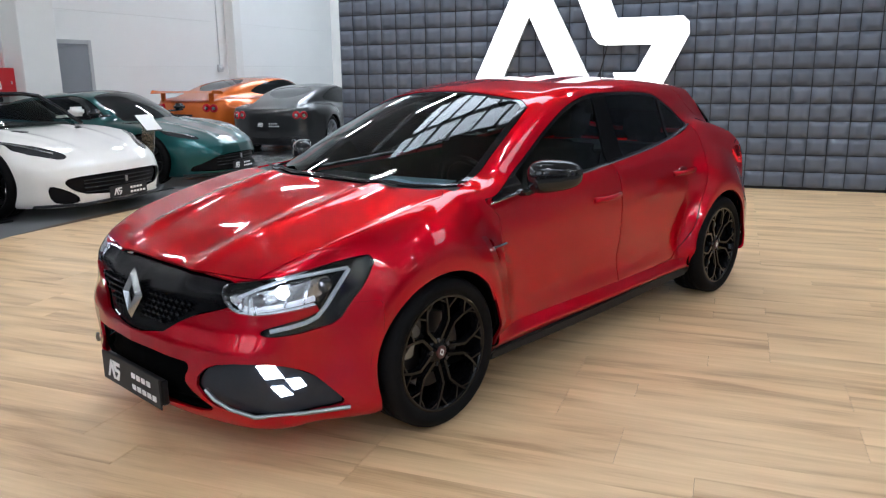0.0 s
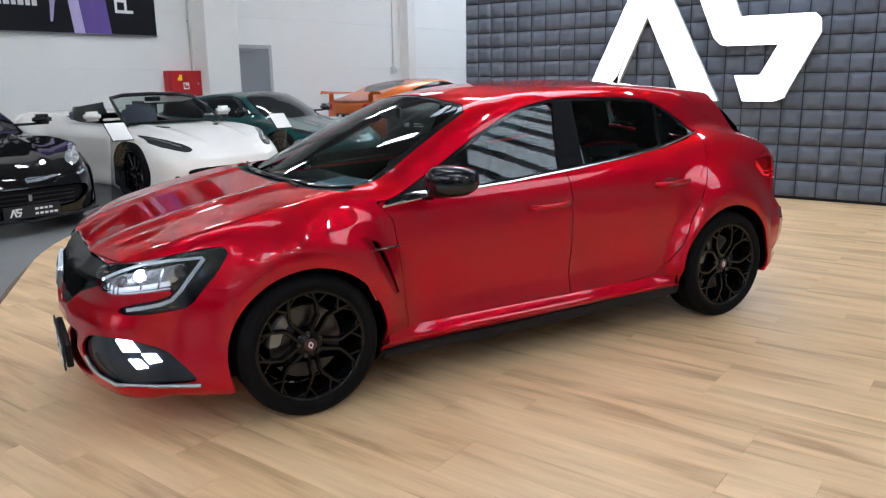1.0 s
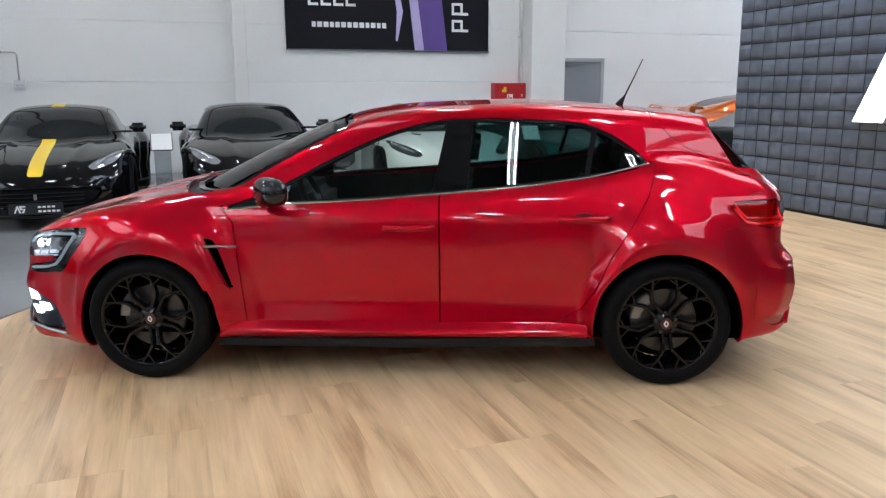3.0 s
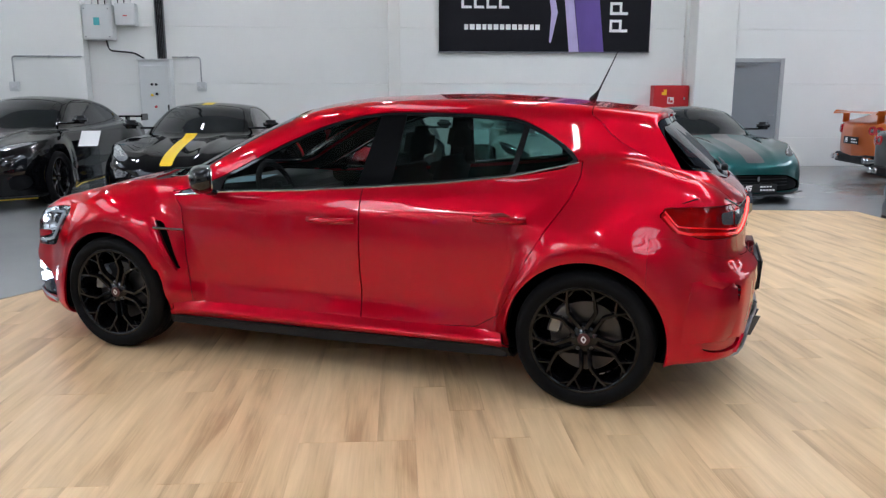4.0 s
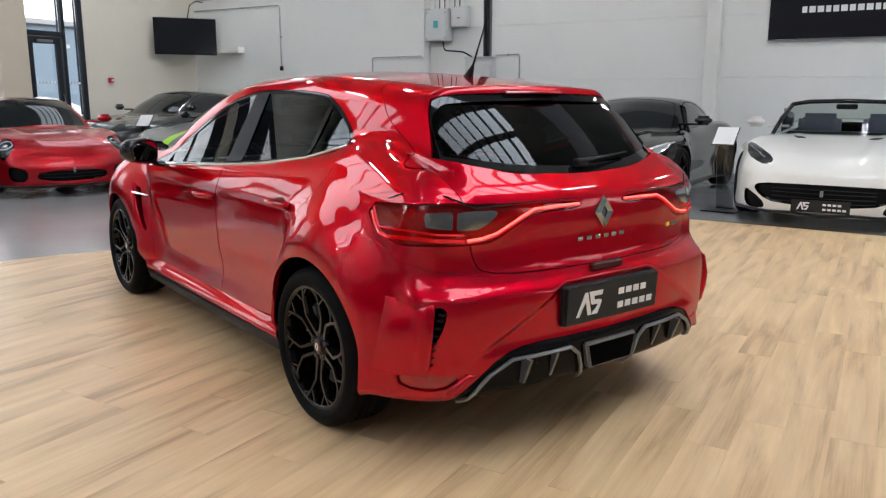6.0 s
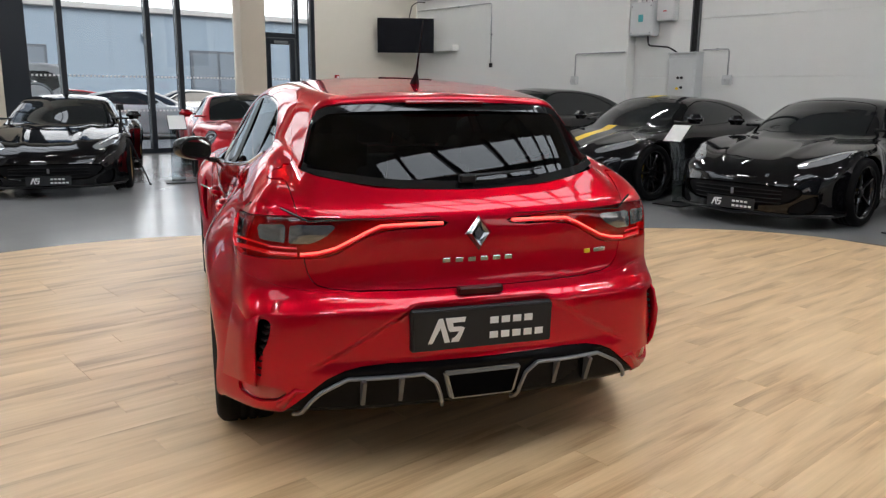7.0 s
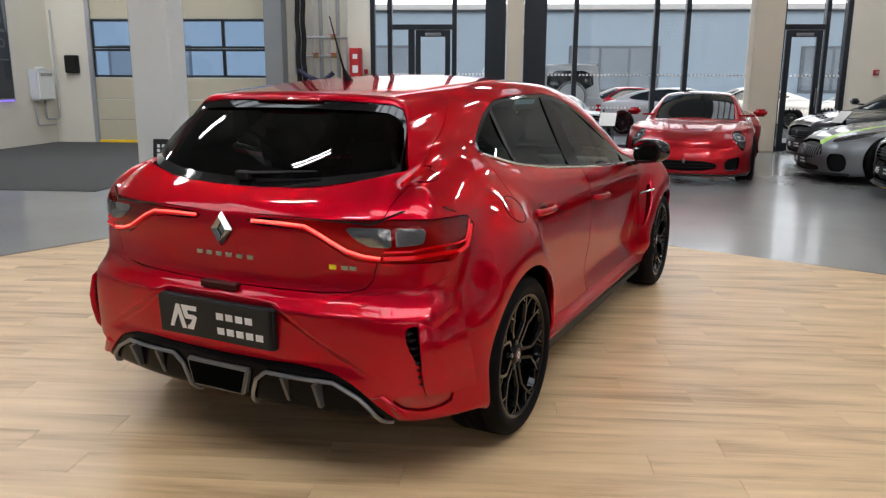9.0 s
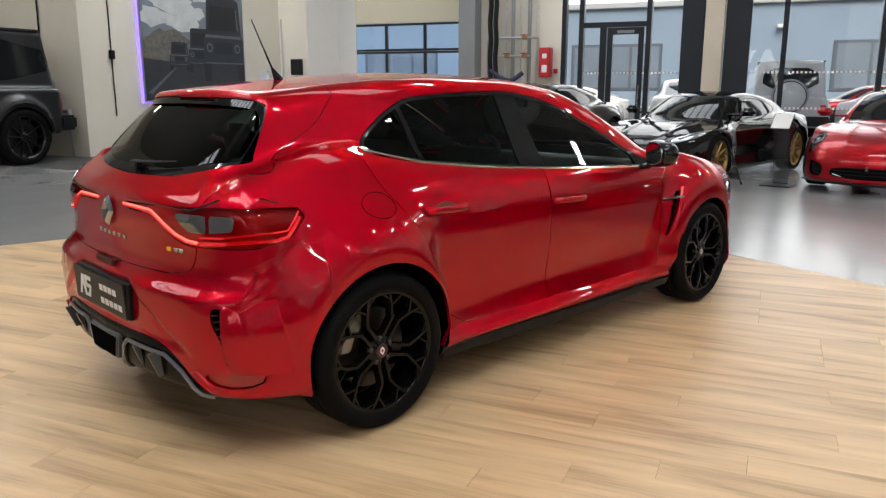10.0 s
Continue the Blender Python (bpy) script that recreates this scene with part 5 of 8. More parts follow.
def tube_light(x, y):
    e = empty("ceiling_light", pose(x, y, 5.95), "slim twin-tube ceiling light, lit white", "ceiling light", "twin-tube lights over the showroom")
    part("body", boxes(((-0.09, -0.55, 0.02), (0.09, 0.55, 0.08)), bevel=0.01), CABINET, e)
    for s in (-0.055, 0.055):
        part("tube", boxes(((s - 0.02, -0.52, -0.02), (s + 0.02, 0.52, 0.018)), bevel=0.008), TUBE, e, "lit fluorescent tube")
    for yy in (-0.4, 0.4):
        part("hanger", boxes(((-0.006, yy - 0.006, 0.08), (0.006, yy + 0.006, 1.05))), STEELWORK, e)
    return e


first = tube_light(-1.1, 3.8)
# from (-9.0, -8.2) on, the lights are added only to brighten dark walls
for x, y in [(-1.2, -3.2), (-5.0, -3.6), (-5.0, 3.5), (1.1, 5.6), (3.0, -1.0), (0.8, -7.5), (7.0, -3.0), (6.2, 7.2), (-9.0, -2.0), (-8.0, 6.4), (6.6, 1.0), (6.6, -8.0), (-5.6, -8.0), (-9.0, -8.2), (-13.0, -8.6), (-10.5, -4.6), (3.2, 9.4), (9.6, 9.2), (5.0, 12.2), (-2.6, -8.6), (3.7, -8.6), (10.0, -8.6)]:
    copy_thing(first, pose(x, y, 5.95))

# glazing: posts, transoms, panes
posts = [(-7.46, -7.36), (-7.02, -6.94), (-6.12, -6.04), (-4.16, -4.06), (-3.50, -3.40), (-1.80, -1.70), (0.82, 0.92), (2.24, 2.34), (2.62, 2.72)]
win = structure("window_1", boxes(((GLAZED + 0.02, -7.46, 0.0), (GLAZED + 0.16, 2.72, 0.10)), ((GLAZED + 0.02, -7.46, 5.3), (GLAZED + 0.16, 2.72, 5.4)), bevel=0.004), FRAME_DARK, "full-height anthracite shopfront glazing")
for y0, y1 in posts:
    part("mullion", boxes(((GLAZED - 0.02, y0, 0.1), (GLAZED + 0.16, y1, 5.3)), bevel=0.004), FRAME_DARK, win)
part("mullion", boxes(((GLAZED - 0.02, 1.74, 0.1), (GLAZED + 0.10, 1.88, 2.55)), bevel=0.004), FRAME_DARK, win)
for y0, y1 in ((-6.94, -6.12), (0.92, 2.24)):
    part("transom", boxes(((GLAZED + 0.0, y0, 2.55), (GLAZED + 0.14, y1, 2.66)), bevel=0.004), FRAME_DARK, win)
for y0, y1 in ((-7.36, -7.02), (-6.94, -6.12), (-5.40, -4.16), (-4.06, -3.50), (-3.40, -1.80), (-1.70, -1.10), (0.18, 0.82), (0.92, 2.24), (2.34, 2.62)):
    p = part("pane", boxes(((GLAZED + 0.07, y0 + 0.003, 0.1), (GLAZED + 0.082, y1 - 0.003, 5.3))), PANE, win)
    p.visible_shadow = False
for y0, y1 in ((-6.02, -5.42), (-0.62, -0.26)):
    structure("pillar_window", boxes(((GLAZED - 0.25, y0, 0), (GLAZED + 0.17, y1, TOP)), bevel=0.01), PILLAR_TAN, "tan concrete pillar between the window bays")
for y0, y1 in ((-1.12, -0.64), (-0.24, 0.20)):
    part("mullion", boxes(((GLAZED - 0.06, y0, 0.0), (GLAZED + 0.16, y1, 5.3)), bevel=0.004), FRAME_DARK, win, "broad dark cladding beside the pillar")
for y0, y1 in ((-6.90, -6.16), (0.96, 1.72)):
    d = structure("door_glass", boxes(((GLAZED - 0.01, y0, 0.02), (GLAZED + 0.06, y0 + 0.11, 2.54)), ((GLAZED - 0.01, y1 - 0.11, 0.02), (GLAZED + 0.06, y1, 2.54)), ((GLAZED - 0.01, y0 + 0.11, 2.40), (GLAZED + 0.06, y1 - 0.11, 2.54)), ((GLAZED - 0.01, y0 + 0.11, 0.02), (GLAZED + 0.06, y1 - 0.11, 0.18)), bevel=0.003), FRAME_DARK, "anthracite framed glass exit door, shut")
    part("handle", sweep([(GLAZED - 0.06, y0 + 0.06, 0.95), (GLAZED - 0.06, y0 + 0.06, 1.35)], 0.012), CHROME, d)
    part("closer", boxes(((GLAZED - 0.06, y0 + 0.2, 2.42), (GLAZED - 0.01, y0 + 0.55, 2.48)), bevel=0.005), SATIN, d)

# rows of small white squares on the panes
for y0, y1 in ((-7.36, -7.02), (-6.94, -6.12), (-5.40, -4.16), (-4.06, -3.50), (-3.40, -1.80), (-1.70, -1.10), (0.18, 0.82), (0.92, 2.24)):
    dots = []
    for z in (0.88, 1.58):
        y = y0 + 0.02
        while y < y1 - 0.05:
            dots.append(((GLAZED + 0.066, y, z), (GLAZED + 0.0695, y + 0.042, z + 0.042)))
            y += 0.078
    part("safety_marking", boxes(*dots), WHITE_INK, win, "rows of small white squares")

# sectional gate
gate = structure("gate", boxes(((GATE_X + 0.03, 5.05, 4.6), (GATE_X + 0.12, 9.42, 5.2)), bevel=0.01), GATE, "beige sectional overhead gate, shut, with two rows of windows")
for k, (z0, z1) in enumerate(((0.06, 0.52), (0.53, 1.0), (1.01, 1.5), (2.82, 3.4), (3.41, 4.0), (4.01, 4.6))):
    part("panel", boxes(((GATE_X + 0.03, 5.16, z0), (GATE_X + 0.09, 9.32, z1)), bevel=0.008), GATE, gate)
for row in ((1.51, 2.15), (2.16, 2.81)):
    z0, z1 = row
    n = 4
    w = (9.32 - 5.16) / n
    part("window_frame", boxes(*[((GATE_X + 0.025, 5.16 + w * i - 0.035, z0), (GATE_X + 0.095, 5.16 + w * i + 0.035, z1)) for i in range(n + 1)], ((GATE_X + 0.028, 5.16, z0), (GATE_X + 0.092, 9.32, z0 + 0.05)), ((GATE_X + 0.028, 5.16, z1 - 0.05), (GATE_X + 0.092, 9.32, z1)), bevel=0.004), FRAME_DARK, gate, "black window frame")
    for i in range(n):
        p = part("pane", boxes(((GATE_X + 0.055, 5.20 + w * i, z0 + 0.05), (GATE_X + 0.065, 5.12 + w * (i + 1), z1 - 0.05))), ACRYLIC, gate)
        p.visible_shadow = False
part("threshold", boxes(((GATE_X - 0.02, 5.16, 0.0), (GATE_X + 0.1, 9.32, 0.055))), YELLOW, gate, "yellow warning strip")
for y in (5.05, 9.32):
    part("guide_rail", boxes(((GATE_X - 0.03, y, 0.0), (GATE_X + 0.1, y + 0.10, 4.6)), bevel=0.004), PIPE, gate)
structure("column_gate", boxes(((12.28, 4.58, 0), (12.68, 4.98, TOP)), bevel=0.012), STEELWORK, "grey steel column at the pipework").data.materials[0] = mat("grey_column_paint", (0.22, 0.225, 0.23), rough=0.5, var=0.06)
structure("mat_gate", boxes(((5.0, 5.05, -0.006), (13.0, 10.3, 0.004)), ((5.0, 10.3, -0.006), (6.65, 12.5, 0.004))), MAT_DARK, "dark ribbed entrance matting inside the gate")


# padded display wall
PADX, PAD_END = -5.82, -4.10
structure("wall_padded", boxes(((-6.12, PAD_END + 0.01, 0), (PADX - 0.035, 7.9, 4.93)), bevel=0.004), PAD_BACK, "freestanding display wall under grey upholstered squares")
structure("baseboard", boxes(((PADX - 0.036, PAD_END + 0.01, 0.0), (PADX - 0.015, 7.9, 0.035))), BLACK_TRIM)

# outside
structure("ground", boxes(((13.6, -120, -0.40), (160, 120, -0.10))), mat("asphalt", (0.06, 0.062, 0.065), rough=0.85, var=0.15, scale=0.6, bumps=0.2, bscale=40), "grey asphalt yard outside the glazing")
structure("pavement", boxes(((13.0, -60, -0.38), (17.5, 60, -0.03)), bevel=0.02), mat("paving_concrete", (0.33, 0.33, 0.32), rough=0.8, var=0.1, scale=1.5, bumps=0.1), "pale concrete paving along the glazing")
structure("backdrop", boxes(((140, -200, -2), (141, 200, 90))), mat("hazy_white_sky", (1.0, 1.0, 1.0), glow=1.3, var=0), "hazy white overcast sky")
FAR_PANE = mat("far_window", (0.20, 0.25, 0.31), rough=0.15, var=0.25, scale=0.5)
FAR_FRAME = mat("far_window_frame", (0.10, 0.125, 0.16), rough=0.5, var=0.1)
# cladding colour made paler to include the hazy veil of the glazing
SHED_WALL = mat("blue_grey_cladding", (0.26, 0.35, 0.45), rough=0.55, var=0.05, scale=0.8)
shed = empty("industrial_building", pose(52, 0, -0.1), "long blue-grey clad industrial hall across the yard", "building")
part("wall", boxes(((0, -90, 0), (30, 60, 6.6))), SHED_WALL, shed)
part("roof", boxes(((-0.3, -90.3, 6.6), (30.3, 60.3, 7.0)), bevel=0.05), mat("pale_roof_edge", (0.5, 0.52, 0.54), rough=0.5, var=0.04), shed)
for y in (-56, -40, -24, -8, 9, 26, 40):
    w = part("window", boxes(((-0.06, y - 3.2, 1.0), (0.02, y + 3.2, 4.2)), bevel=0.03), FAR_FRAME, shed)
    for k in range(3):
        part("pane", boxes(((-0.09, y - 3.0 + 2.05 * k, 1.2), (-0.07, y - 1.15 + 2.05 * k, 4.0))), FAR_PANE, w)
    part("lamp", boxes(((-0.5, y + 6, 5.0), (0.0, y + 6.6, 5.25)), bevel=0.03), WHITE_INK, shed)

# ---- the large lit mark on the padded wall ----
sign = empty("wall_sign", pose(PADX + 0.0, -2.02, 1.17), "large backlit white letter mark on the padded wall", "sign", "")


def stroke_poly(pts, y0, z0, sy, sz):
    return [(y0 + p[0] * sy, z0 + p[1] * sz) for p in pts]


LETTER = [
    [(-0.07, -0.04), (0.32, -0.04), (0.78, 0.99), (0.78, 1.60), (0.70, 1.60)],
    [(0.78, 0.99), (1.28, -0.04), (1.71, -0.04), (0.88, 1.60), (0.78, 1.60)],
]
HOOK = [
    [(1.24, 1.60), (1.62, 0.70), (1.70, 0.62), (1.92, 0.93), (1.64, 1.60)],
    [(1.70, 0.62), (1.78, 0.60), (2.36, 0.60), (2.56, 0.93), (1.92, 0.93)],
    [(2.36, 0.60), (2.18, 0.26), (2.36, -0.04), (2.46, 0.00), (2.80, 0.72), (2.79, 0.86), (2.72, 0.93), (2.56, 0.93)],
    [(2.18, 0.26), (1.89, 0.26), (2.00, -0.04), (2.36, -0.04)],
]
for k, group in enumerate((LETTER, HOOK)):
    for s in group:
        face = part("letter_stroke", prism(s, 0.005, 0.075, "yz"), SIGN_SIDE, sign)
        part("lit_face", prism([tuple(Vector(p) + (Vector((sum(q[0] for q in s) / len(s), sum(q[1] for q in s) / len(s))) - Vector(p)) * 0.004) for p in s], 0.0752, 0.078, "yz"), SIGN, face, "glowing white acrylic face")

# ---- the other cars ----
GT = dict(
    top=[(-2.3, 0.78), (-2.1, 0.86), (-1.6, 0.92), (-1.0, 0.92), (0.0, 0.86), (0.6, 0.86), (1.0, 0.85), (1.4, 0.80), (1.8, 0.715), (2.1, 0.62), (2.3, 0.52)],
    plan=[(-2.3, 0.80), (-1.8, 0.87), (-1.36, 0.88), (-0.5, 0.85), (0.5, 0.85), (1.36, 0.875), (1.8, 0.85), (2.3, 0.74)],
    sect=[(0.1, -0.05), (0.2, -0.005), (0.35, -0.02), (0.55, 0.0), (0.7, 0.0), (0.8, -0.03), (0.9, -0.09), (1.0, -0.16)],
    nose=[(0.08, 2.2), (0.15, 2.27), (0.35, 2.28), (0.5, 2.24), (0.6, 2.15), (0.7, 2.0)],
    nose_drop=[(0.0, 0.0), (0.3, 0.03), (0.5, 0.09), (0.65, 0.17), (0.8, 0.33), (0.9, 0.55)],
    tail=[(0.15, 2.1), (0.3, 2.2), (0.5, 2.22), (0.7, 2.22), (0.85, 2.2), (0.95, 2.08)],
    tail_drop=[(0.0, 0.0), (0.3, 0.02), (0.55, 0.07), (0.7, 0.13), (0.82, 0.25), (0.92, 0.45)],
    roof=[(-2.3, 0.70), (-1.9, 0.92), (-1.5, 1.05), (-1.0, 1.185), (-0.4, 1.26), (0.0, 1.27), (0.3, 1.24), (0.6, 1.13), (0.95, 0.95), (1.3, 0.74), (1.6, 0.3)],
    cab=[(-1.8, 0.50), (-1.2, 0.62), (-0.4, 0.70), (0.4, 0.72), (1.0, 0.66)],
    back=[(0.5, 2.1), (1.5, 2.05)],
    axles=[(1.36, 0.34, 0.8), (-1.36, 0.34, 1.1)], flare=0.075, arch=0.36, reach=0.3, crown=0.02, lean=0.55, wrap=0.18, roof_crown=0.06, waist=0.74, waist_k=0.10,
    floor=[(-2.3, 0.17), (2.3, 0.11)], ridge=0.012)
GT_CUT = dict(
    side=[(0.66, 0.875), (-0.5, 0.905), (-1.05, 0.975), (-1.0, 1.04), (-0.6, 1.155), (-0.2, 1.205), (0.08, 1.195), (0.32, 1.11)],
    screen=[(1.10, -0.3), (1.06, 0.35), (0.90, 0.60), (0.78, 0.615), (0.36, 0.535), (0.22, 0.47), (0.29, 0.2), (0.30, -0.3)],
    rear=[(-0.78, -0.3), (-0.84, 0.40), (-1.5, 0.36), (-1.72, -0.3)],
    lamp=[(2.06, 0.50), (2.00, 0.63), (1.75, 0.79), (1.42, 0.86), (1.48, 0.79), (1.72, 0.67), (1.95, 0.51)],
    grille=[(-0.3, 0.43), (0.45, 0.425), (0.66, 0.395), (0.59, 0.29), (0.42, 0.225), (-0.3, 0.215)],
    duct=[(0.52, 0.17), (0.62, 0.26), (0.86, 0.340), (0.95, 0.33), (0.92, 0.19), (0.74, 0.15)], r=0.345, plate=0.225)

REAR = dict(GT)
REAR.update(
    top=[(-2.25, 0.72), (-2.0, 0.86), (-1.5, 0.95), (-0.9, 0.92), (0.0, 0.86), (0.6, 0.86), (1.0, 0.86), (1.4, 0.82), (1.8, 0.72), (2.05, 0.62), (2.2, 0.52)],
    nose=[(0.08, 2.08), (0.15, 2.14), (0.35, 2.16), (0.5, 2.12), (0.62, 2.02), (0.72, 1.86)],
    tail=[(0.15, 2.1), (0.3, 2.2), (0.5, 2.22), (0.7, 2.18), (0.85, 2.1), (0.95, 1.98)],
    plan=[(-2.3, 0.80), (-1.8, 0.87), (-1.23, 0.89), (-0.5, 0.83), (0.5, 0.82), (1.23, 0.84), (1.7, 0.82), (2.2, 0.70)],
    roof=[(-2.3, 0.72), (-1.9, 0.88), (-1.5, 1.03), (-1.0, 1.18), (-0.4, 1.28), (0.0, 1.30), (0.25, 1.285), (0.5, 1.20), (0.9, 0.97), (1.25, 0.74), (1.6, 0.3)],
    axles=[(1.23, 0.34, 0.9), (-1.23, 0.34, 1.2)], flare=0.08)
REAR_CUT = dict(GT_CUT, lamp=None, round_lamp=(1.74, 0.70, 0.092), screen=[(1.02, -0.3), (0.98, 0.35), (0.84, 0.58), (0.72, 0.60), (0.32, 0.53), (0.20, 0.46), (0.25, 0.2), (0.26, -0.3)],
                side=[(0.62, 0.885), (-0.5, 0.91), (-1.0, 0.98), (-0.95, 1.05), (-0.6, 1.16), (-0.2, 1.225), (0.06, 1.22), (0.30, 1.13)],
                grille=[(-0.3, 0.345), (0.42, 0.345), (0.45, 0.215), (-0.3, 0.20)], duct=[(0.68, 0.36), (0.94, 0.40), (1.04, 0.39), (1.02, 0.25), (0.94, 0.215), (0.72, 0.205)], plate=0.36)

SEDAN = dict(GT)
SEDAN.update(
    top=[(-2.5, 0.86), (-2.3, 0.96), (-1.8, 1.02), (-1.0, 1.0), (0.0, 0.98), (0.8, 0.98), (1.2, 0.96), (1.6, 0.90), (2.0, 0.83), (2.25, 0.74), (2.4, 0.62)],
    sect=[(0.1, -0.05), (0.22, -0.005), (0.4, -0.02), (0.6, 0.0), (0.8, 0.0), (0.9, -0.03), (1.0, -0.08), (1.1, -0.16)],
    plan=[(-2.5, 0.80), (-1.9, 0.86), (-1.45, 0.87), (-0.5, 0.86), (0.5, 0.86), (1.45, 0.87), (2.0, 0.85), (2.45, 0.76)],
    nose=[(0.10, 2.3), (0.2, 2.38), (0.5, 2.40), (0.65, 2.37), (0.75, 2.3), (0.85, 2.1)],
    tail=[(0.15, 2.35), (0.3, 2.45), (0.6, 2.48), (0.85, 2.46), (0.98, 2.4), (1.05, 2.2)],
    roof=[(-2.5, 0.85), (-2.0, 1.03), (-1.5, 1.22), (-1.0, 1.36), (-0.4, 1.425), (0.0, 1.43), (0.3, 1.40), (0.65, 1.28), (1.05, 1.08), (1.45, 0.85), (1.8, 0.3)],
    cab=[(-2.1, 0.55), (-1.3, 0.68), (-0.4, 0.73), (0.5, 0.74), (1.2, 0.68)], back=[(0.5, 2.6), (1.6, 2.6)],
    axles=[(1.45, 0.35, 0.8), (-1.45, 0.35, 0.9)], flare=0.06, arch=0.37, lean=0.48, waist=0.84, waist_k=0.10, floor=[(-2.5, 0.20), (2.4, 0.14)])
SEDAN_CUT = dict(
    side=[(0.85, 0.985), (-0.5, 1.01), (-1.45, 1.08), (-1.35, 1.15), (-0.9, 1.30), (-0.4, 1.36), (0.05, 1.365), (0.35, 1.27)],
    screen=[(1.28, -0.3), (1.22, 0.35), (1.06, 0.60), (0.94, 0.62), (0.45, 0.55), (0.28, 0.50), (0.35, 0.2), (0.36, -0.3)],
    rear=[(-0.95, -0.3), (-1.0, 0.42), (-1.7, 0.40), (-1.95, -0.3)],
    lamp=[(2.16, 0.46), (2.14, 0.60), (1.78, 0.80), (1.70, 0.83), (1.78, 0.74), (2.0, 0.52)],
    grille=[(-0.3, 0.71), (0.36, 0.70), (0.38, 0.56), (0.28, 0.48), (-0.3, 0.47)],
    duct=[(0.55, 0.44), (0.95, 0.47), (1.05, 0.30), (0.60, 0.24)], r=0.355, plate=0.36, low=[(-0.3, 0.40), (0.40, 0.40), (0.46, 0.24), (-0.3, 0.22)])

BOXY = dict(
    top=[(-2.3, 1.12), (-1.0, 1.12), (0.9, 1.12), (1.2, 1.12), (1.9, 1.08), (2.2, 1.05)],
    plan=[(-2.3, 0.84), (0.0, 0.86), (2.3, 0.84)],
    sect=[(0.3, -0.02), (0.5, 0.0), (1.0, 0.0), (1.2, -0.03)],
    nose=[(0.3, 2.1), (0.6, 2.18), (1.0, 2.16), (1.12, 2.12)], nose_drop=[(0.0, 0.0), (0.7, 0.03), (0.85, 0.08), (0.95, 0.3)],
    tail=[(0.3, 2.1), (0.6, 2.16), (1.0, 2.16), (1.3, 2.14)], tail_drop=[(0.0, 0.0), (0.7, 0.02), (0.85, 0.06), (0.95, 0.3)],
    roof=[(-2.3, 1.93), (-1.0, 1.95), (0.2, 1.94), (0.62, 1.90), (0.74, 1.75), (1.0, 1.12), (1.2, 0.5)],
    cab=[(-2.3, 0.78), (0.9, 0.78)], back=[(0.5, 2.14), (1.1, 2.12), (2.0, 2.03)],
    axles=[(1.43, 0.42, 1.0), (-1.43, 0.42, 1.0)], flare=0.07, arch=0.44, reach=0.10, crown=0.03, lean=0.10, wrap=0.06, roof_crown=0.03, floor=[(-2.3, 0.42), (2.3, 0.42)], k=0.05, kg=0.05, ku=0.03)
BOXY_CUT = dict(side=[(0.80, 1.20), (-2.0, 1.20), (-1.97, 1.76), (0.55, 1.76)], screen=[(1.02, -0.3), (0.98, 0.62), (0.72, 0.60), (0.72, -0.3)], rear=None, back_win=[(-0.3, 1.30), (0.60, 1.30), (0.56, 1.76), (-0.3, 1.76)],
                lamp=None, round_lamp=None, grille=[(-0.3, 0.98), (0.45, 0.98), (0.45, 0.66), (-0.3, 0.66)], duct=None, r=0.40, plate=0.5)

OPEN = dict(GT, open=True)
OPEN["top"] = [(-2.3, 0.80), (-2.1, 0.90), (-1.6, 0.99), (-1.0, 0.97), (-0.3, 0.88), (0.6, 0.87), (1.0, 0.86), (1.4, 0.81), (1.8, 0.725), (2.1, 0.63), (2.3, 0.52)]
OPEN_CUT = dict(GT_CUT, side=None, screen=None, rear=None, well=[(0.75, -0.3), (0.72, 0.60), (-0.75, 0.62), (-0.85, 0.45), (-0.85, -0.3)])

SLAT_CUT = dict(GT_CUT, grille=[(-0.3, 0.61), (0.40, 0.59), (0.55, 0.36), (-0.3, 0.33)], low=[(-0.3, 0.25), (0.46, 0.25), (0.50, 0.16), (-0.3, 0.15)], duct=[(0.66, 0.42), (0.98, 0.44), (1.08, 0.34), (1.05, 0.18), (0.72, 0.18)], plate=0.30)

SMOKED = mat("smoked_car_glass", (0.010, 0.012, 0.013), rough=0.04, var=0.05, ior=1.42)
LAMP_DARK = mat("dark_lamp_glass", (0.03, 0.031, 0.034), rough=0.06, var=0.5, scale=40, ior=1.42)
CLEAR_LAMP = mat("pale_lamp_glass", (0.38, 0.40, 0.42), rough=0.08, var=0.3, scale=30, coat=1.0, metal=0.5)
GRILLE = mat("dark_grille", (0.006, 0.006, 0.007), rough=0.5, var=0.4, scale=60, ior=1.2)
WIDE_CUT = dict(GT_CUT, lamp=[(2.0, 0.56), (1.95, 0.655), (1.74, 0.79), (1.54, 0.84), (1.60, 0.785), (1.78, 0.68), (1.91, 0.56)],
                grille=[(-0.3, 0.40), (0.40, 0.395), (0.56, 0.345), (0.80, 0.245), (0.77, 0.185), (-0.3, 0.17)], duct=None)
KINDS = {"gt": (GT, GT_CUT), "wide": (GT, WIDE_CUT), "rear": (REAR, REAR_CUT), "sedan": (SEDAN, SEDAN_CUT), "boxy": (BOXY, BOXY_CUT), "open": (OPEN, OPEN_CUT), "slat": (GT, SLAT_CUT)}
made = {}


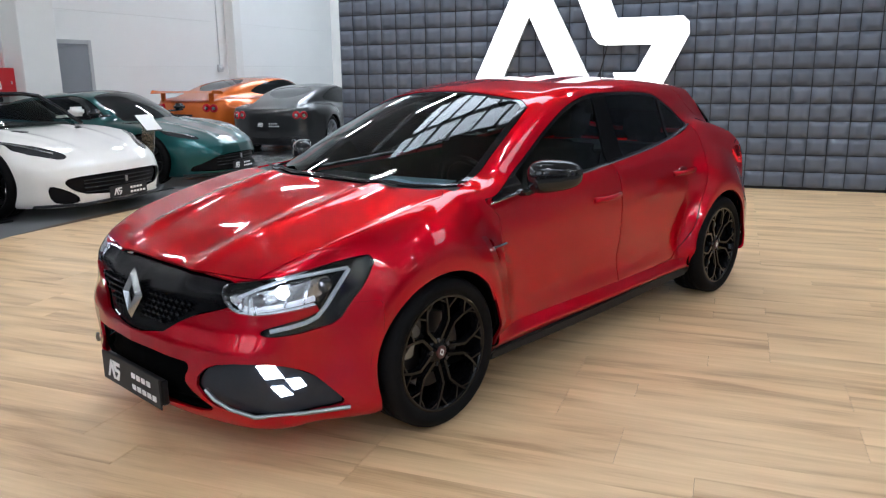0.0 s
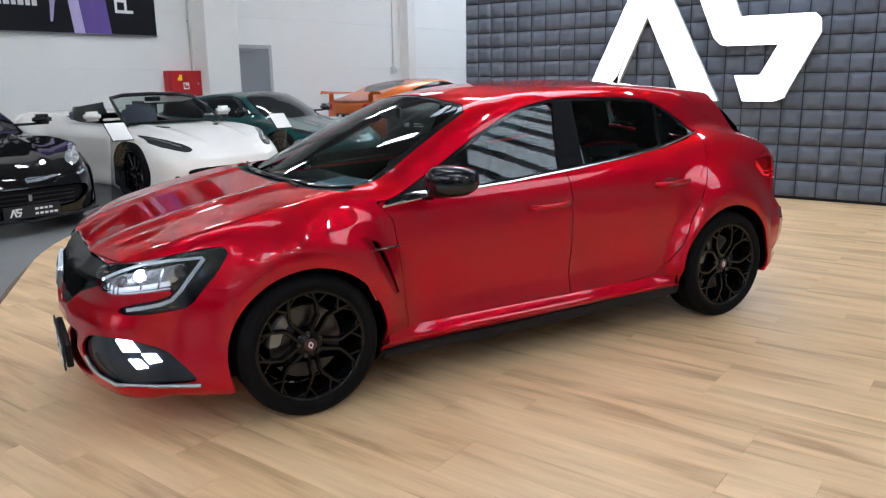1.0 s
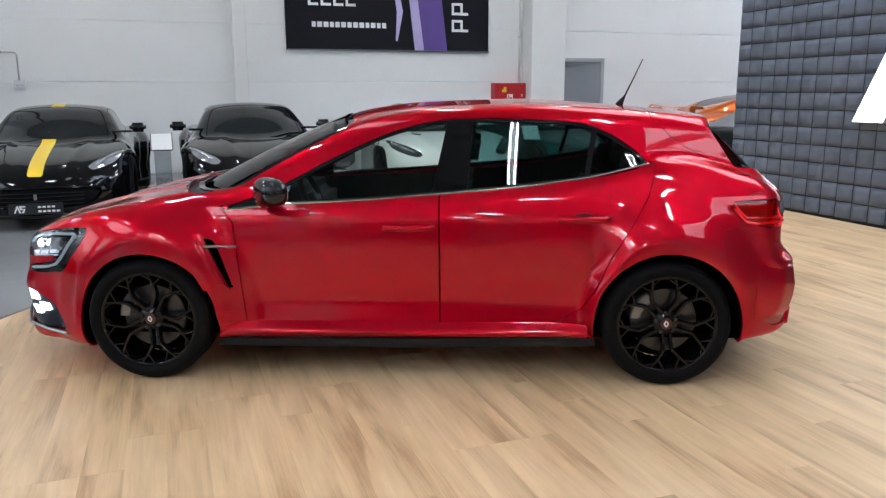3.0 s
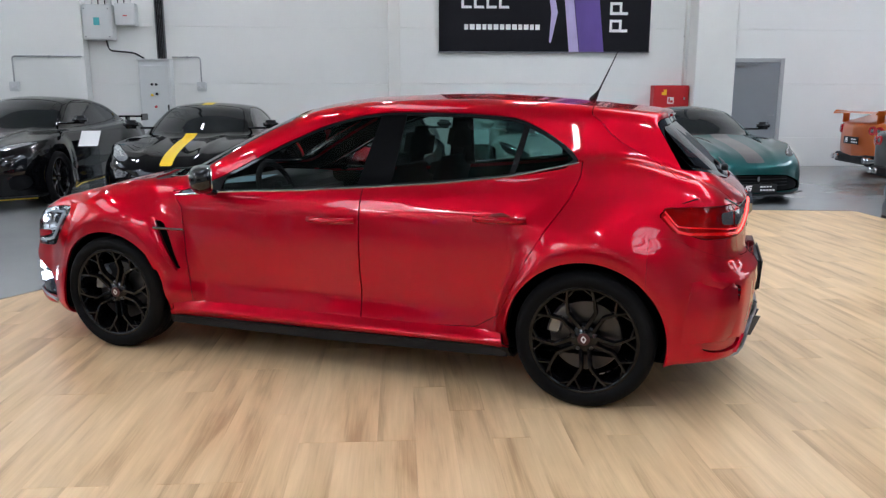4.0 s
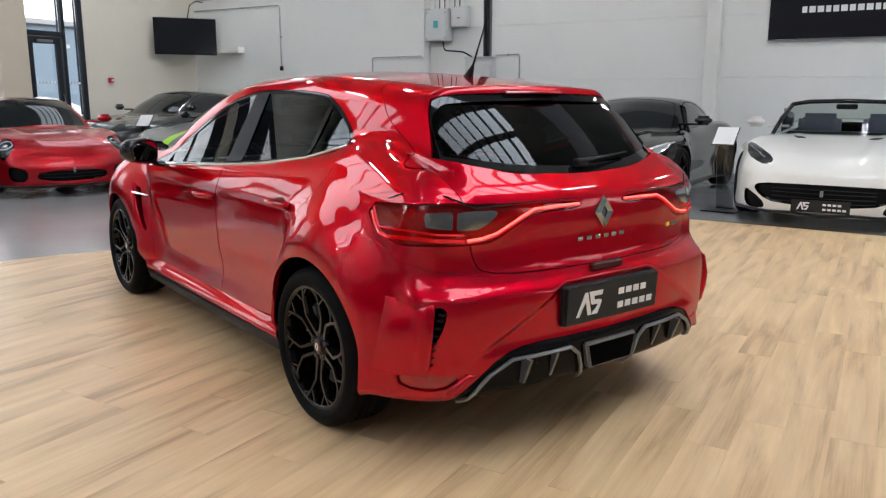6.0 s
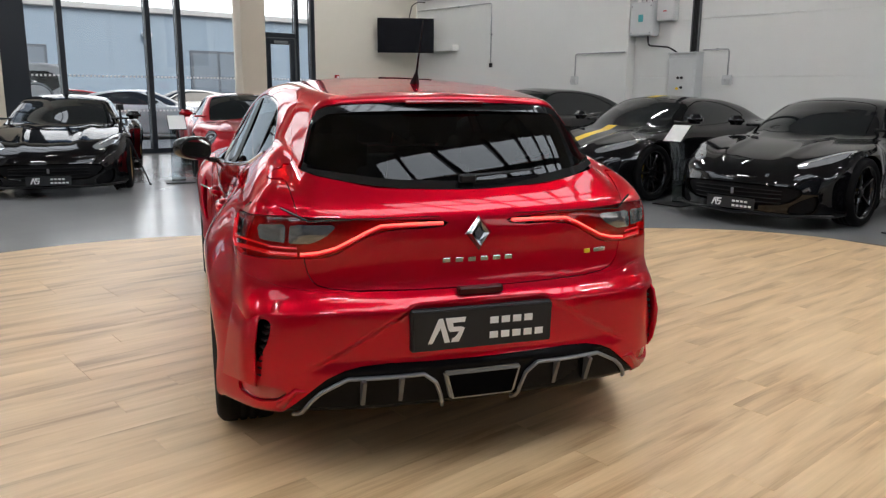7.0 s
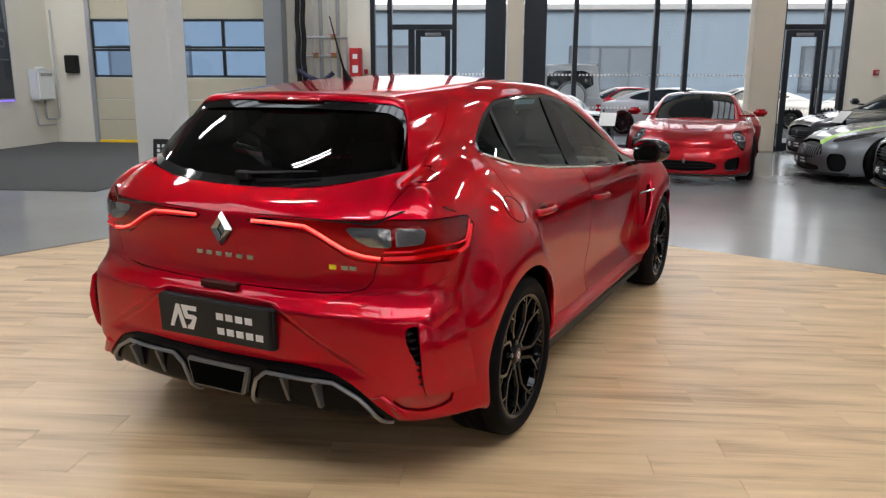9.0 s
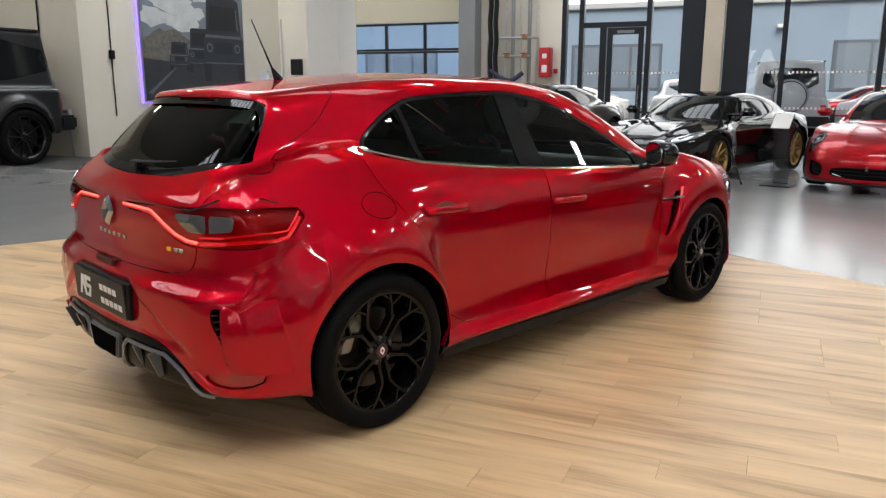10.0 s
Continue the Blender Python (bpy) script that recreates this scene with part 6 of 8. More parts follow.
def shapes(kind, h):
    """The cut skin of one kind of car: name -> skin, and its field."""
    if (kind, h) in made:
        return made[kind, h]
    P, C = KINDS[kind]
    f = car_field(P)
    M = skin(f, (-2.6, -0.1, 0.05), (2.55, 1.1, 2.1 if kind == "boxy" else 1.55), h)
    _, M = clip(M, M[0][:, Y])
    M[0][:, Y] = np.where(M[0][:, Y] < 1e-4, 0, M[0][:, Y])
    out = {}
    ax = [a[0] for a in P["axles"]]
    R = C["r"] + 0.035
    hole = lambda V: np.minimum(np.hypot(V[:, X] - ax[0], V[:, Z] - C["r"] + 0.01) - R, np.hypot(V[:, X] - ax[1], V[:, Z] - C["r"] + 0.01) - R) + 10 * (np.abs(V[:, Y]) < 0.45)
    _, M = clip(M, hole(M[0]))
    steps = [("side_window", lambda p: side_of(eased(p, 1)), C.get("side")), ("windscreen", lambda p: top_of(eased(p, 1), 0.75), C.get("screen")), ("rear_window", lambda p: top_of(eased(p, 1), 0.9), C.get("rear")),
             ("rear_window", lambda p: rear_of(eased(p, 1), -1.7), C.get("back_win")), ("headlamp", lambda p: top_of(eased(p, 1), 0.35), C.get("lamp")), ("grille", lambda p: front_of(eased(p, 1), 1.6), C.get("grille")),
             ("lower_grille", lambda p: front_of(eased(p, 1), 1.6), C.get("low")), ("duct", lambda p: nose_wrap(eased(p, 1)), C.get("duct")), ("cockpit", lambda p: top_of(eased(p, 1), 0.6), C.get("well"))]
    for name, how, poly in steps:
        if poly:
            piece, M = cut_out(M, how(poly), 0.003)
            out[name] = piece
    if C.get("round_lamp"):
        x, y, r = C["round_lamp"]
        piece, M = cut_out(M, lambda V: np.maximum(np.hypot((V[:, X] - x) * 0.72, np.abs(V[:, Y]) - y) - r, 0.4 - V[:, Z]), 0.003)
        out["headlamp"] = piece
    out["body"] = M
    made[kind, h] = (f, out, P, C)
    return made[kind, h]


rims = {}


def plain_wheel(parent, m, r, material, spokes=10, caliper=None, name="wheel"):
    """A wheel of plain spokes, its face towards +y; alike wheels share their meshes."""
    e = new(name)
    e.parent, e.matrix_basis, e.empty_display_size = parent, m, 0.1
    key = (round(r, 3), material.name, spokes, caliper and caliper.name)
    if key not in rims:
        rim = r * 0.755
        tmp = [part("tyre", tyre(r, rim, 0.26), RUBBER, e, smooth=True),
               part("rim", lathe([(rim + 0.004, 0.112), (rim - 0.014, 0.108), (rim - 0.02, 0.05), (rim - 0.03, -0.09), (rim, -0.11)], 40), material, e, smooth=True)]
        for i in range(spokes):
            a = 2 * math.pi * i / spokes
            tmp.append(part("spoke", bar_between(polar(0.05, a), polar(rim - 0.01, a + 0.05), 0.034, 0.028, 0.04, 0.03, 0.070, 0.098), material, e))
        tmp.append(part("hub", closed(lathe([(0.0, 0.080), (0.04, 0.080), (0.07, 0.066), (0.075, 0.02)], 20)), material, e))
        tmp.append(part("brake_disc", lathe([(0.05, 0.0), (rim - 0.05, 0.0), (rim - 0.05, -0.02), (0.0, -0.02)], 32), STEEL, e))
        if caliper:
            arc = [(0.73 * (rim - 0.02) * math.cos(a), 0.022, 0.73 * (rim - 0.02) * math.sin(a)) for a in np.linspace(-0.5, 0.75, 7)]
            tmp.append(part("brake_caliper", sweep(arc, 0.036, 8, flat=0.75, taper=[0.6, 1, 1, 1, 1, 1, 0.6]), caliper, e, "coloured brake caliper"))
        rims[key] = [(o.name.split(".")[0], o.data) for o in tmp]
    else:
        for n, d in rims[key]:
            o = new(n, d)
            o.parent = e
    return e


def show_car(kind, colour, m, label, name="sports_car", rim=BLACK_GLOSS, h=0.045, stripe=None, group="cars round the showroom", wing=False, tail=False, lamp=LAMP_DARK, front=True, plated=True, spokes=10, round_tail=False, mirrors=True, tint=None, one_side=False, lip=None, caliper=None):
    f, S, P, C = shapes(kind, h)
    e = empty(name, m, label, "car", group)
    tones = {"body": colour, "side_window": SMOKED, "windscreen": tint or SMOKED, "rear_window": SMOKED, "headlamp": lamp, "grille": GRILLE, "lower_grille": GRILLE, "duct": GRILLE, "cockpit": FABRIC}
    body = S["body"]
    if stripe:
        tone, a0, a1 = stripe
        yy = (lambda V: V[:, Y]) if one_side else (lambda V: np.abs(V[:, Y]))
        full = joined(body, mirrored(*body))
        band, body = clip(full, np.maximum(np.maximum(a0 - yy(full[0]), yy(full[0]) - a1), 0.55 - full[0][:, Z]))
        front_band, band = clip(band, 0.9 - band[0][:, X])
        roof_band, tail_band = clip(band, -0.75 - band[0][:, X])
        for n, M in (("bonnet_stripe", front_band), ("roof_stripe", roof_band), ("tail_stripe", tail_band)):
            if len(M[1]):
                panel(n, M, f, tone, e, rim=0, label="contrasting vinyl stripe")
    for n, M in S.items():
        if n == "body":
            (panel if stripe else whole)("body", body, f, colour, e, rim=0)
        elif n in ("side_window", "headlamp", "duct"):
            both(n, M, f, tones[n], e, off=-0.03 if n == "duct" else -0.004, rim=0.0 if n != "duct" else 0.0)
        else:
            whole(n, M, f, tones[n], e, off={"grille": -0.04, "lower_grille": -0.04, "cockpit": -0.35}.get(n, -0.004), rim=0)
    whole("inner_shell", S["body"], f, INNER, e, off=-0.03, rim=0)
    r = C["r"]
    for ax in (P["axles"][0][0], P["axles"][1][0]):
        for s in (1, -1):
            mm = pose(ax, s * 0.80, r) @ pose(0, 0, 0, 0, 0, 0 if s > 0 else 180)
            plain_wheel(e, mm, r, rim, spokes, caliper)
            b = lathe([(r + 0.04, 0.0), (r + 0.04, -0.34), (0.05, -0.34)], 28)
            for v in [v for v in b.verts if v.co.z < -0.12]:
                v.co.z = -0.12
            b.transform(Matrix.Translation((ax, s * 0.86, r)) @ Matrix.Diagonal((1, s, 1, 1)))
            part("wheel_housing", b, INNER, e, smooth=True)
    if mirrors:
        for s in (1, -1):
            x0, z0 = (0.62, 0.98) if kind in ("gt", "wide", "rear", "open", "slat") else ((0.80, 1.10) if kind == "sedan" else (0.85, 1.35))
            part("door_mirror", merge(boxes(((-0.05, -0.10, -0.055), (0.07, 0.10, 0.06)), bevel=0.035, seg=3), boxes(((0.0, -s * 0.22 - 0.09, -0.06), (0.03, -s * 0.22 + 0.15, -0.03)), bevel=0.01)), colour if colour in (P_WHITE, P_RED) else BLACK_GLOSS, e, smooth=True, m=pose(x0, s * (0.93 if kind == "open" else 0.95), z0))
    nose_x = KINDS[kind][0]["nose"][2][1]
    if plated:
        plate(e, pose(nose_x + 0.012, 0.0, C["plate"]), 0.52, 0.12)
    if front and kind in ("gt", "wide", "open", "rear", "sedan", "slat"):
        z0 = 0.12 if kind != "sedan" else 0.15
        lip_line = [on_skin(f, [(x, y, z0)], 0.01)[0] for x, y in ((nose_x - 0.38, 0.88), (nose_x - 0.22, 0.76), (nose_x - 0.08, 0.5), (nose_x, 0.25), (nose_x, 0.0), (nose_x, -0.25), (nose_x - 0.08, -0.5), (nose_x - 0.22, -0.76), (nose_x - 0.38, -0.88))]
        part("front_splitter", sweep(lip_line, 0.05, 8, flat=0.28), BLACK_TRIM, e)
        if lip:
            part("splitter_edge", sweep([Vector(p) - Vector((0, 0, 0.02)) for p in lip_line], 0.018, 6, flat=0.5), lip, e, "yellow painted splitter edge")
            for s in (1, -1):
                sill = [on_skin(f, [(x, s * 0.86, 0.20)], 0.012)[0] for x in np.linspace(0.98, -0.98, 9)]
                part("sill_edge", sweep(sill, 0.012, 6, flat=0.6), lip, e, "yellow painted sill edge")
        if kind == "slat":
            for y in np.linspace(-0.46, 0.46, 15):
                pts = [on_skin(f, [(nose_x - 0.02, y, z)], -0.015)[0] for z in (0.36, 0.42, 0.48, 0.54, 0.59 - 0.06 * abs(y))]
                part("grille_slat", sweep(pts, 0.008, 4), SATIN, e)
            part("emblem", lathe([(0.060, -0.01), (0.060, 0.012), (0.075, 0.012), (0.075, -0.01)], 28), SATIN, e, m=pose(*on_skin(f, [(nose_x, 0.0, 0.47)], 0.01)[0], 0, 0, -90))
        else:
            for k in range(4):
                zz = 0.25 + 0.045 * k if kind != "sedan" else 0.50 + 0.05 * k
                pts = [on_skin(f, [(nose_x, y, zz)], -0.02)[0] for y in np.linspace(-0.5, 0.5, 9)]
                part("grille_bar", sweep(pts, 0.006, 4), BLACK_TRIM, e)
            part("emblem", boxes(((-0.008, -0.014, -0.030), (0.008, 0.016, 0.030)), bevel=0.006), SATIN, e, m=pose(*on_skin(f, [(nose_x, 0.0, 0.345 if kind != "sedan" else 0.60)], 0.0)[0]))
        if kind in ("open", "gt", "wide", "slat"):
            for s in (1, -1):
                glint = trail(f, [(1.94, s * 0.585, 0.66), (1.78, s * 0.70, 0.72), (1.60, s * 0.80, 0.77)], 0.0, 4)
                part("lamp_unit", sweep(glint, 0.014, 6, flat=0.5, taper=[1.2 - 0.09 * k for k in range(len(glint))]), LAMP_SILVER, e, "bright strip inside the lamp")
        if kind in ("open", "gt"):
            for s in (1, -1):
                q = on_skin(f, [(1.25, s * 0.40, 0.82)], 0.001)[0]
                part("bonnet_slit", prism([(-0.06, 0.03), (-0.02, -0.06), (0.03, -0.10), (0.05, -0.02)], -0.004, 0.003, "xy"), GRILLE, e, m=Matrix.Translation(q) @ Matrix.Rotation(radians(9), 4, "Y") @ Matrix.Diagonal((1, s, 1, 1)))
    tx = KINDS[kind][0]["tail"][3][1]
    if tail:
        if round_tail:
            for s in (1, -1):
                for y in (0.56, 0.74):
                    p = on_skin(f, [(-tx, s * y, 0.74)], 0.004)[0]
                    g = gradient(f, np.array([p]))[0]
                    b = lathe([(0.0, 0.012), (0.045, 0.012), (0.05, 0.020), (0.068, 0.020), (0.074, 0.0), (0.074, -0.03)], 24)
                    b.transform(Matrix.Rotation(math.atan2(g[1], g[0]) - math.pi / 2, 4, "Z"))
                    t = part("tail_lamp", b, RED_PLASTIC, e, "round red tail lamp", smooth=True, m=Matrix.Translation(p))
                    b = lathe([(0.0, 0.024), (0.028, 0.022), (0.036, 0.012)], 20)
                    b.transform(Matrix.Rotation(math.atan2(g[1], g[0]) - math.pi / 2, 4, "Z"))
                    part("lamp_centre", b, LAMP_CLEAR, t)
                for y in (0.50, 0.62):
                    part("exhaust_pipe", closed(lathe([(0.0, 0.02), (0.042, 0.02), (0.05, 0.0), (0.05, -0.2)], 20)), CHROME, e, m=pose(-tx - 0.01, s * y, 0.26, 0, 0, 90))
        plate(e, pose(-tx - 0.008, 0, 0.56, 0, 0, 180), 0.52, 0.12)
        part("rear_valance", boxes(((-tx + 0.02, -0.66, 0.18), (-tx + 0.16, 0.66, 0.34)), bevel=0.03), BLACK_TRIM, e)
    if wing:
        if tail:
            part("wing", prism([(-tx - 0.02, 1.00), (-tx + 0.06, 1.035), (-tx + 0.26, 1.015), (-tx + 0.28, 0.995), (-tx + 0.05, 1.005)], -0.74, 0.74), colour, e)
            for s in (1, -1):
                part("wing_support", boxes(((-tx + 0.09, s * 0.60 - 0.015, 0.84), (-tx + 0.20, s * 0.60 + 0.015, 1.004)), bevel=0.008), colour, e)
                part("wing_end", prism([(-tx - 0.02, 0.985), (-tx + 0.03, 1.05), (-tx + 0.26, 1.025), (-tx + 0.28, 0.985)], s * 0.752 - 0.007, s * 0.752 + 0.007), colour, e)
        else:
            part("wing", boxes(((-tx + 0.02, -0.80, 1.06), (-tx + 0.30, 0.80, 1.09)), bevel=0.012), BLACK_GLOSS, e)
        for s in (1, -1) if not tail else ():
            part("wing_support", boxes(((-tx + 0.10, s * 0.5 - 0.02, 0.84), (-tx + 0.24, s * 0.5 + 0.02, 1.06)), bevel=0.006), BLACK_GLOSS, e)
            part("wing_end", boxes(((-tx, s * 0.80 - 0.012, 1.0), (-tx + 0.32, s * 0.80 + 0.012, 1.12)), bevel=0.008), BLACK_GLOSS, e)
    if kind == "rear":
        for s in (1, -1):
            q = on_skin(f, [(1.74, s * 0.70, 0.66)], 0.002)[0]
            g = gradient(f, np.array([q]))[0]
            turn = Vector((0, 1, 0)).rotation_difference(Vector(g)).to_matrix().to_4x4()
            part("lamp_ring", lathe([(0.074, -0.01), (0.074, 0.008), (0.088, 0.008), (0.092, -0.01)], 32), SATIN, e, m=Matrix.Translation(q) @ turn)
            part("projector", closed(lathe([(0.0, 0.012), (0.026, 0.008), (0.034, -0.006), (0.036, -0.02)], 20)), CLEAR_LAMP, e, m=Matrix.Translation(q) @ turn)
    if kind == "boxy":
        spare = new("spare_wheel")
        spare.parent, spare.matrix_basis, spare.empty_display_size = e, pose(-2.27, 0.0, 1.12, 0, 0, 90), 0.1
        part("tyre", tyre(0.37, 0.27, 0.22), RUBBER, spare, smooth=True)
        part("cover", closed(lathe([(0.0, 0.118), (0.20, 0.116), (0.32, 0.112), (0.372, 0.09), (0.378, -0.06)], 36)), colour, spare, smooth=True)
        part("ring", lathe([(0.372, 0.092), (0.392, 0.098), (0.392, 0.05), (0.372, 0.05)], 36), SATIN, spare)
        part("rear_bumper", boxes(((-2.34, -0.88, 0.46), (-2.05, 0.88, 0.68)), bevel=0.04, seg=2), BLACK_TRIM, e)
        for s in (1, -1):
            part("roof_rail", boxes(((-1.95, s * 0.68 - 0.02, 1.88), (0.35, s * 0.68 + 0.02, 1.925)), bevel=0.01), BLACK_TRIM, e)
            part("side_strip", sweep(trail(f, [(1.0, s * 0.86, 0.86), (0.0, s * 0.86, 0.86), (-0.95, s * 0.86, 0.86)], 0.006, 4), 0.022, 6, flat=1.0), BLACK_TRIM, e)
            part("tail_lamp", boxes(((-2.165, s * 0.72 - 0.06, 0.74), (-2.10, s * 0.72 + 0.06, 0.94)), bevel=0.012), RED_PLASTIC, e)
            for ax in (1.43, -1.43):
                arc = trail(f, [(ax + 0.47 * math.cos(a), s * 0.93, 0.42 + 0.47 * math.sin(a)) for a in np.linspace(0.1, 3.04, 9)], 0.004, 2)
                part("arch_trim", sweep(arc, 0.028, 6), BLACK_TRIM, e)
    if kind == "open":
        arc = [(0.98, 0.68, 0.86), (0.70, 0.64, 1.03), (0.44, 0.57, 1.185), (0.40, 0.40, 1.215), (0.40, 0.0, 1.225), (0.40, -0.40, 1.215), (0.44, -0.57, 1.185), (0.70, -0.64, 1.03), (0.98, -0.68, 0.86)]
        part("windscreen_frame", sweep(arc, 0.024, 8), BLACK_GLOSS, e, smooth=True)
        bm = bmesh.new()
        low = [bm.verts.new((1.04 - 0.12 * (y / 0.66) ** 2, y, 0.86)) for y in np.linspace(-0.66, 0.66, 9)]
        hi = [bm.verts.new((0.41, y * 0.86, 1.215 - 0.04 * (y / 0.66) ** 4)) for y in np.linspace(-0.66, 0.66, 9)]
        for i in range(8):
            bm.faces.new((low[i], low[i + 1], hi[i + 1], hi[i]))
        part("windscreen", bm, GLASS_THIN, e, smooth=True)
        for s in (1, -1):
            part("side_glass", prism([(0.55, 0.87), (-0.45, 0.90), (-0.40, 1.06), (0.40, 1.14)], s * 0.66 - 0.004, s * 0.66 + 0.004, "xz"), GLASS_CLEAR, e)
            st = part("seat", merge(boxes(((-0.09, -0.25, 0.0), (0.09, 0.25, 0.62)), bevel=0.07, seg=3, m=pose(-0.45, s * 0.37, 0.46, 0, -14, 0)), boxes(((-0.25, -0.25, 0.35), (0.25, 0.25, 0.52)), bevel=0.06, seg=3, m=pose(-0.1, s * 0.37, 0.0))), mat("blue_black_leather", (0.03, 0.035, 0.06), rough=0.5, var=0.1), e, smooth=True)
        part("dashboard", boxes(((0.45, -0.62, 0.60), (0.95, 0.62, 0.885)), bevel=0.07, seg=3), BLACK_TRIM, e, smooth=True)
        part("inner_mirror", boxes(((-0.015, -0.11, -0.03), (0.02, 0.11, 0.03)), bevel=0.012), BLACK_TRIM, e, m=pose(0.43, 0.0, 1.16))
    return e


P_WHITE = paint("white_paint", (0.80, 0.78, 0.73), rough=0.3)
P_GREEN = paint("racing_green_paint", (0.008, 0.068, 0.066), metal=0.8, rough=0.38, coat_ior=1.38)
P_BLACK = paint("black_paint", (0.003, 0.003, 0.0035), rough=0.055, coat=0.0, ior=1.45)
P_GRAPH = paint("graphite_paint", (0.035, 0.036, 0.038), metal=0.7, rough=0.35)
P_SILVER = paint("satin_silver_paint", (0.20, 0.215, 0.23), metal=0.8, rough=0.38)
P_PALE = paint("pale_silver_paint", (0.50, 0.52, 0.54), rough=0.35)
P_RED = paint("guards_red_paint", (0.42, 0.001, 0.008), metal=0.65, rough=0.34, coat_ior=1.38)
P_ORANGE = paint("orange_paint", (0.62, 0.13, 0.01), metal=0.6, rough=0.35)
P_TAUPE = paint("taupe_grey_paint", (0.036, 0.034, 0.030), metal=0.6, rough=0.35)
GOLD = mat("bronze_wheel", (0.35, 0.23, 0.09), rough=0.35, metal=0.8, var=0.05)

show_car("open", P_WHITE, pose(-2.37, -7.34, 0, 0, 0, 88) @ Matrix.Scale(1.05, 4), "glossy white open sports car with black cabin", lamp=LAMP_DARK)
show_car("wide", P_GREEN, pose(-4.68, -7.50, 0, 0, 0, 94), "metallic dark green coupe with a grey bonnet stripe", stripe=(mat("grey_stripe", (0.055, 0.05, 0.05), rough=0.4, var=0.05, coat=0.6), -0.1, 0.13), wing=True)
show_car("gt", P_BLACK, pose(0.25, -7.37, 0, 0, 0, 89) @ Matrix.Scale(1.05, 4), "glossy black grand tourer parked against the white wall", lamp=CLEAR_LAMP, caliper=YELLOW, spokes=5)
show_car("gt", P_BLACK, pose(2.74, -7.29, 0, 0, 0, 88) @ Matrix.Scale(1.05, 4), "black coupe with a yellow centre stripe", stripe=(YELLOW, -0.1, 0.075), lamp=CLEAR_LAMP, caliper=YELLOW)
show_car("sedan", P_BLACK, pose(5.36, -7.38, 0, 0, 0, 89), "glossy black saloon with a rear wing and yellow edging", name="saloon_car", wing=True, lip=YELLOW, lamp=CLEAR_LAMP, caliper=YELLOW)
show_car("slat", P_SILVER, pose(7.62, -7.11, 0, 0, 0, 88), "matt silver coupe with a lime green stripe over bonnet and roof", stripe=(LIME, 0.26, 0.42), one_side=True, lamp=LAMP_DARK)
show_car("sedan", P_GRAPH, pose(10.2, -7.9, 0, 0, 0, 97), "dark grey coupe tucked into the corner", lamp=CLEAR_LAMP)
show_car("rear", P_RED, pose(8.64, -3.46, 0, 0, 0, 162), "bright red rear-engined sports car with round lamps", lamp=LAMP_DARK, plated=False)
show_car("gt", P_BLACK, pose(8.72, -0.70, 0, 0, 0, 158), "glossy black grand tourer on bronze wheels by the glazing", rim=GOLD, lamp=CLEAR_LAMP)
show_car("rear", P_TAUPE, pose(9.8, 2.50, 0, 0, 0, 165) @ Matrix.Scale(1.08, 4), "taupe grey rear-engined sports car with round lamps", lamp=LAMP_DARK)
show_car("gt", P_ORANGE, pose(-10.95, -8.9, 0, 0, 0, 173) @ Matrix.Scale(1.12, 4), "metallic orange coupe with a rear wing, seen from behind", tail=True, wing=True, round_tail=True, plated=False, front=False)
show_car("gt", P_GRAPH, pose(-9.95, -6.95, 0, 0, 0, 187), "graphite grey coupe with round tail lamps", tail=True, round_tail=True, plated=False, front=False, rim=SATIN)
show_car("boxy", paint("dark_grey_paint", (0.010, 0.0105, 0.012), rough=0.4, coat=0.35), pose(3.55, 11.32, 0, 0, 0, 177) @ Matrix.Scale(1.2, 4), "dark grey boxy off-road vehicle with a spare wheel behind", name="off_road_vehicle", rim=BLACK_GLOSS, plated=False)

# ---- cars parked outside ----
first = show_car("sedan", P_WHITE, pose(24.5, -9.0, -0.1, 0, 0, 80), "white saloon parked outside", name="parked_car", h=0.07, group="cars parked in the yard", plated=False, front=False, mirrors=False)
for x, y, a in ((24.6, -13.2, 84), (24.0, 5.6, 92)):
    copy_thing(first, pose(x, y, -0.1, 0, 0, a))
second = show_car("sedan", P_PALE, pose(19.6, -5.6, -0.1, 0, 0, 236), "silver saloon parked outside", name="parked_car", h=0.07, group="cars parked in the yard", plated=False, front=False, mirrors=False)
copy_thing(second, pose(24.8, 9.4, -0.1, 0, 0, 265))
show_car("boxy", P_PALE, pose(18.5, -1.9, -0.1, 0, 0, 2) @ Matrix.Scale(1.05, 4), "silver boxy off-roader with a spare wheel outside", name="parked_car", h=0.07, group="cars parked in the yard", plated=False, front=False, mirrors=False)
show_car("sedan", P_WHITE, pose(20.4, 0.9, -0.1, 0, 0, 8) @ Matrix.Scale(1.14, 4), "white estate car parked tail first outside", name="parked_car", h=0.07, group="cars parked in the yard", plated=False, front=False, mirrors=False)
show_car("sedan", P_RED, pose(24.6, -4.6, -0.1, 0, 0, 100), "red hatchback parked outside the glazing", name="parked_car", h=0.07, group="cars parked in the yard", plated=False, front=False, mirrors=False)

# ---- things along the white wall ----
CLEAR_SHEET = glass("clear_acrylic", (0.70, 0.73, 0.75))
PAPER = mat("white_sheet", (0.80, 0.80, 0.78), rough=0.5, var=0.02)
GREY_INK = mat("grey_print", (0.35, 0.35, 0.36), rough=0.6, var=0.05)


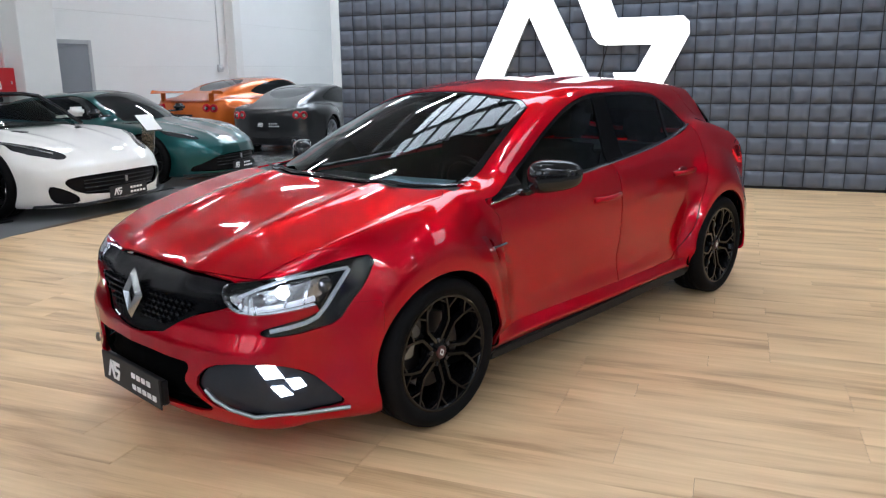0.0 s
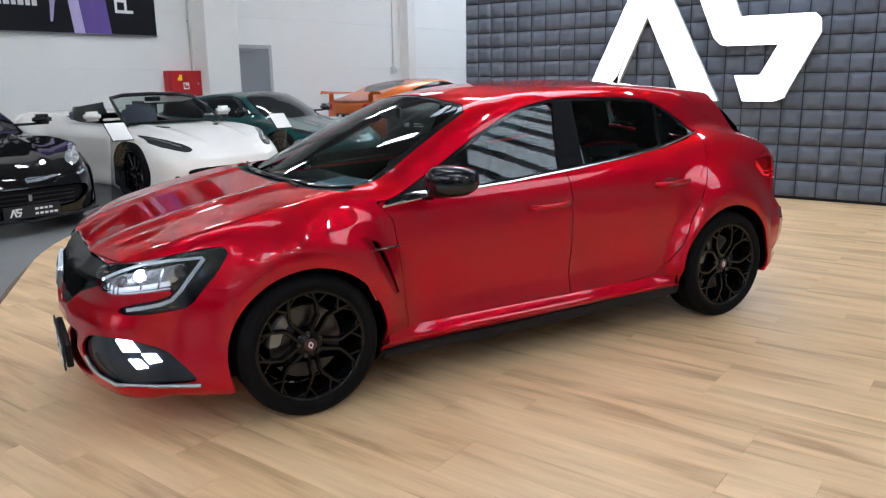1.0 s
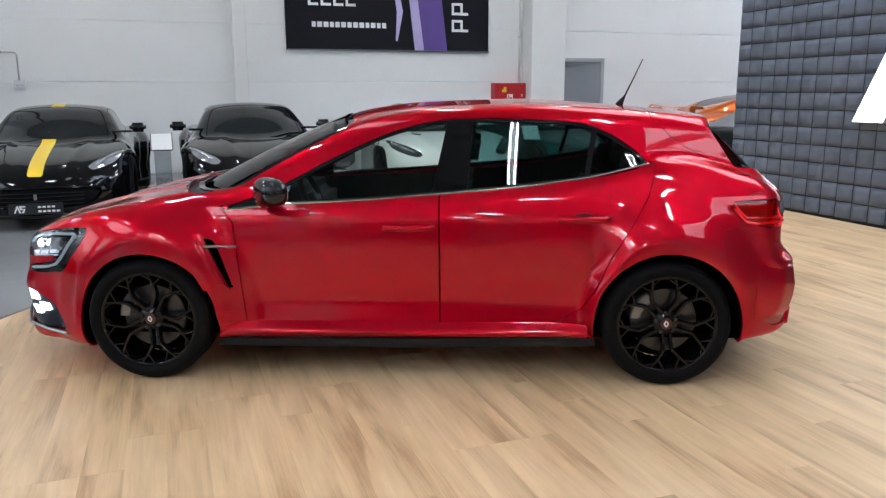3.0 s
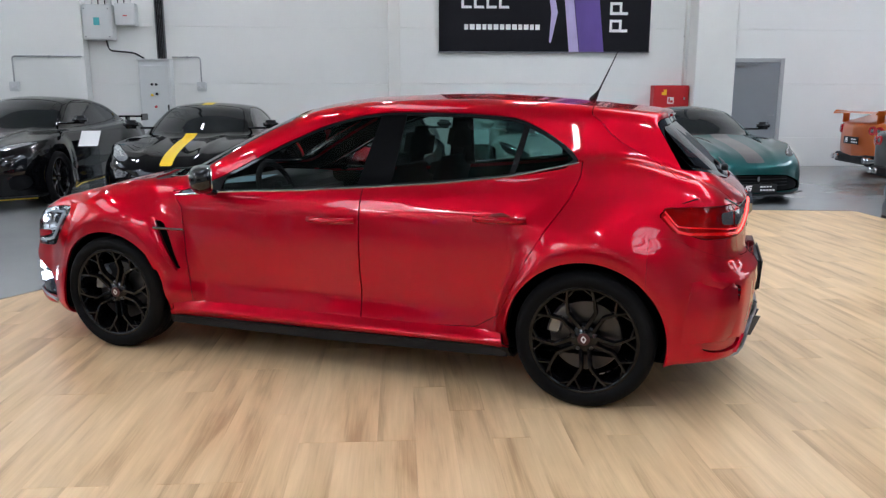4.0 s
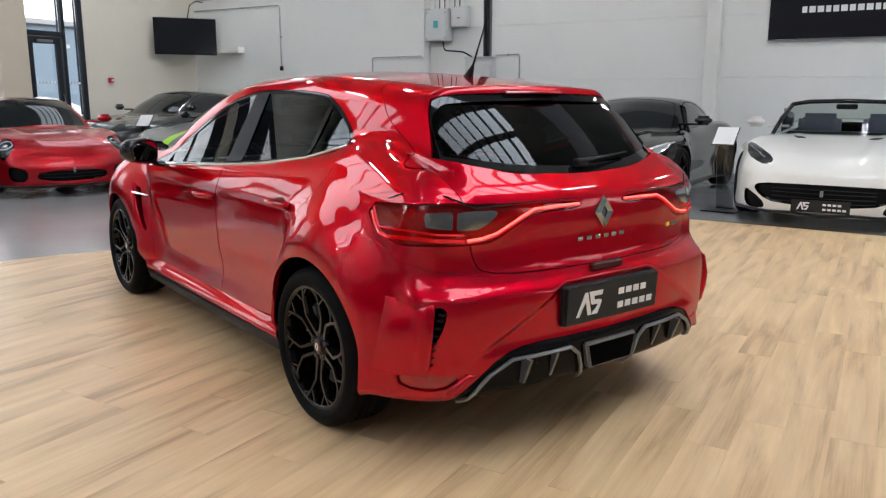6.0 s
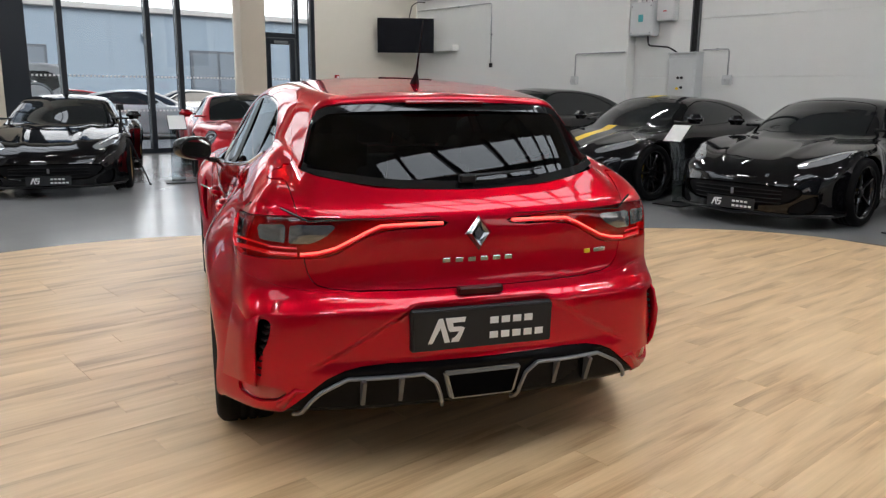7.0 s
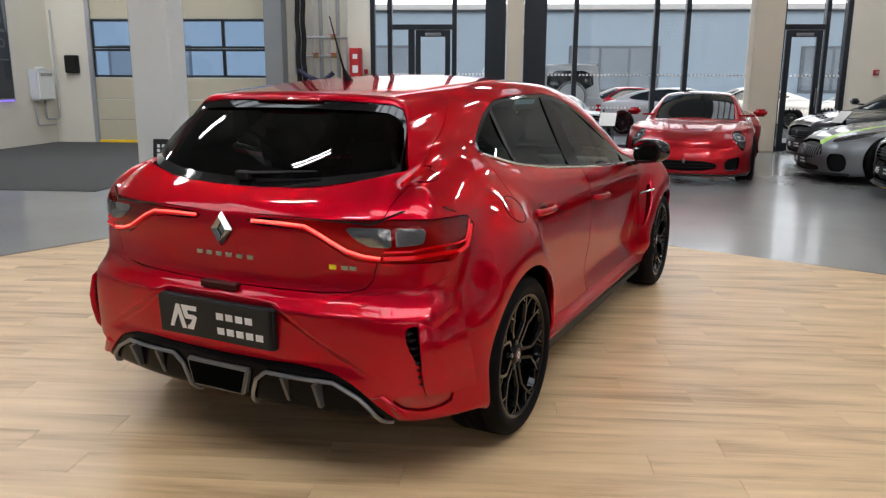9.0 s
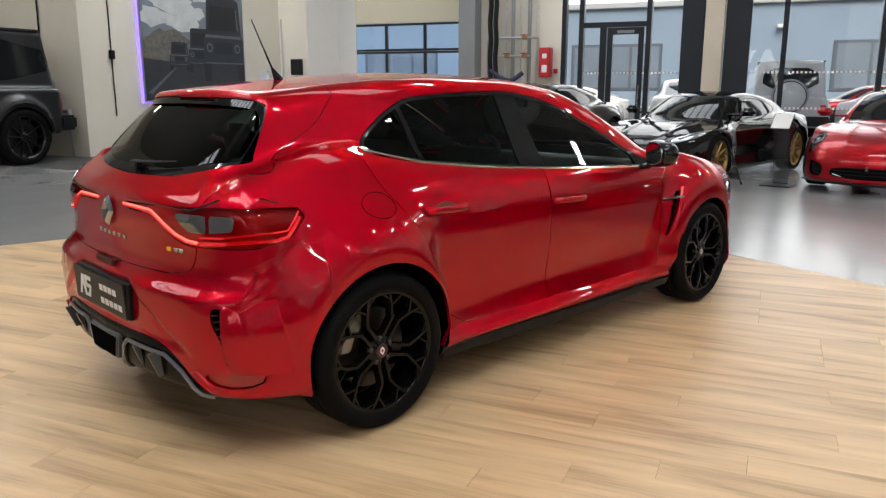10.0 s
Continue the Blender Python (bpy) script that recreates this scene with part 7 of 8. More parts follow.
def wall_box(name, lo, hi, material, label, category, bevel=0.008, group=""):
    """A box on a wall: an empty at its base with its body as a part."""
    c = Vector(((lo[0] + hi[0]) / 2, (lo[1] + hi[1]) / 2, lo[2]))
    e = empty(name, pose(*c), label, category, group)
    part("body", boxes((Vector(lo) - c, Vector(hi) - c), bevel=bevel, seg=2), material, e)
    return e, c


def tube(name, pts, r, material, label, category="pipe", group="", clips=None):
    c = Vector(pts[0])
    e = empty(name, pose(*c), label, category, group)
    part("tube", sweep([Vector(p) - c for p in pts], r, 8), material, e, smooth=True)
    for p in clips or ():
        part("clip", boxes((Vector(p) - c - Vector((0.02, 0.02, 0.02)), Vector(p) - c + Vector((0.02, 0.02, 0.02))), bevel=0.004), SATIN, e)
    return e


def rounded(pts, r=0.05, n=4):
    """A path of straight runs with bent corners."""
    P = [Vector(p) for p in pts]
    out = [P[0]]
    for a, b, c in zip(P, P[1:], P[2:]):
        u, v = (a - b).normalized() * r, (c - b).normalized() * r
        for k in range(n + 1):
            t = k / n
            out.append((b + u) * (1 - t) ** 2 + b * 2 * t * (1 - t) + (b + v) * t * t)
    return out + [P[-1]]


# dark banner with violet streaks
POST_Y = BACK + 0.01
banner = empty("wall_banner", pose(-2.98, POST_Y, 2.29), "black advertising banner with violet streaks and white print bars", "banner")
part("board", boxes(((-2.10, 0.0, 0.0), (2.10, 0.05, 2.35)), bevel=0.006), POSTER_BLACK, banner)
bx = lambda x: x + 2.98
part("streak", prism([(bx(-3.46), 0.004), (bx(-3.66), 0.004), (bx(-3.52), 1.1), (bx(-3.30), 2.34), (bx(-3.05), 2.34), (bx(-3.34), 1.1)], 0.052, 0.054), LILAC, banner, "pale lilac light streak")
part("streak", prism([(bx(-3.67), 0.004), (bx(-4.16), 0.004), (bx(-4.02), 1.2), (bx(-3.62), 2.34), (bx(-3.31), 2.34), (bx(-3.53), 1.1)], 0.052, 0.0535), PURPLE, banner, "purple streak")
part("streak", prism([(bx(-3.06), 0.18), (bx(-3.10), 0.18), (bx(-3.22), 0.75), (bx(-3.06), 1.5), (bx(-2.98), 1.5), (bx(-3.09), 0.75)], 0.052, 0.0535), LILAC, banner, "pale drip of light")
rng = random.Random(3)
x = -1.38
while x > -2.86:
    w = rng.choice((0.075, 0.085, 0.095))
    part("print_bar", prism([(bx(x), 0.42), (bx(x - w), 0.42), (bx(x - w), 0.52), (bx(x), 0.52)], 0.0525, 0.0535), WHITE_INK, banner)
    x -= w + 0.03
for k in range(4):
    x0 = -1.32 - 0.245 * k
    for z0, z1 in ((0.82, 0.87), (1.0, 1.05)):
        part("print_bar", prism([(bx(x0), z0), (bx(x0 - 0.20), z0), (bx(x0 - 0.20), z1), (bx(x0), z1)], 0.0525, 0.0535), WHITE_INK, banner)
    part("print_bar", prism([(bx(x0), 0.87), (bx(x0 - 0.05), 0.87), (bx(x0 - 0.05), 1.0), (bx(x0), 1.0)], 0.0525, 0.0535), WHITE_INK, banner)
for k in range(6):
    z0 = 0.38 + 0.33 * k
    for a, b, c, d in ((-4.26, -4.62, 0.0, 0.055), (-4.26, -4.31, 0.055, 0.24), (-4.45, -4.50, 0.055, 0.24), (-4.31, -4.45, 0.19, 0.24)):
        part("print_bar", prism([(bx(a), z0 + c), (bx(b), z0 + c), (bx(b), z0 + d), (bx(a), z0 + d)], 0.0525, 0.0535), WHITE_INK, banner)
part("rail", boxes(((-2.11, 0.0, -0.018), (2.11, 0.06, 0.004)), bevel=0.004), SATIN, banner)

# fire cabinet, pipe, grey door
e, c = wall_box("fire_cabinet", (-5.89, BACK, 1.15), (-5.17, -10.64, 1.64), FIRE_RED, "red wall-mounted fire hose cabinet with white pictogram", "fire cabinet")
part("door", boxes(((-0.34, 0.10, 0.02), (0.34, 0.118, 0.47)), bevel=0.006), FIRE_RED, e)
part("pictogram", boxes(((-0.05, 0.118, 0.13), (0.08, 0.121, 0.26)), bevel=0.001), WHITE_INK, e, "white fire hose pictogram")
part("pictogram_reel", boxes(((-0.03, 0.121, 0.15), (0.02, 0.1225, 0.20)), ((0.03, 0.121, 0.16), (0.06, 0.1225, 0.24))), FIRE_RED, e)
part("sticker", boxes(((0.10, 0.118, 0.30), (0.20, 0.121, 0.36)), ((0.10, 0.118, 0.36), (0.16, 0.121, 0.41))), YELLOW, e, "yellow warning sticker")
part("lock", boxes(((-0.28, 0.118, 0.21), (-0.24, 0.13, 0.26)), bevel=0.004), CHROME, e)
tube("fire_pipe", [(-5.80, -10.80, 1.64), (-5.80, -10.80, 7.0)], 0.022, COLUMN_WHITE, "thin white riser pipe above the fire cabinet", clips=[(-5.80, -10.81, 2.6), (-5.80, -10.81, 3.6)])
d = structure("door_1", boxes(((-7.82, BACK - 0.01, 0.0), (-6.86, BACK + 0.035, 2.10)), bevel=0.004), GREY_DOOR, "plain grey steel door, shut")
part("door_frame", boxes(((-7.90, BACK, 0), (-7.82, BACK + 0.05, 2.18)), ((-6.86, BACK, 0), (-6.78, BACK + 0.05, 2.18)), ((-7.82, BACK, 2.10), (-6.86, BACK + 0.05, 2.18)), bevel=0.004), mat("pale_door_frame", (0.42, 0.43, 0.44), rough=0.45, var=0.05), d)
part("closer", boxes(((-7.16, BACK + 0.035, 2.00), (-6.90, BACK + 0.085, 2.05)), ((-7.38, BACK + 0.05, 2.04), (-7.10, BACK + 0.065, 2.06)), bevel=0.004), SATIN, d)
part("handle", sweep(rounded([(-7.74, BACK + 0.03, 1.05), (-7.74, BACK + 0.08, 1.05), (-7.62, BACK + 0.08, 1.05)], 0.02), 0.01), SATIN, d)
part("hinge", boxes(((-6.87, BACK + 0.03, 0.28), (-6.84, BACK + 0.055, 0.40)), ((-6.87, BACK + 0.03, 1.72), (-6.84, BACK + 0.055, 1.84))), SATIN, d)


def socket(x, y, z):
    e, c = wall_box("wall_socket", (x - 0.09, y, z - 0.09), (x + 0.09, y + 0.07, z + 0.09), CABINET, "light grey industrial wall socket under a conduit", "socket", 0.012, "wall sockets")
    part("outlet", lathe([(0.0, 0.02), (0.022, 0.02), (0.03, 0.03), (0.036, 0.03), (0.036, 0.0)], 20), CABINET, e, m=pose(-0.04, 0.035, 0.08))
    part("outlet", lathe([(0.0, 0.02), (0.022, 0.02), (0.03, 0.03), (0.036, 0.03), (0.036, 0.0)], 20), CABINET, e, m=pose(0.04, 0.035, 0.08))
    return e


socket(-12.03, BACK, 1.63)
tube("conduit", [(-12.03, BACK + 0.03, 1.72), (-12.03, BACK + 0.03, 6.0)], 0.014, CABINET, "thin grey conduit rising from the socket", "conduit")

# switchgear
GREEN_DOOR = mat("turquoise_window", (0.10, 0.42, 0.45), rough=0.2, var=0.1)
e, c = wall_box("fuse_box", (5.30, BACK, 2.47), (5.84, -10.62, 3.12), CABINET, "light grey fuse box with a turquoise window", "fuse box", 0.012, "fuse boxes on the wall")
part("lid", boxes(((-0.255, 0.12, 0.02), (0.255, 0.135, 0.63)), bevel=0.005), CABINET, e)
part("window", boxes(((-0.05, 0.135, 0.27), (0.06, 0.139, 0.41))), GREEN_DOOR, e, "turquoise inspection window")
for x, z in ((-0.22, 0.06), (0.22, 0.06), (-0.22, 0.57), (0.22, 0.57)):
    part("screw", lathe([(0.0, 0.144), (0.012, 0.144), (0.014, 0.135)], 10), SATIN, e, m=pose(x, 0, z))
e, c = wall_box("fuse_box", (4.88, BACK, 2.74), (5.26, -10.68, 3.15), CABINET, "small light grey fuse box beside the larger one", "fuse box", 0.012, "fuse boxes on the wall")
part("lid", boxes(((-0.18, 0.09, 0.015), (0.18, 0.10, 0.395)), bevel=0.005), CABINET, e)
part("label_bar", boxes(((-0.04, 0.10, 0.17), (0.04, 0.102, 0.19))), FIRE_RED, e)
for k in range(7):
    x = 4.98 + 0.12 * k
    tube("cable", rounded([(x, -10.79 + 0.01 * (k % 2), 3.12), (x, -10.79, 3.32 + 0.03 * k), (x + 0.02, -10.80, 5.5)], 0.05), 0.011, BLACK_TRIM if k % 3 else CABINET, "cable rising from the fuse boxes", "cable", "cables above the fuse boxes")
e = empty("cable_ladder", pose(4.47, BACK, 2.10), "dark cable ladder full of cables running up the wall", "cable ladder")
for x in (-0.08, 0.065):
    part("side_rail", boxes(((x, 0.0, 0), (x + 0.015, 0.07, 4.8))), STEELWORK, e)
for k in range(20):
    part("rung", boxes(((-0.065, 0.02, 0.1 + 0.24 * k), (0.065, 0.035, 0.125 + 0.24 * k))), STEELWORK, e)
for k in range(4):
    part("cable", sweep([(-0.045 + 0.03 * k, 0.05, 0), (-0.05 + 0.031 * k, 0.05, 2.4), (-0.045 + 0.03 * k, 0.05, 4.8)], 0.013, 6), BLACK_TRIM, e)
e, c = wall_box("switch_cabinet", (4.28, BACK, 0.35), (4.87, -10.60, 2.10), CABINET, "tall light grey switch cabinet with knobs", "switch cabinet", 0.010)
part("door", boxes(((-0.275, 0.13, 0.03), (0.275, 0.15, 1.66)), bevel=0.006), CABINET, e)
part("rain_hood", boxes(((-0.31, -0.12, 1.75), (0.31, 0.16, 1.78)), bevel=0.006), CABINET, e)
for x, z, m_ in ((-0.03, 1.30, BLACK_TRIM), (0.05, 1.30, BLACK_TRIM), (-0.03, 1.12, BLACK_TRIM), (0.06, 1.10, YELLOW), (0.0, 0.88, FIRE_RED)):
    part("knob", lathe([(0.0, 0.19), (0.018, 0.19), (0.02, 0.17), (0.026, 0.165), (0.026, 0.15)], 14), m_, e, m=pose(x, 0, z))
part("lock", boxes(((-0.25, 0.15, 0.80), (-0.22, 0.165, 0.92)), bevel=0.004), BLACK_TRIM, e)
part("foot", boxes(((-0.27, -0.10, -0.35), (-0.22, 0.10, 0.005)), ((0.22, -0.10, -0.35), (0.27, 0.10, 0.005))), CABINET, e)
tube("cable", rounded([(5.45, -10.70, 2.47), (5.40, -10.66, 2.28), (4.95, -10.68, 2.24), (4.78, -10.72, 2.14)], 0.07), 0.016, BLACK_TRIM, "black cable looped from the fuse box", "cable")
tube("conduit", rounded([(4.28, BACK + 0.03, 2.17), (3.75, BACK + 0.03, 2.17), (3.75, BACK + 0.03, 1.70)], 0.06), 0.014, PIPE, "grey conduit to a wall socket", "conduit", "conduits to the sockets", [(4.0, BACK + 0.02, 2.17)])
socket(3.75, BACK, 1.61)
tube("conduit", rounded([(5.9, JUT + 0.03, 2.17), (7.18, JUT + 0.03, 2.17), (7.18, JUT + 0.03, 1.70)], 0.06), 0.014, PIPE, "grey conduit to a wall socket", "conduit", "conduits to the sockets", [(6.5, JUT + 0.02, 2.17)])
socket(7.18, JUT, 1.61)

# corner with the screen
tv = empty("television", look((12.02, -9.72, 2.73), (8.0, -6.7, 2.63)), "black flat television on a corner bracket, switched off", "television")
part("screen", boxes(((-0.69, -0.40, -0.006), (0.69, 0.40, 0.0)), bevel=0.002), SCREEN, tv)
part("bezel", boxes(((-0.715, -0.425, 0.001), (0.715, 0.425, 0.05)), bevel=0.008), BLACK_TRIM, tv)
part("bezel_edge", boxes(((-0.715, -0.425, -0.012), (-0.692, 0.425, 0.0)), ((0.692, -0.425, -0.012), (0.715, 0.425, 0.0)), ((-0.692, 0.402, -0.012), (0.692, 0.425, 0.0)), ((-0.692, -0.425, -0.012), (0.692, -0.402, 0.0)), bevel=0.003), BLACK_GLOSS, tv)
part("back_box", boxes(((-0.4, -0.25, 0.05), (0.4, 0.2, 0.11)), bevel=0.02), BLACK_TRIM, tv)
part("bracket", boxes(((-0.04, -0.04, 0.11), (0.04, 0.04, 0.75)), ((-0.2, -0.15, 0.10), (0.2, 0.15, 0.13)), bevel=0.005), STEELWORK, tv)
tube("cable", rounded([(12.2, -9.95, 3.1), (12.25, -10.1, 3.5), (12.3, -10.35, 3.62), (12.3, -10.58, 3.62)], 0.08), 0.012, BLACK_TRIM, "black cable behind the television", "cable")
e, c = wall_box("wall_ledge", (11.0, JUT, 2.36), (12.0, JUT + 0.22, 2.50), WALL_WHITE, "white plastered ledge under the conduit", "ledge", 0.01)
tube("conduit", rounded([(12.6, JUT + 0.03, 3.42), (9.81, JUT + 0.03, 3.42), (9.81, JUT + 0.03, 2.0)], 0.06), 0.014, PIPE, "grey conduit dropping down the white wall", "conduit", "conduits to the sockets", [(11, JUT + 0.02, 3.42), (9.81, JUT + 0.02, 2.7)])
e, c = wall_box("junction_box", (9.77, JUT, 1.93), (9.85, JUT + 0.05, 2.03), BLACK_TRIM, "small dark switch at the end of a conduit", "switch", 0.006)
for k, z in enumerate((3.72, 3.80)):
    tube("service_pipe", rounded([(12.66, -7.6, z + 0.1), (12.62, -9.6, z), (12.3, -10.55, z - 0.05), (11.2, -10.57, z - 0.05)], 0.15), 0.02, PIPE, "grey pipe run above the television", "pipe", "pipes above the television")
e, c = wall_box("fire_alarm", (12.62, -8.10, 1.62), (12.70, -8.00, 1.73), FIRE_RED, "small red manual fire alarm on the cream wall", "fire alarm", 0.008)
part("button", lathe([(0.0, 0.0), (0.025, 0.0), (0.025, 0.012), (0.0, 0.012)], 16), WHITE_INK, e, m=pose(-0.045, 0, 0.055, 0, 0, 90))
e, c = wall_box("fire_alarm", (12.60, 2.78, 1.60), (12.68, 2.86, 1.70), FIRE_RED, "small red manual fire alarm beside the extinguisher cabinet", "fire alarm", 0.008)

# pipework by the gate
e, c = wall_box("extinguisher_cabinet", (12.46, 2.90, 1.52), (12.68, 3.15, 2.15), FIRE_RED, "tall red extinguisher cabinet on the pipe wall", "fire cabinet")
part("door", boxes(((-0.125, -0.11, 0.02), (-0.108, 0.11, 0.61)), bevel=0.004), FIRE_RED, e)
part("pictogram", boxes(((-0.129, -0.05, 0.40), (-0.125, 0.05, 0.50))), WHITE_INK, e)
part("window", boxes(((-0.129, -0.06, 0.10), (-0.125, 0.06, 0.26))), WHITE_INK, e, "white instruction panel")
for k, (y, r) in enumerate(((3.24, 0.03), (3.42, 0.045), (3.62, 0.03), (3.80, 0.045), (3.97, 0.028))):
    tube("riser_pipe", [(12.60, y, 0.0 if k % 2 else 1.2), (12.60, y, 7.0)], r, PIPE if k % 2 else COLUMN_WHITE, "grey vertical riser pipe", "pipe", "pipes by the gate", [(12.64, y, 1.6), (12.64, y, 3.0)])
for z, y0 in ((2.37, 3.2), (1.98, 3.35), (1.30, 3.2)):
    tube("branch_pipe", rounded([(12.55, y0, z), (12.52, 4.35, z), (12.52, 4.35, z - 0.4)], 0.08), 0.026, PIPE, "horizontal branch pipe with a bend", "pipe", "pipes by the gate")
for z, y in ((2.37, 3.5), (1.98, 3.9), (1.98, 3.5)):
    e = empty("valve", pose(12.52, y, z), "brass valve with a red handle on the pipework", "valve", "valves on the pipework")
    part("body", boxes(((-0.05, -0.06, -0.04), (0.04, 0.06, 0.04)), bevel=0.014), GOLD, e)
    part("handle", boxes(((-0.07, -0.08, 0.045), (-0.05, 0.08, 0.065)), ((-0.065, -0.01, 0.02), (-0.05, 0.01, 0.05)), bevel=0.004), FIRE_RED, e)
for k in range(2):
    pts = [(12.48 - 0.02 * k, 4.16 + 0.12 * k + 0.012 * math.sin(i * 1.3), 0.2 + 0.16 * i) for i in range(43)]
    tube("ribbed_hose", pts, 0.055, BLACK_TRIM, "thick black ribbed hose hanging beside the column", "hose", "hoses beside the column")
tube("coiled_rope", rounded([(12.42, 3.5, 1.62), (12.36, 3.75, 1.42), (12.40, 4.05, 1.52), (12.46, 4.3, 1.7)], 0.12), 0.05, mat("dark_blue_rubber", (0.02, 0.022, 0.06), rough=0.6, var=0.2), "dark blue hose draped over the pipes", "hose")

# heater, box and poster on the side wall
e, c = wall_box("wall_heater", (12.14, 10.12, 0.98), (12.76, SIDE, 1.66), CABINET, "white wall-hung gas heater with a pipe below", "heater", 0.03)
part("front_cover", boxes(((-0.29, -0.13, 0.03), (0.29, -0.112, 0.62)), bevel=0.008), WALL_WHITE, e)
part("vent", boxes(*[((-0.22, -0.135, 0.54 + 0.02 * k), (0.22, -0.13, 0.547 + 0.02 * k)) for k in range(4)]), BLACK_TRIM, e)
part("cap", boxes(((-0.1, -0.05, 0.68), (0.1, 0.07, 0.74)), bevel=0.02), CABINET, e)
tube("heater_pipe", rounded([(12.25, 10.28, 0.98), (12.25, 10.28, 0.42), (12.95, 10.28, 0.42)], 0.07), 0.022, PIPE, "grey gas pipe bending below the heater")
tube("heater_pipe", rounded([(12.60, 10.28, 0.98), (12.60, 10.28, 0.55), (12.98, 10.2, 0.55), (12.98, 10.2, 3.0)], 0.07), 0.022, PIPE, "grey gas pipe bending below the heater")
e, c = wall_box("control_box", (12.96, 9.65, 1.60), (13.09, 9.95, 2.0), BLACK_TRIM, "dark control box beside the gate", "control box", 0.012)
part("lid", boxes(((-0.075, -0.13, 0.03), (-0.06, 0.13, 0.37)), bevel=0.005), BLACK_GLOSS, e)

tube("cable", rounded([(7.42, SIDE - 0.02, 0.75), (7.42, SIDE - 0.02, 5.5)], 0.05), 0.012, BLACK_TRIM, "thin dark cable down the side wall", "cable")
e, c = wall_box("junction_box", (7.36, SIDE - 0.06, 1.85), (7.48, SIDE - 0.005, 2.02), BLACK_TRIM, "small dark box on the side wall cable", "junction box", 0.008)
e, c = wall_box("wall_socket", (6.62, 10.72, 0.76), (6.70, 10.98, 0.90), CABINET, "grey double socket low on the end of the side wall", "socket", 0.012)
part("flap", boxes(((-0.053, -0.12, 0.07), (-0.038, 0.12, 0.125)), bevel=0.004), SATIN, e)
tube("conduit", [(6.675, 10.76, 0.76), (6.675, 10.76, 0.0)], 0.014, PIPE, "grey conduit from the socket to the floor", "conduit")
tube("cable", [(6.68, 11.35, 5.5), (6.68, 11.32, 3.4), (6.68, 11.38, 1.3)], 0.016, BLACK_TRIM, "dark cable hanging down the end of the side wall", "cable")

poster = empty("edge_lit_poster", pose(9.83, SIDE, 1.04), "large edge-lit poster of dark off-road vehicles on a road", "poster")
part("board", boxes(((-1.64, -0.07, 0.0), (1.64, -0.02, 2.4)), bevel=0.004), mat("poster_sky_print", (0.17, 0.20, 0.235), rough=0.5, var=0.35, scale=1.2), poster)
part("frame", boxes(((-1.665, -0.08, -0.025), (-1.64, 0.0, 2.425)), ((1.64, -0.08, -0.025), (1.665, 0.0, 2.425)), ((-1.64, -0.08, -0.025), (1.64, 0.0, 0.0)), ((-1.64, -0.08, 2.4), (1.64, 0.0, 2.425))), SATIN, poster)
part("light_edge", boxes(((-1.705, -0.05, -0.06), (-1.668, -0.005, 2.46)), ((1.668, -0.05, -0.06), (1.69, -0.005, 2.46)), ((-1.668, -0.045, -0.052), (1.668, -0.005, -0.03)), ((-1.668, -0.05, 2.43), (1.668, -0.005, 2.46))), EDGE_LIGHT, poster, "violet light strip round the frame")
CLOUD = mat("poster_cloud_print", (0.50, 0.52, 0.53), rough=0.5, var=0.45, scale=2.6)
TREE = mat("poster_tree_print", (0.13, 0.12, 0.105), rough=0.5, var=0.95, scale=11)
NAVY = mat("poster_navy_print", (0.020, 0.024, 0.034), rough=0.45, var=0.5, scale=4)
NIGHT = mat("poster_dark_print", (0.009, 0.011, 0.016), rough=0.45, var=0.4, scale=6)
PALE_PRINT = mat("poster_pale_print", (0.11, 0.12, 0.135), rough=0.5, var=0.4, scale=10)
rng = random.Random(11)
for k, (cx, cz, w, h) in enumerate(((-0.75, 2.02, 0.62, 0.22), (-1.25, 1.70, 0.50, 0.20), (-0.35, 1.62, 0.55, 0.18), (0.20, 2.22, 0.40, 0.12), (-0.05, 1.86, 0.34, 0.14))):
    ring = [(cx + w * math.cos(a) * (1 + 0.22 * rng.uniform(-1, 1)), cz + h * math.sin(a) * (1 + 0.30 * rng.uniform(-1, 1))) for a in np.linspace(0, 2 * math.pi, 19)[:-1]]
    part("cloud_print", prism([(min(1.62, max(-1.62, x)), min(2.38, z)) for x, z in ring], -0.0709 - 0.0006 * k, -0.0705 - 0.0006 * k), CLOUD, poster, "pale printed cloud")
top_line = [(-1.63 + 0.17 * k, 1.18 + 0.30 * math.exp(-((k - 4) / 3.2) ** 2) + rng.uniform(-0.07, 0.09)) for k in range(13)]
part("trees_print", prism([(-1.63, 0.78)] + [(0.41, 0.78)] + top_line[::-1], -0.0752, -0.0738), TREE, poster, "brown printed trees")
part("road_print", prism([(-1.63, 0.01), (1.63, 0.01), (1.63, 0.62), (0.0, 0.74), (-1.63, 0.86)], -0.0768, -0.0755), mat("poster_road_print", (0.028, 0.031, 0.036), rough=0.45, var=0.5, scale=5), poster)
part("line_print", prism([(-1.56, 0.16), (-1.46, 0.13), (-0.60, 0.74), (-0.63, 0.75)], -0.0778, -0.0770), PALE_PRINT, poster, "pale road line")


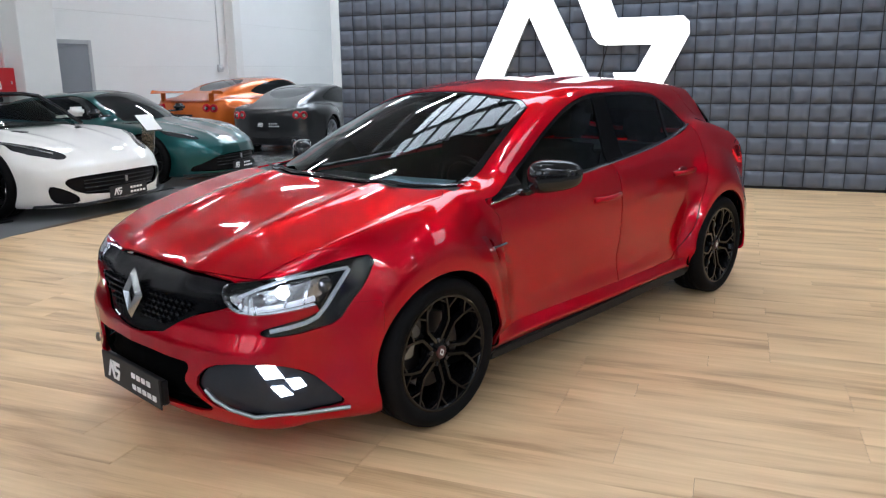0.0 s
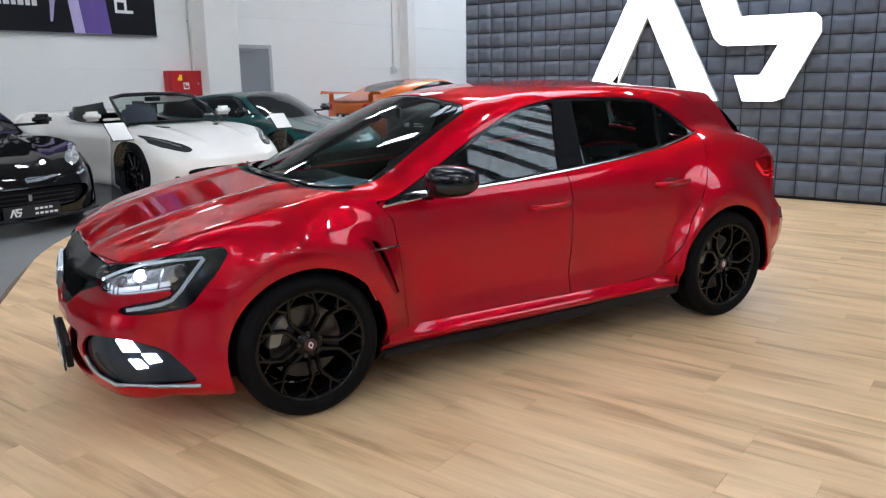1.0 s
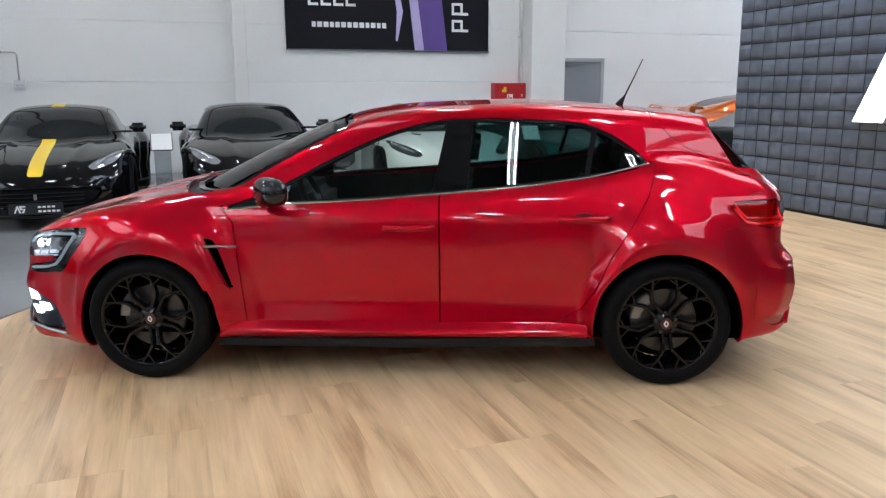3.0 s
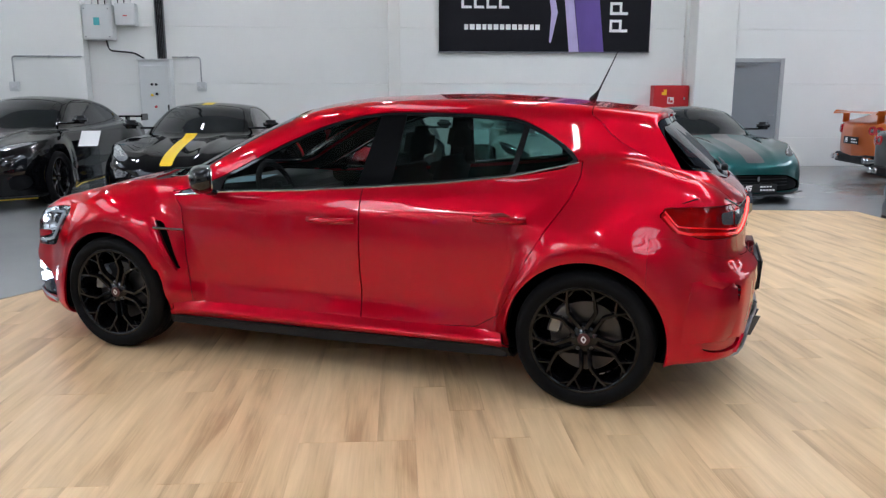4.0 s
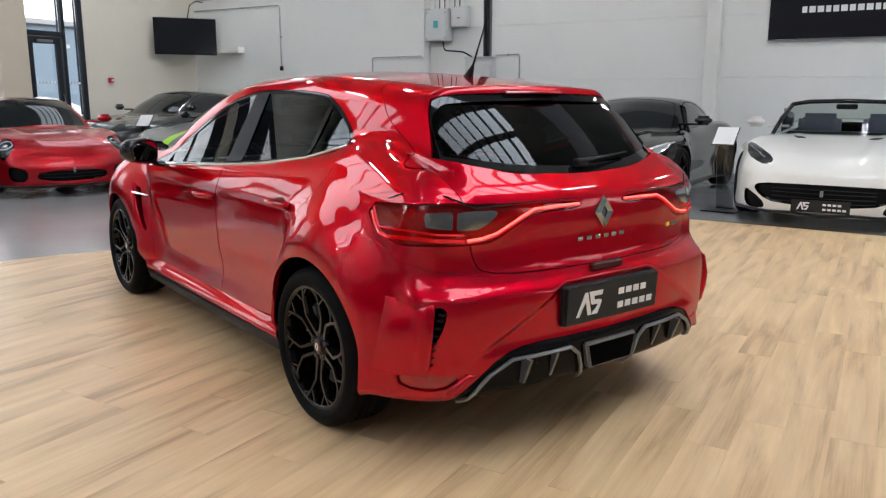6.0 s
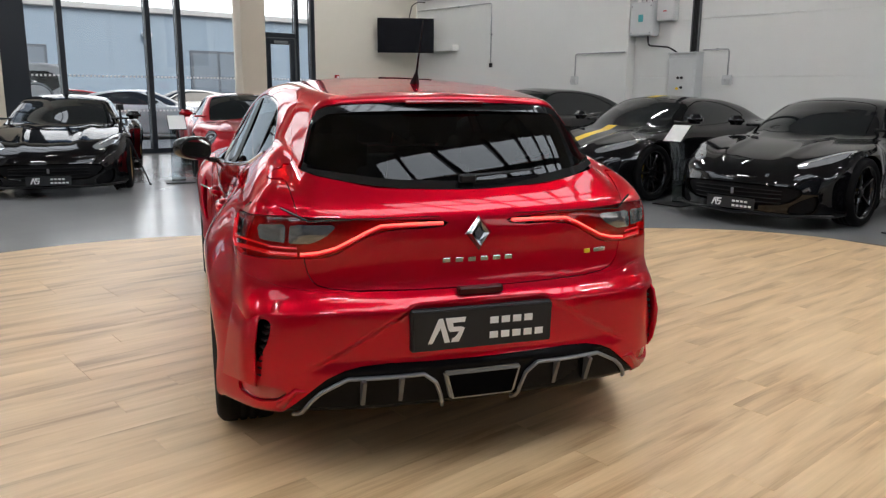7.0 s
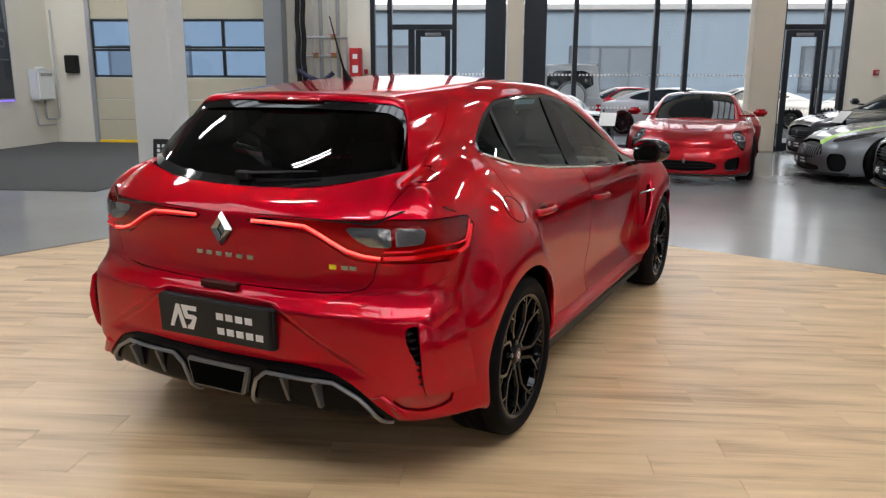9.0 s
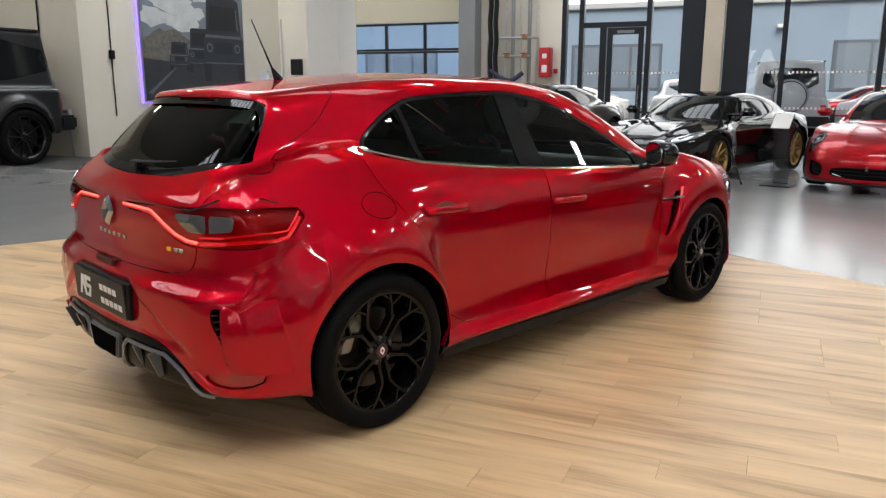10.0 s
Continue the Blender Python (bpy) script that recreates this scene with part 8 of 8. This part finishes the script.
def vehicle_print(x, z, w, h, d):
    """A boxy off-roader printed on the poster: width w, height h, its foot at x, z."""
    at = lambda u, v: (x + u * w, z + v * h)
    slab = lambda name, pts, material, k: part(name, prism([at(*p) for p in pts], -d - 0.0006 * k - 0.0004, -d - 0.0006 * k), material, poster)
    slab("vehicle_print", [(-0.50, 0.10), (0.50, 0.10), (0.51, 0.50), (0.47, 0.56), (0.42, 0.97), (0.34, 1.0), (-0.30, 1.0), (-0.38, 0.97), (-0.43, 0.56), (-0.50, 0.50)], NAVY, 0)
    slab("tyre_print", [(-0.50, 0.0), (-0.34, 0.0), (-0.33, 0.22), (-0.51, 0.22)], NIGHT, 1)
    slab("tyre_print", [(0.50, 0.0), (0.35, 0.0), (0.34, 0.22), (0.51, 0.22)], NIGHT, 1)
    slab("screen_print", [(-0.36, 0.61), (0.37, 0.61), (0.33, 0.90), (-0.31, 0.90)], NIGHT, 1)
    slab("bonnet_print", [(-0.45, 0.52), (0.46, 0.52), (0.44, 0.555), (-0.43, 0.555)], PALE_PRINT, 1)
    slab("grille_print", [(-0.22, 0.33), (0.22, 0.33), (0.23, 0.47), (-0.23, 0.47)], NIGHT, 2)
    slab("bumper_print", [(-0.48, 0.21), (0.48, 0.21), (0.48, 0.225), (-0.48, 0.225)], PALE_PRINT, 2)
    slab("sheen_print", [(0.36, 0.62), (0.40, 0.62), (0.36, 0.88), (0.34, 0.88)], PALE_PRINT, 2)
    for u in (-0.35, 0.35):
        ring = [(u + 0.075 * math.cos(a), 0.40 + 0.075 * w / h * math.sin(a)) for a in np.linspace(0, 2 * math.pi, 15)[:-1]]
        slab("lamp_print", ring, PALE_PRINT, 2)
        slab("lamp_print", [(u + (p - u) * 0.62, 0.40 + (q - 0.40) * 0.62) for p, q in ring], NAVY, 3)


for x, z, w, h, d in ((-0.58, 0.62, 0.60, 0.60, 0.0782), (0.08, 0.58, 0.72, 0.96, 0.0808), (0.91, 0.40, 1.40, 1.86, 0.0834)):
    vehicle_print(x, z, w, h, d)

# ---- stands on the floor ----
def sign_stand(m):
    e = empty("sign_stand", m, "clear acrylic display stand with a tilted white data sheet", "sign stand", "data sheet stands by the cars")
    part("base_plate", boxes(((-0.22, -0.20, 0.0), (0.16, 0.20, 0.014)), bevel=0.004), BLACK_TRIM, e)
    part("post", prism([(-0.150, 0.014), (-0.140, 0.014), (0.022, 0.840), (0.012, 0.845)], -0.10, 0.10, "xz"), CLEAR_SHEET, e, "clear acrylic upright")
    part("base_lip", boxes(((-0.165, -0.10, 0.014), (-0.125, 0.10, 0.03)), bevel=0.003), BLACK_TRIM, e)
    t = pose(0.02, 0, 0.885, 0, 42, 0)
    b = part("board", boxes(((-0.15, -0.13, -0.012), (0.15, 0.13, 0.0)), bevel=0.004), BLACK_TRIM, e, m=t)
    s = part("data_sheet", boxes(((-0.140, -0.120, 0.0005), (0.140, 0.120, 0.0025))), PAPER, b, "white printed sheet")
    return e


first = sign_stand(pose(-3.60, -5.75, 0, 0, 0, 80))
for x, y, a in ((-1.18, -5.82, 84), (1.48, -5.75, 90), (3.97, -5.70, 95), (6.55, -5.85, 104), (8.95, -5.9, 112), (7.80, 1.30, 170), (7.32, -1.80, 165), (8.28, 4.4, 178)):
    copy_thing(first, pose(x, y, 0, 0, 0, a))


def tripod(m, h, spread, name, label):
    e = empty(name, m, label, "tripod")
    part("centre_post", sweep([(0, 0, h * 0.30), (0, 0, h * 0.96)], 0.014, 8), BLACK_TRIM, e)
    part("head", boxes(((-0.05, -0.04, h * 0.93), (0.05, 0.04, h)), bevel=0.01), BLACK_TRIM, e)
    part("collar", boxes(((-0.03, -0.03, h * 0.72), (0.03, 0.03, h * 0.78)), bevel=0.008), BLACK_TRIM, e)
    for k in range(3):
        a = k * 2 * math.pi / 3 + 0.4
        c, s = math.cos(a), math.sin(a)
        leg = part("leg", sweep([(0.02 * c, 0.02 * s, h * 0.75), (spread * c, spread * s, 0.012)], 0.012, 8), BLACK_TRIM, e)
        part("rubber_foot", boxes(((spread * c - 0.016, spread * s - 0.016, 0.0), (spread * c + 0.016, spread * s + 0.016, 0.03)), bevel=0.006), RUBBER, leg)
        part("brace", sweep([(0, 0, h * 0.40), (spread * 0.55 * c, spread * 0.55 * s, h * 0.34)], 0.006, 6), BLACK_TRIM, e)
    return e


tripod(pose(7.3, -1.0, 0), 1.15, 0.34, "camera_tripod", "black camera tripod standing between the parked cars")
e = tripod(pose(7.05, 4.66, 0), 0.62, 0.22, "lamp_tripod", "slim black tripod with a stick microphone beside the white column")
part("stick", sweep([(0, 0, 0.60), (-0.01, 0.02, 0.66), (-0.02, 0.05, 0.86)], 0.034, 10, taper=[0.6, 1.0, 1.0]), BLACK_TRIM, e, "thick black padded stick")
tripod(pose(7.34, 4.42, 0), 0.24, 0.13, "table_tripod", "tiny black tripod with a flat clamp on the floor")
e = empty("leaning_board", pose(6.06, 4.60, 0, 0, 0, 180), "dark dealer board with white mark leaning on the column", "sign")
t = pose(0.0, 0, 0.0, 0, -8, 0)
b = part("board", boxes(((0.10, -0.11, 0.0), (0.12, 0.11, 0.60)), bevel=0.004), PLATE, e, m=t)
for stroke in mark_a() + mark_s():
    part("mark", prism([(-0.09 + p[0] * 0.12, 0.05 + p[1] * 0.12) for p in stroke], 0.1205, 0.1225, "yz"), WHITE_INK, b)
for k in range(5):
    part("print_bar", boxes(((0.1205, -0.05, 0.22 + 0.065 * k), (0.1225, -0.01, 0.265 + 0.065 * k)), ((0.1205, 0.02, 0.22 + 0.065 * k), (0.1225, 0.06, 0.265 + 0.065 * k))), WHITE_INK, b)
e = empty("barrier_post", pose(6.45, 4.05, 0), "black barrier post with a round base", "barrier post")
part("base", lathe([(0.0, 0.02), (0.10, 0.02), (0.15, 0.012), (0.16, 0.0), (0.0, 0.0)], 28, "z"), BLACK_TRIM, e)
part("post", lathe([(0.022, 0.02), (0.022, 0.92), (0.032, 0.94), (0.032, 0.99), (0.0, 1.0)], 20, "z"), BLACK_TRIM, e, smooth=False)

e = tagged(part("paper_sheet", boxes(((-0.13, -0.20, 0.0), (0.13, 0.20, 0.004)), bevel=0.001, m=pose(0, 0, 0, 0, 5, 12)), mat("pale_blue_paper", (0.45, 0.62, 0.75), rough=0.6, var=0.06), m=CAR @ pose(0.86, 0.22, 0.922)), "pale blue paper sheet lying on the hatchback's dashboard", "paper")

# ---- wooden floor and padded squares ----
def floor_edge():
    """The smooth outline of the wooden floor."""
    nodes = [(-5.83, -4.70), (-4.4, -4.80), (-2.4, -5.05), (-0.9, -5.02), (0.15, -4.60), (1.15, -3.45), (1.95, -2.20), (2.75, -0.95), (3.35, 0.35), (3.30, 1.75), (2.55, 3.00), (1.20, 3.95), (-0.20, 4.75), (-1.9, 5.8), (-3.8, 6.9), (-5.83, 7.6)]
    P = [Vector(p) for p in nodes]
    out = [P[0]]
    for i in range(len(P) - 1):
        a, b, c, d = P[max(i - 1, 0)], P[i], P[i + 1], P[min(i + 2, len(P) - 1)]
        for k in range(1, 5):
            t = k / 4
            out.append(0.5 * (2 * b + (c - a) * t + (2 * a - 5 * b + 4 * c - d) * t * t + (3 * b - a - 3 * c + d) * t ** 3))
    return out


def clipped(poly, edge):
    """A convex polygon cut by the floor's outline (its segments run one way round)."""
    for a, b in zip(edge, edge[1:]):
        n = Vector((-(b - a).y, (b - a).x))
        out = []
        for i in range(len(poly)):
            p, q = poly[i - 1], poly[i]
            dp, dq = (p - a).dot(n), (q - a).dot(n)
            if (dp >= 0) != (dq >= 0):
                out.append(p + (q - p) * (dp / (dp - dq)))
            if dq >= 0:
                out.append(q)
        poly = out
        if len(poly) < 3:
            return []
    return poly


def slab(poly, z0, z1, c):
    bm = bmesh.new()
    n = len(poly)
    low = [bm.verts.new((p.x - c.x, p.y - c.y, z0)) for p in poly]
    mid = [bm.verts.new((p.x - c.x, p.y - c.y, z1 - 0.0008)) for p in poly]
    centre = sum(poly, Vector((0, 0))) / n
    top = [bm.verts.new((*(p + (centre - p).normalized() * 0.0012 - c), z1)) for p in poly]
    for i in range(n):
        j = (i + 1) % n
        bm.faces.new((low[i], low[j], mid[j], mid[i]))
        bm.faces.new((mid[i], mid[j], top[j], top[i]))
    bm.faces.new(top)
    return bm


EDGE = floor_edge()
wood = structure("floor_wood", prism([tuple(p) for p in EDGE], -0.0055, -0.0035, "xy"), mat("plank_joint", (0.10, 0.065, 0.04), rough=0.8, var=0.1), "warm oak-look plank floor laid over the concrete")
W, L = 0.163, 1.22
rng = random.Random(7)
alike = {}
x = -5.82
while x < 3.6:
    y = -5.6 - rng.choice((0.0, 0.3, 0.6, 0.9)) - 0.08
    while y < 7.8:
        poly = [Vector(p) for p in ((x + 0.0001, y + 0.0006), (x + W - 0.0001, y + 0.0006), (x + W - 0.0001, y + L - 0.0006), (x + 0.0001, y + L - 0.0006))]
        cut = clipped(poly, EDGE)
        if cut:
            c = Vector((x + W / 2, y + L / 2))
            full = len(cut) == 4 and all((p - q).length < 1e-6 for p, q in zip(sorted(cut, key=tuple), sorted(poly, key=tuple)))
            if full and "full" in alike:
                ob = new("plank", alike["full"])
            else:
                bm = slab(cut, -0.003, 0.0, c)
                ob = part("plank", bm, WOOD)
                if full:
                    alike["full"] = ob.data
            ob.parent, ob.matrix_basis = wood, pose(c.x, c.y, 0)
        y += L
    x += W


def cushion(w, h, d):
    """A stuffed square, its face towards +x, domed, with pressed-in corners."""
    bm = bmesh.new()
    n = 6
    grid = []
    for i in range(n + 1):
        for j in range(n + 1):
            u, v = i / n * 2 - 1, j / n * 2 - 1
            puff = (1 - abs(u) ** 5) * (1 - abs(v) ** 5)
            grid.append(bm.verts.new((d * (0.12 + 0.88 * puff ** 0.45), u * w / 2, v * h / 2)))
    for i in range(n):
        for j in range(n):
            a = i * (n + 1) + j
            bm.faces.new((grid[a], grid[a + n + 1], grid[a + n + 2], grid[a + 1]))
    me = bpy.data.meshes.new("pad")
    bm.to_mesh(me)
    bm.free()
    me.materials.append(PAD)
    me.shade_smooth()
    return me


pad_wall = bpy.data.objects["wall_padded"]
PW, PH = 0.225, 0.2055
pad_mesh = cushion(PW - 0.011, PH - 0.009, 0.040)
rest = bmesh.new()
for i in range(53):
    for j in range(24):
        y, z = PAD_END + PW * (i + 0.5), 0.012 + PH * (j + 0.5)
        if y < 3.3 and z < 2.35:
            ob = new("pad", pad_mesh)
            ob.parent, ob.matrix_basis = pad_wall, pose(PADX - 0.034, y, z)
        else:
            n0 = len(rest.verts)
            rest.from_mesh(pad_mesh)
            rest.verts.ensure_lookup_table()
            for v in rest.verts[n0:]:
                v.co += Vector((PADX - 0.034, y, z))
tagged(part("upper_pads", rest, PAD, pad_wall, smooth=True), kind="stuff")
end_mesh = cushion(0.255, PH - 0.006, 0.03)
for j in range(24):
    ob = new("pad", end_mesh)
    ob.parent, ob.matrix_basis = pad_wall, pose(-5.985, PAD_END + 0.012, 0.012 + PH * (j + 0.5), 0, 0, -90)
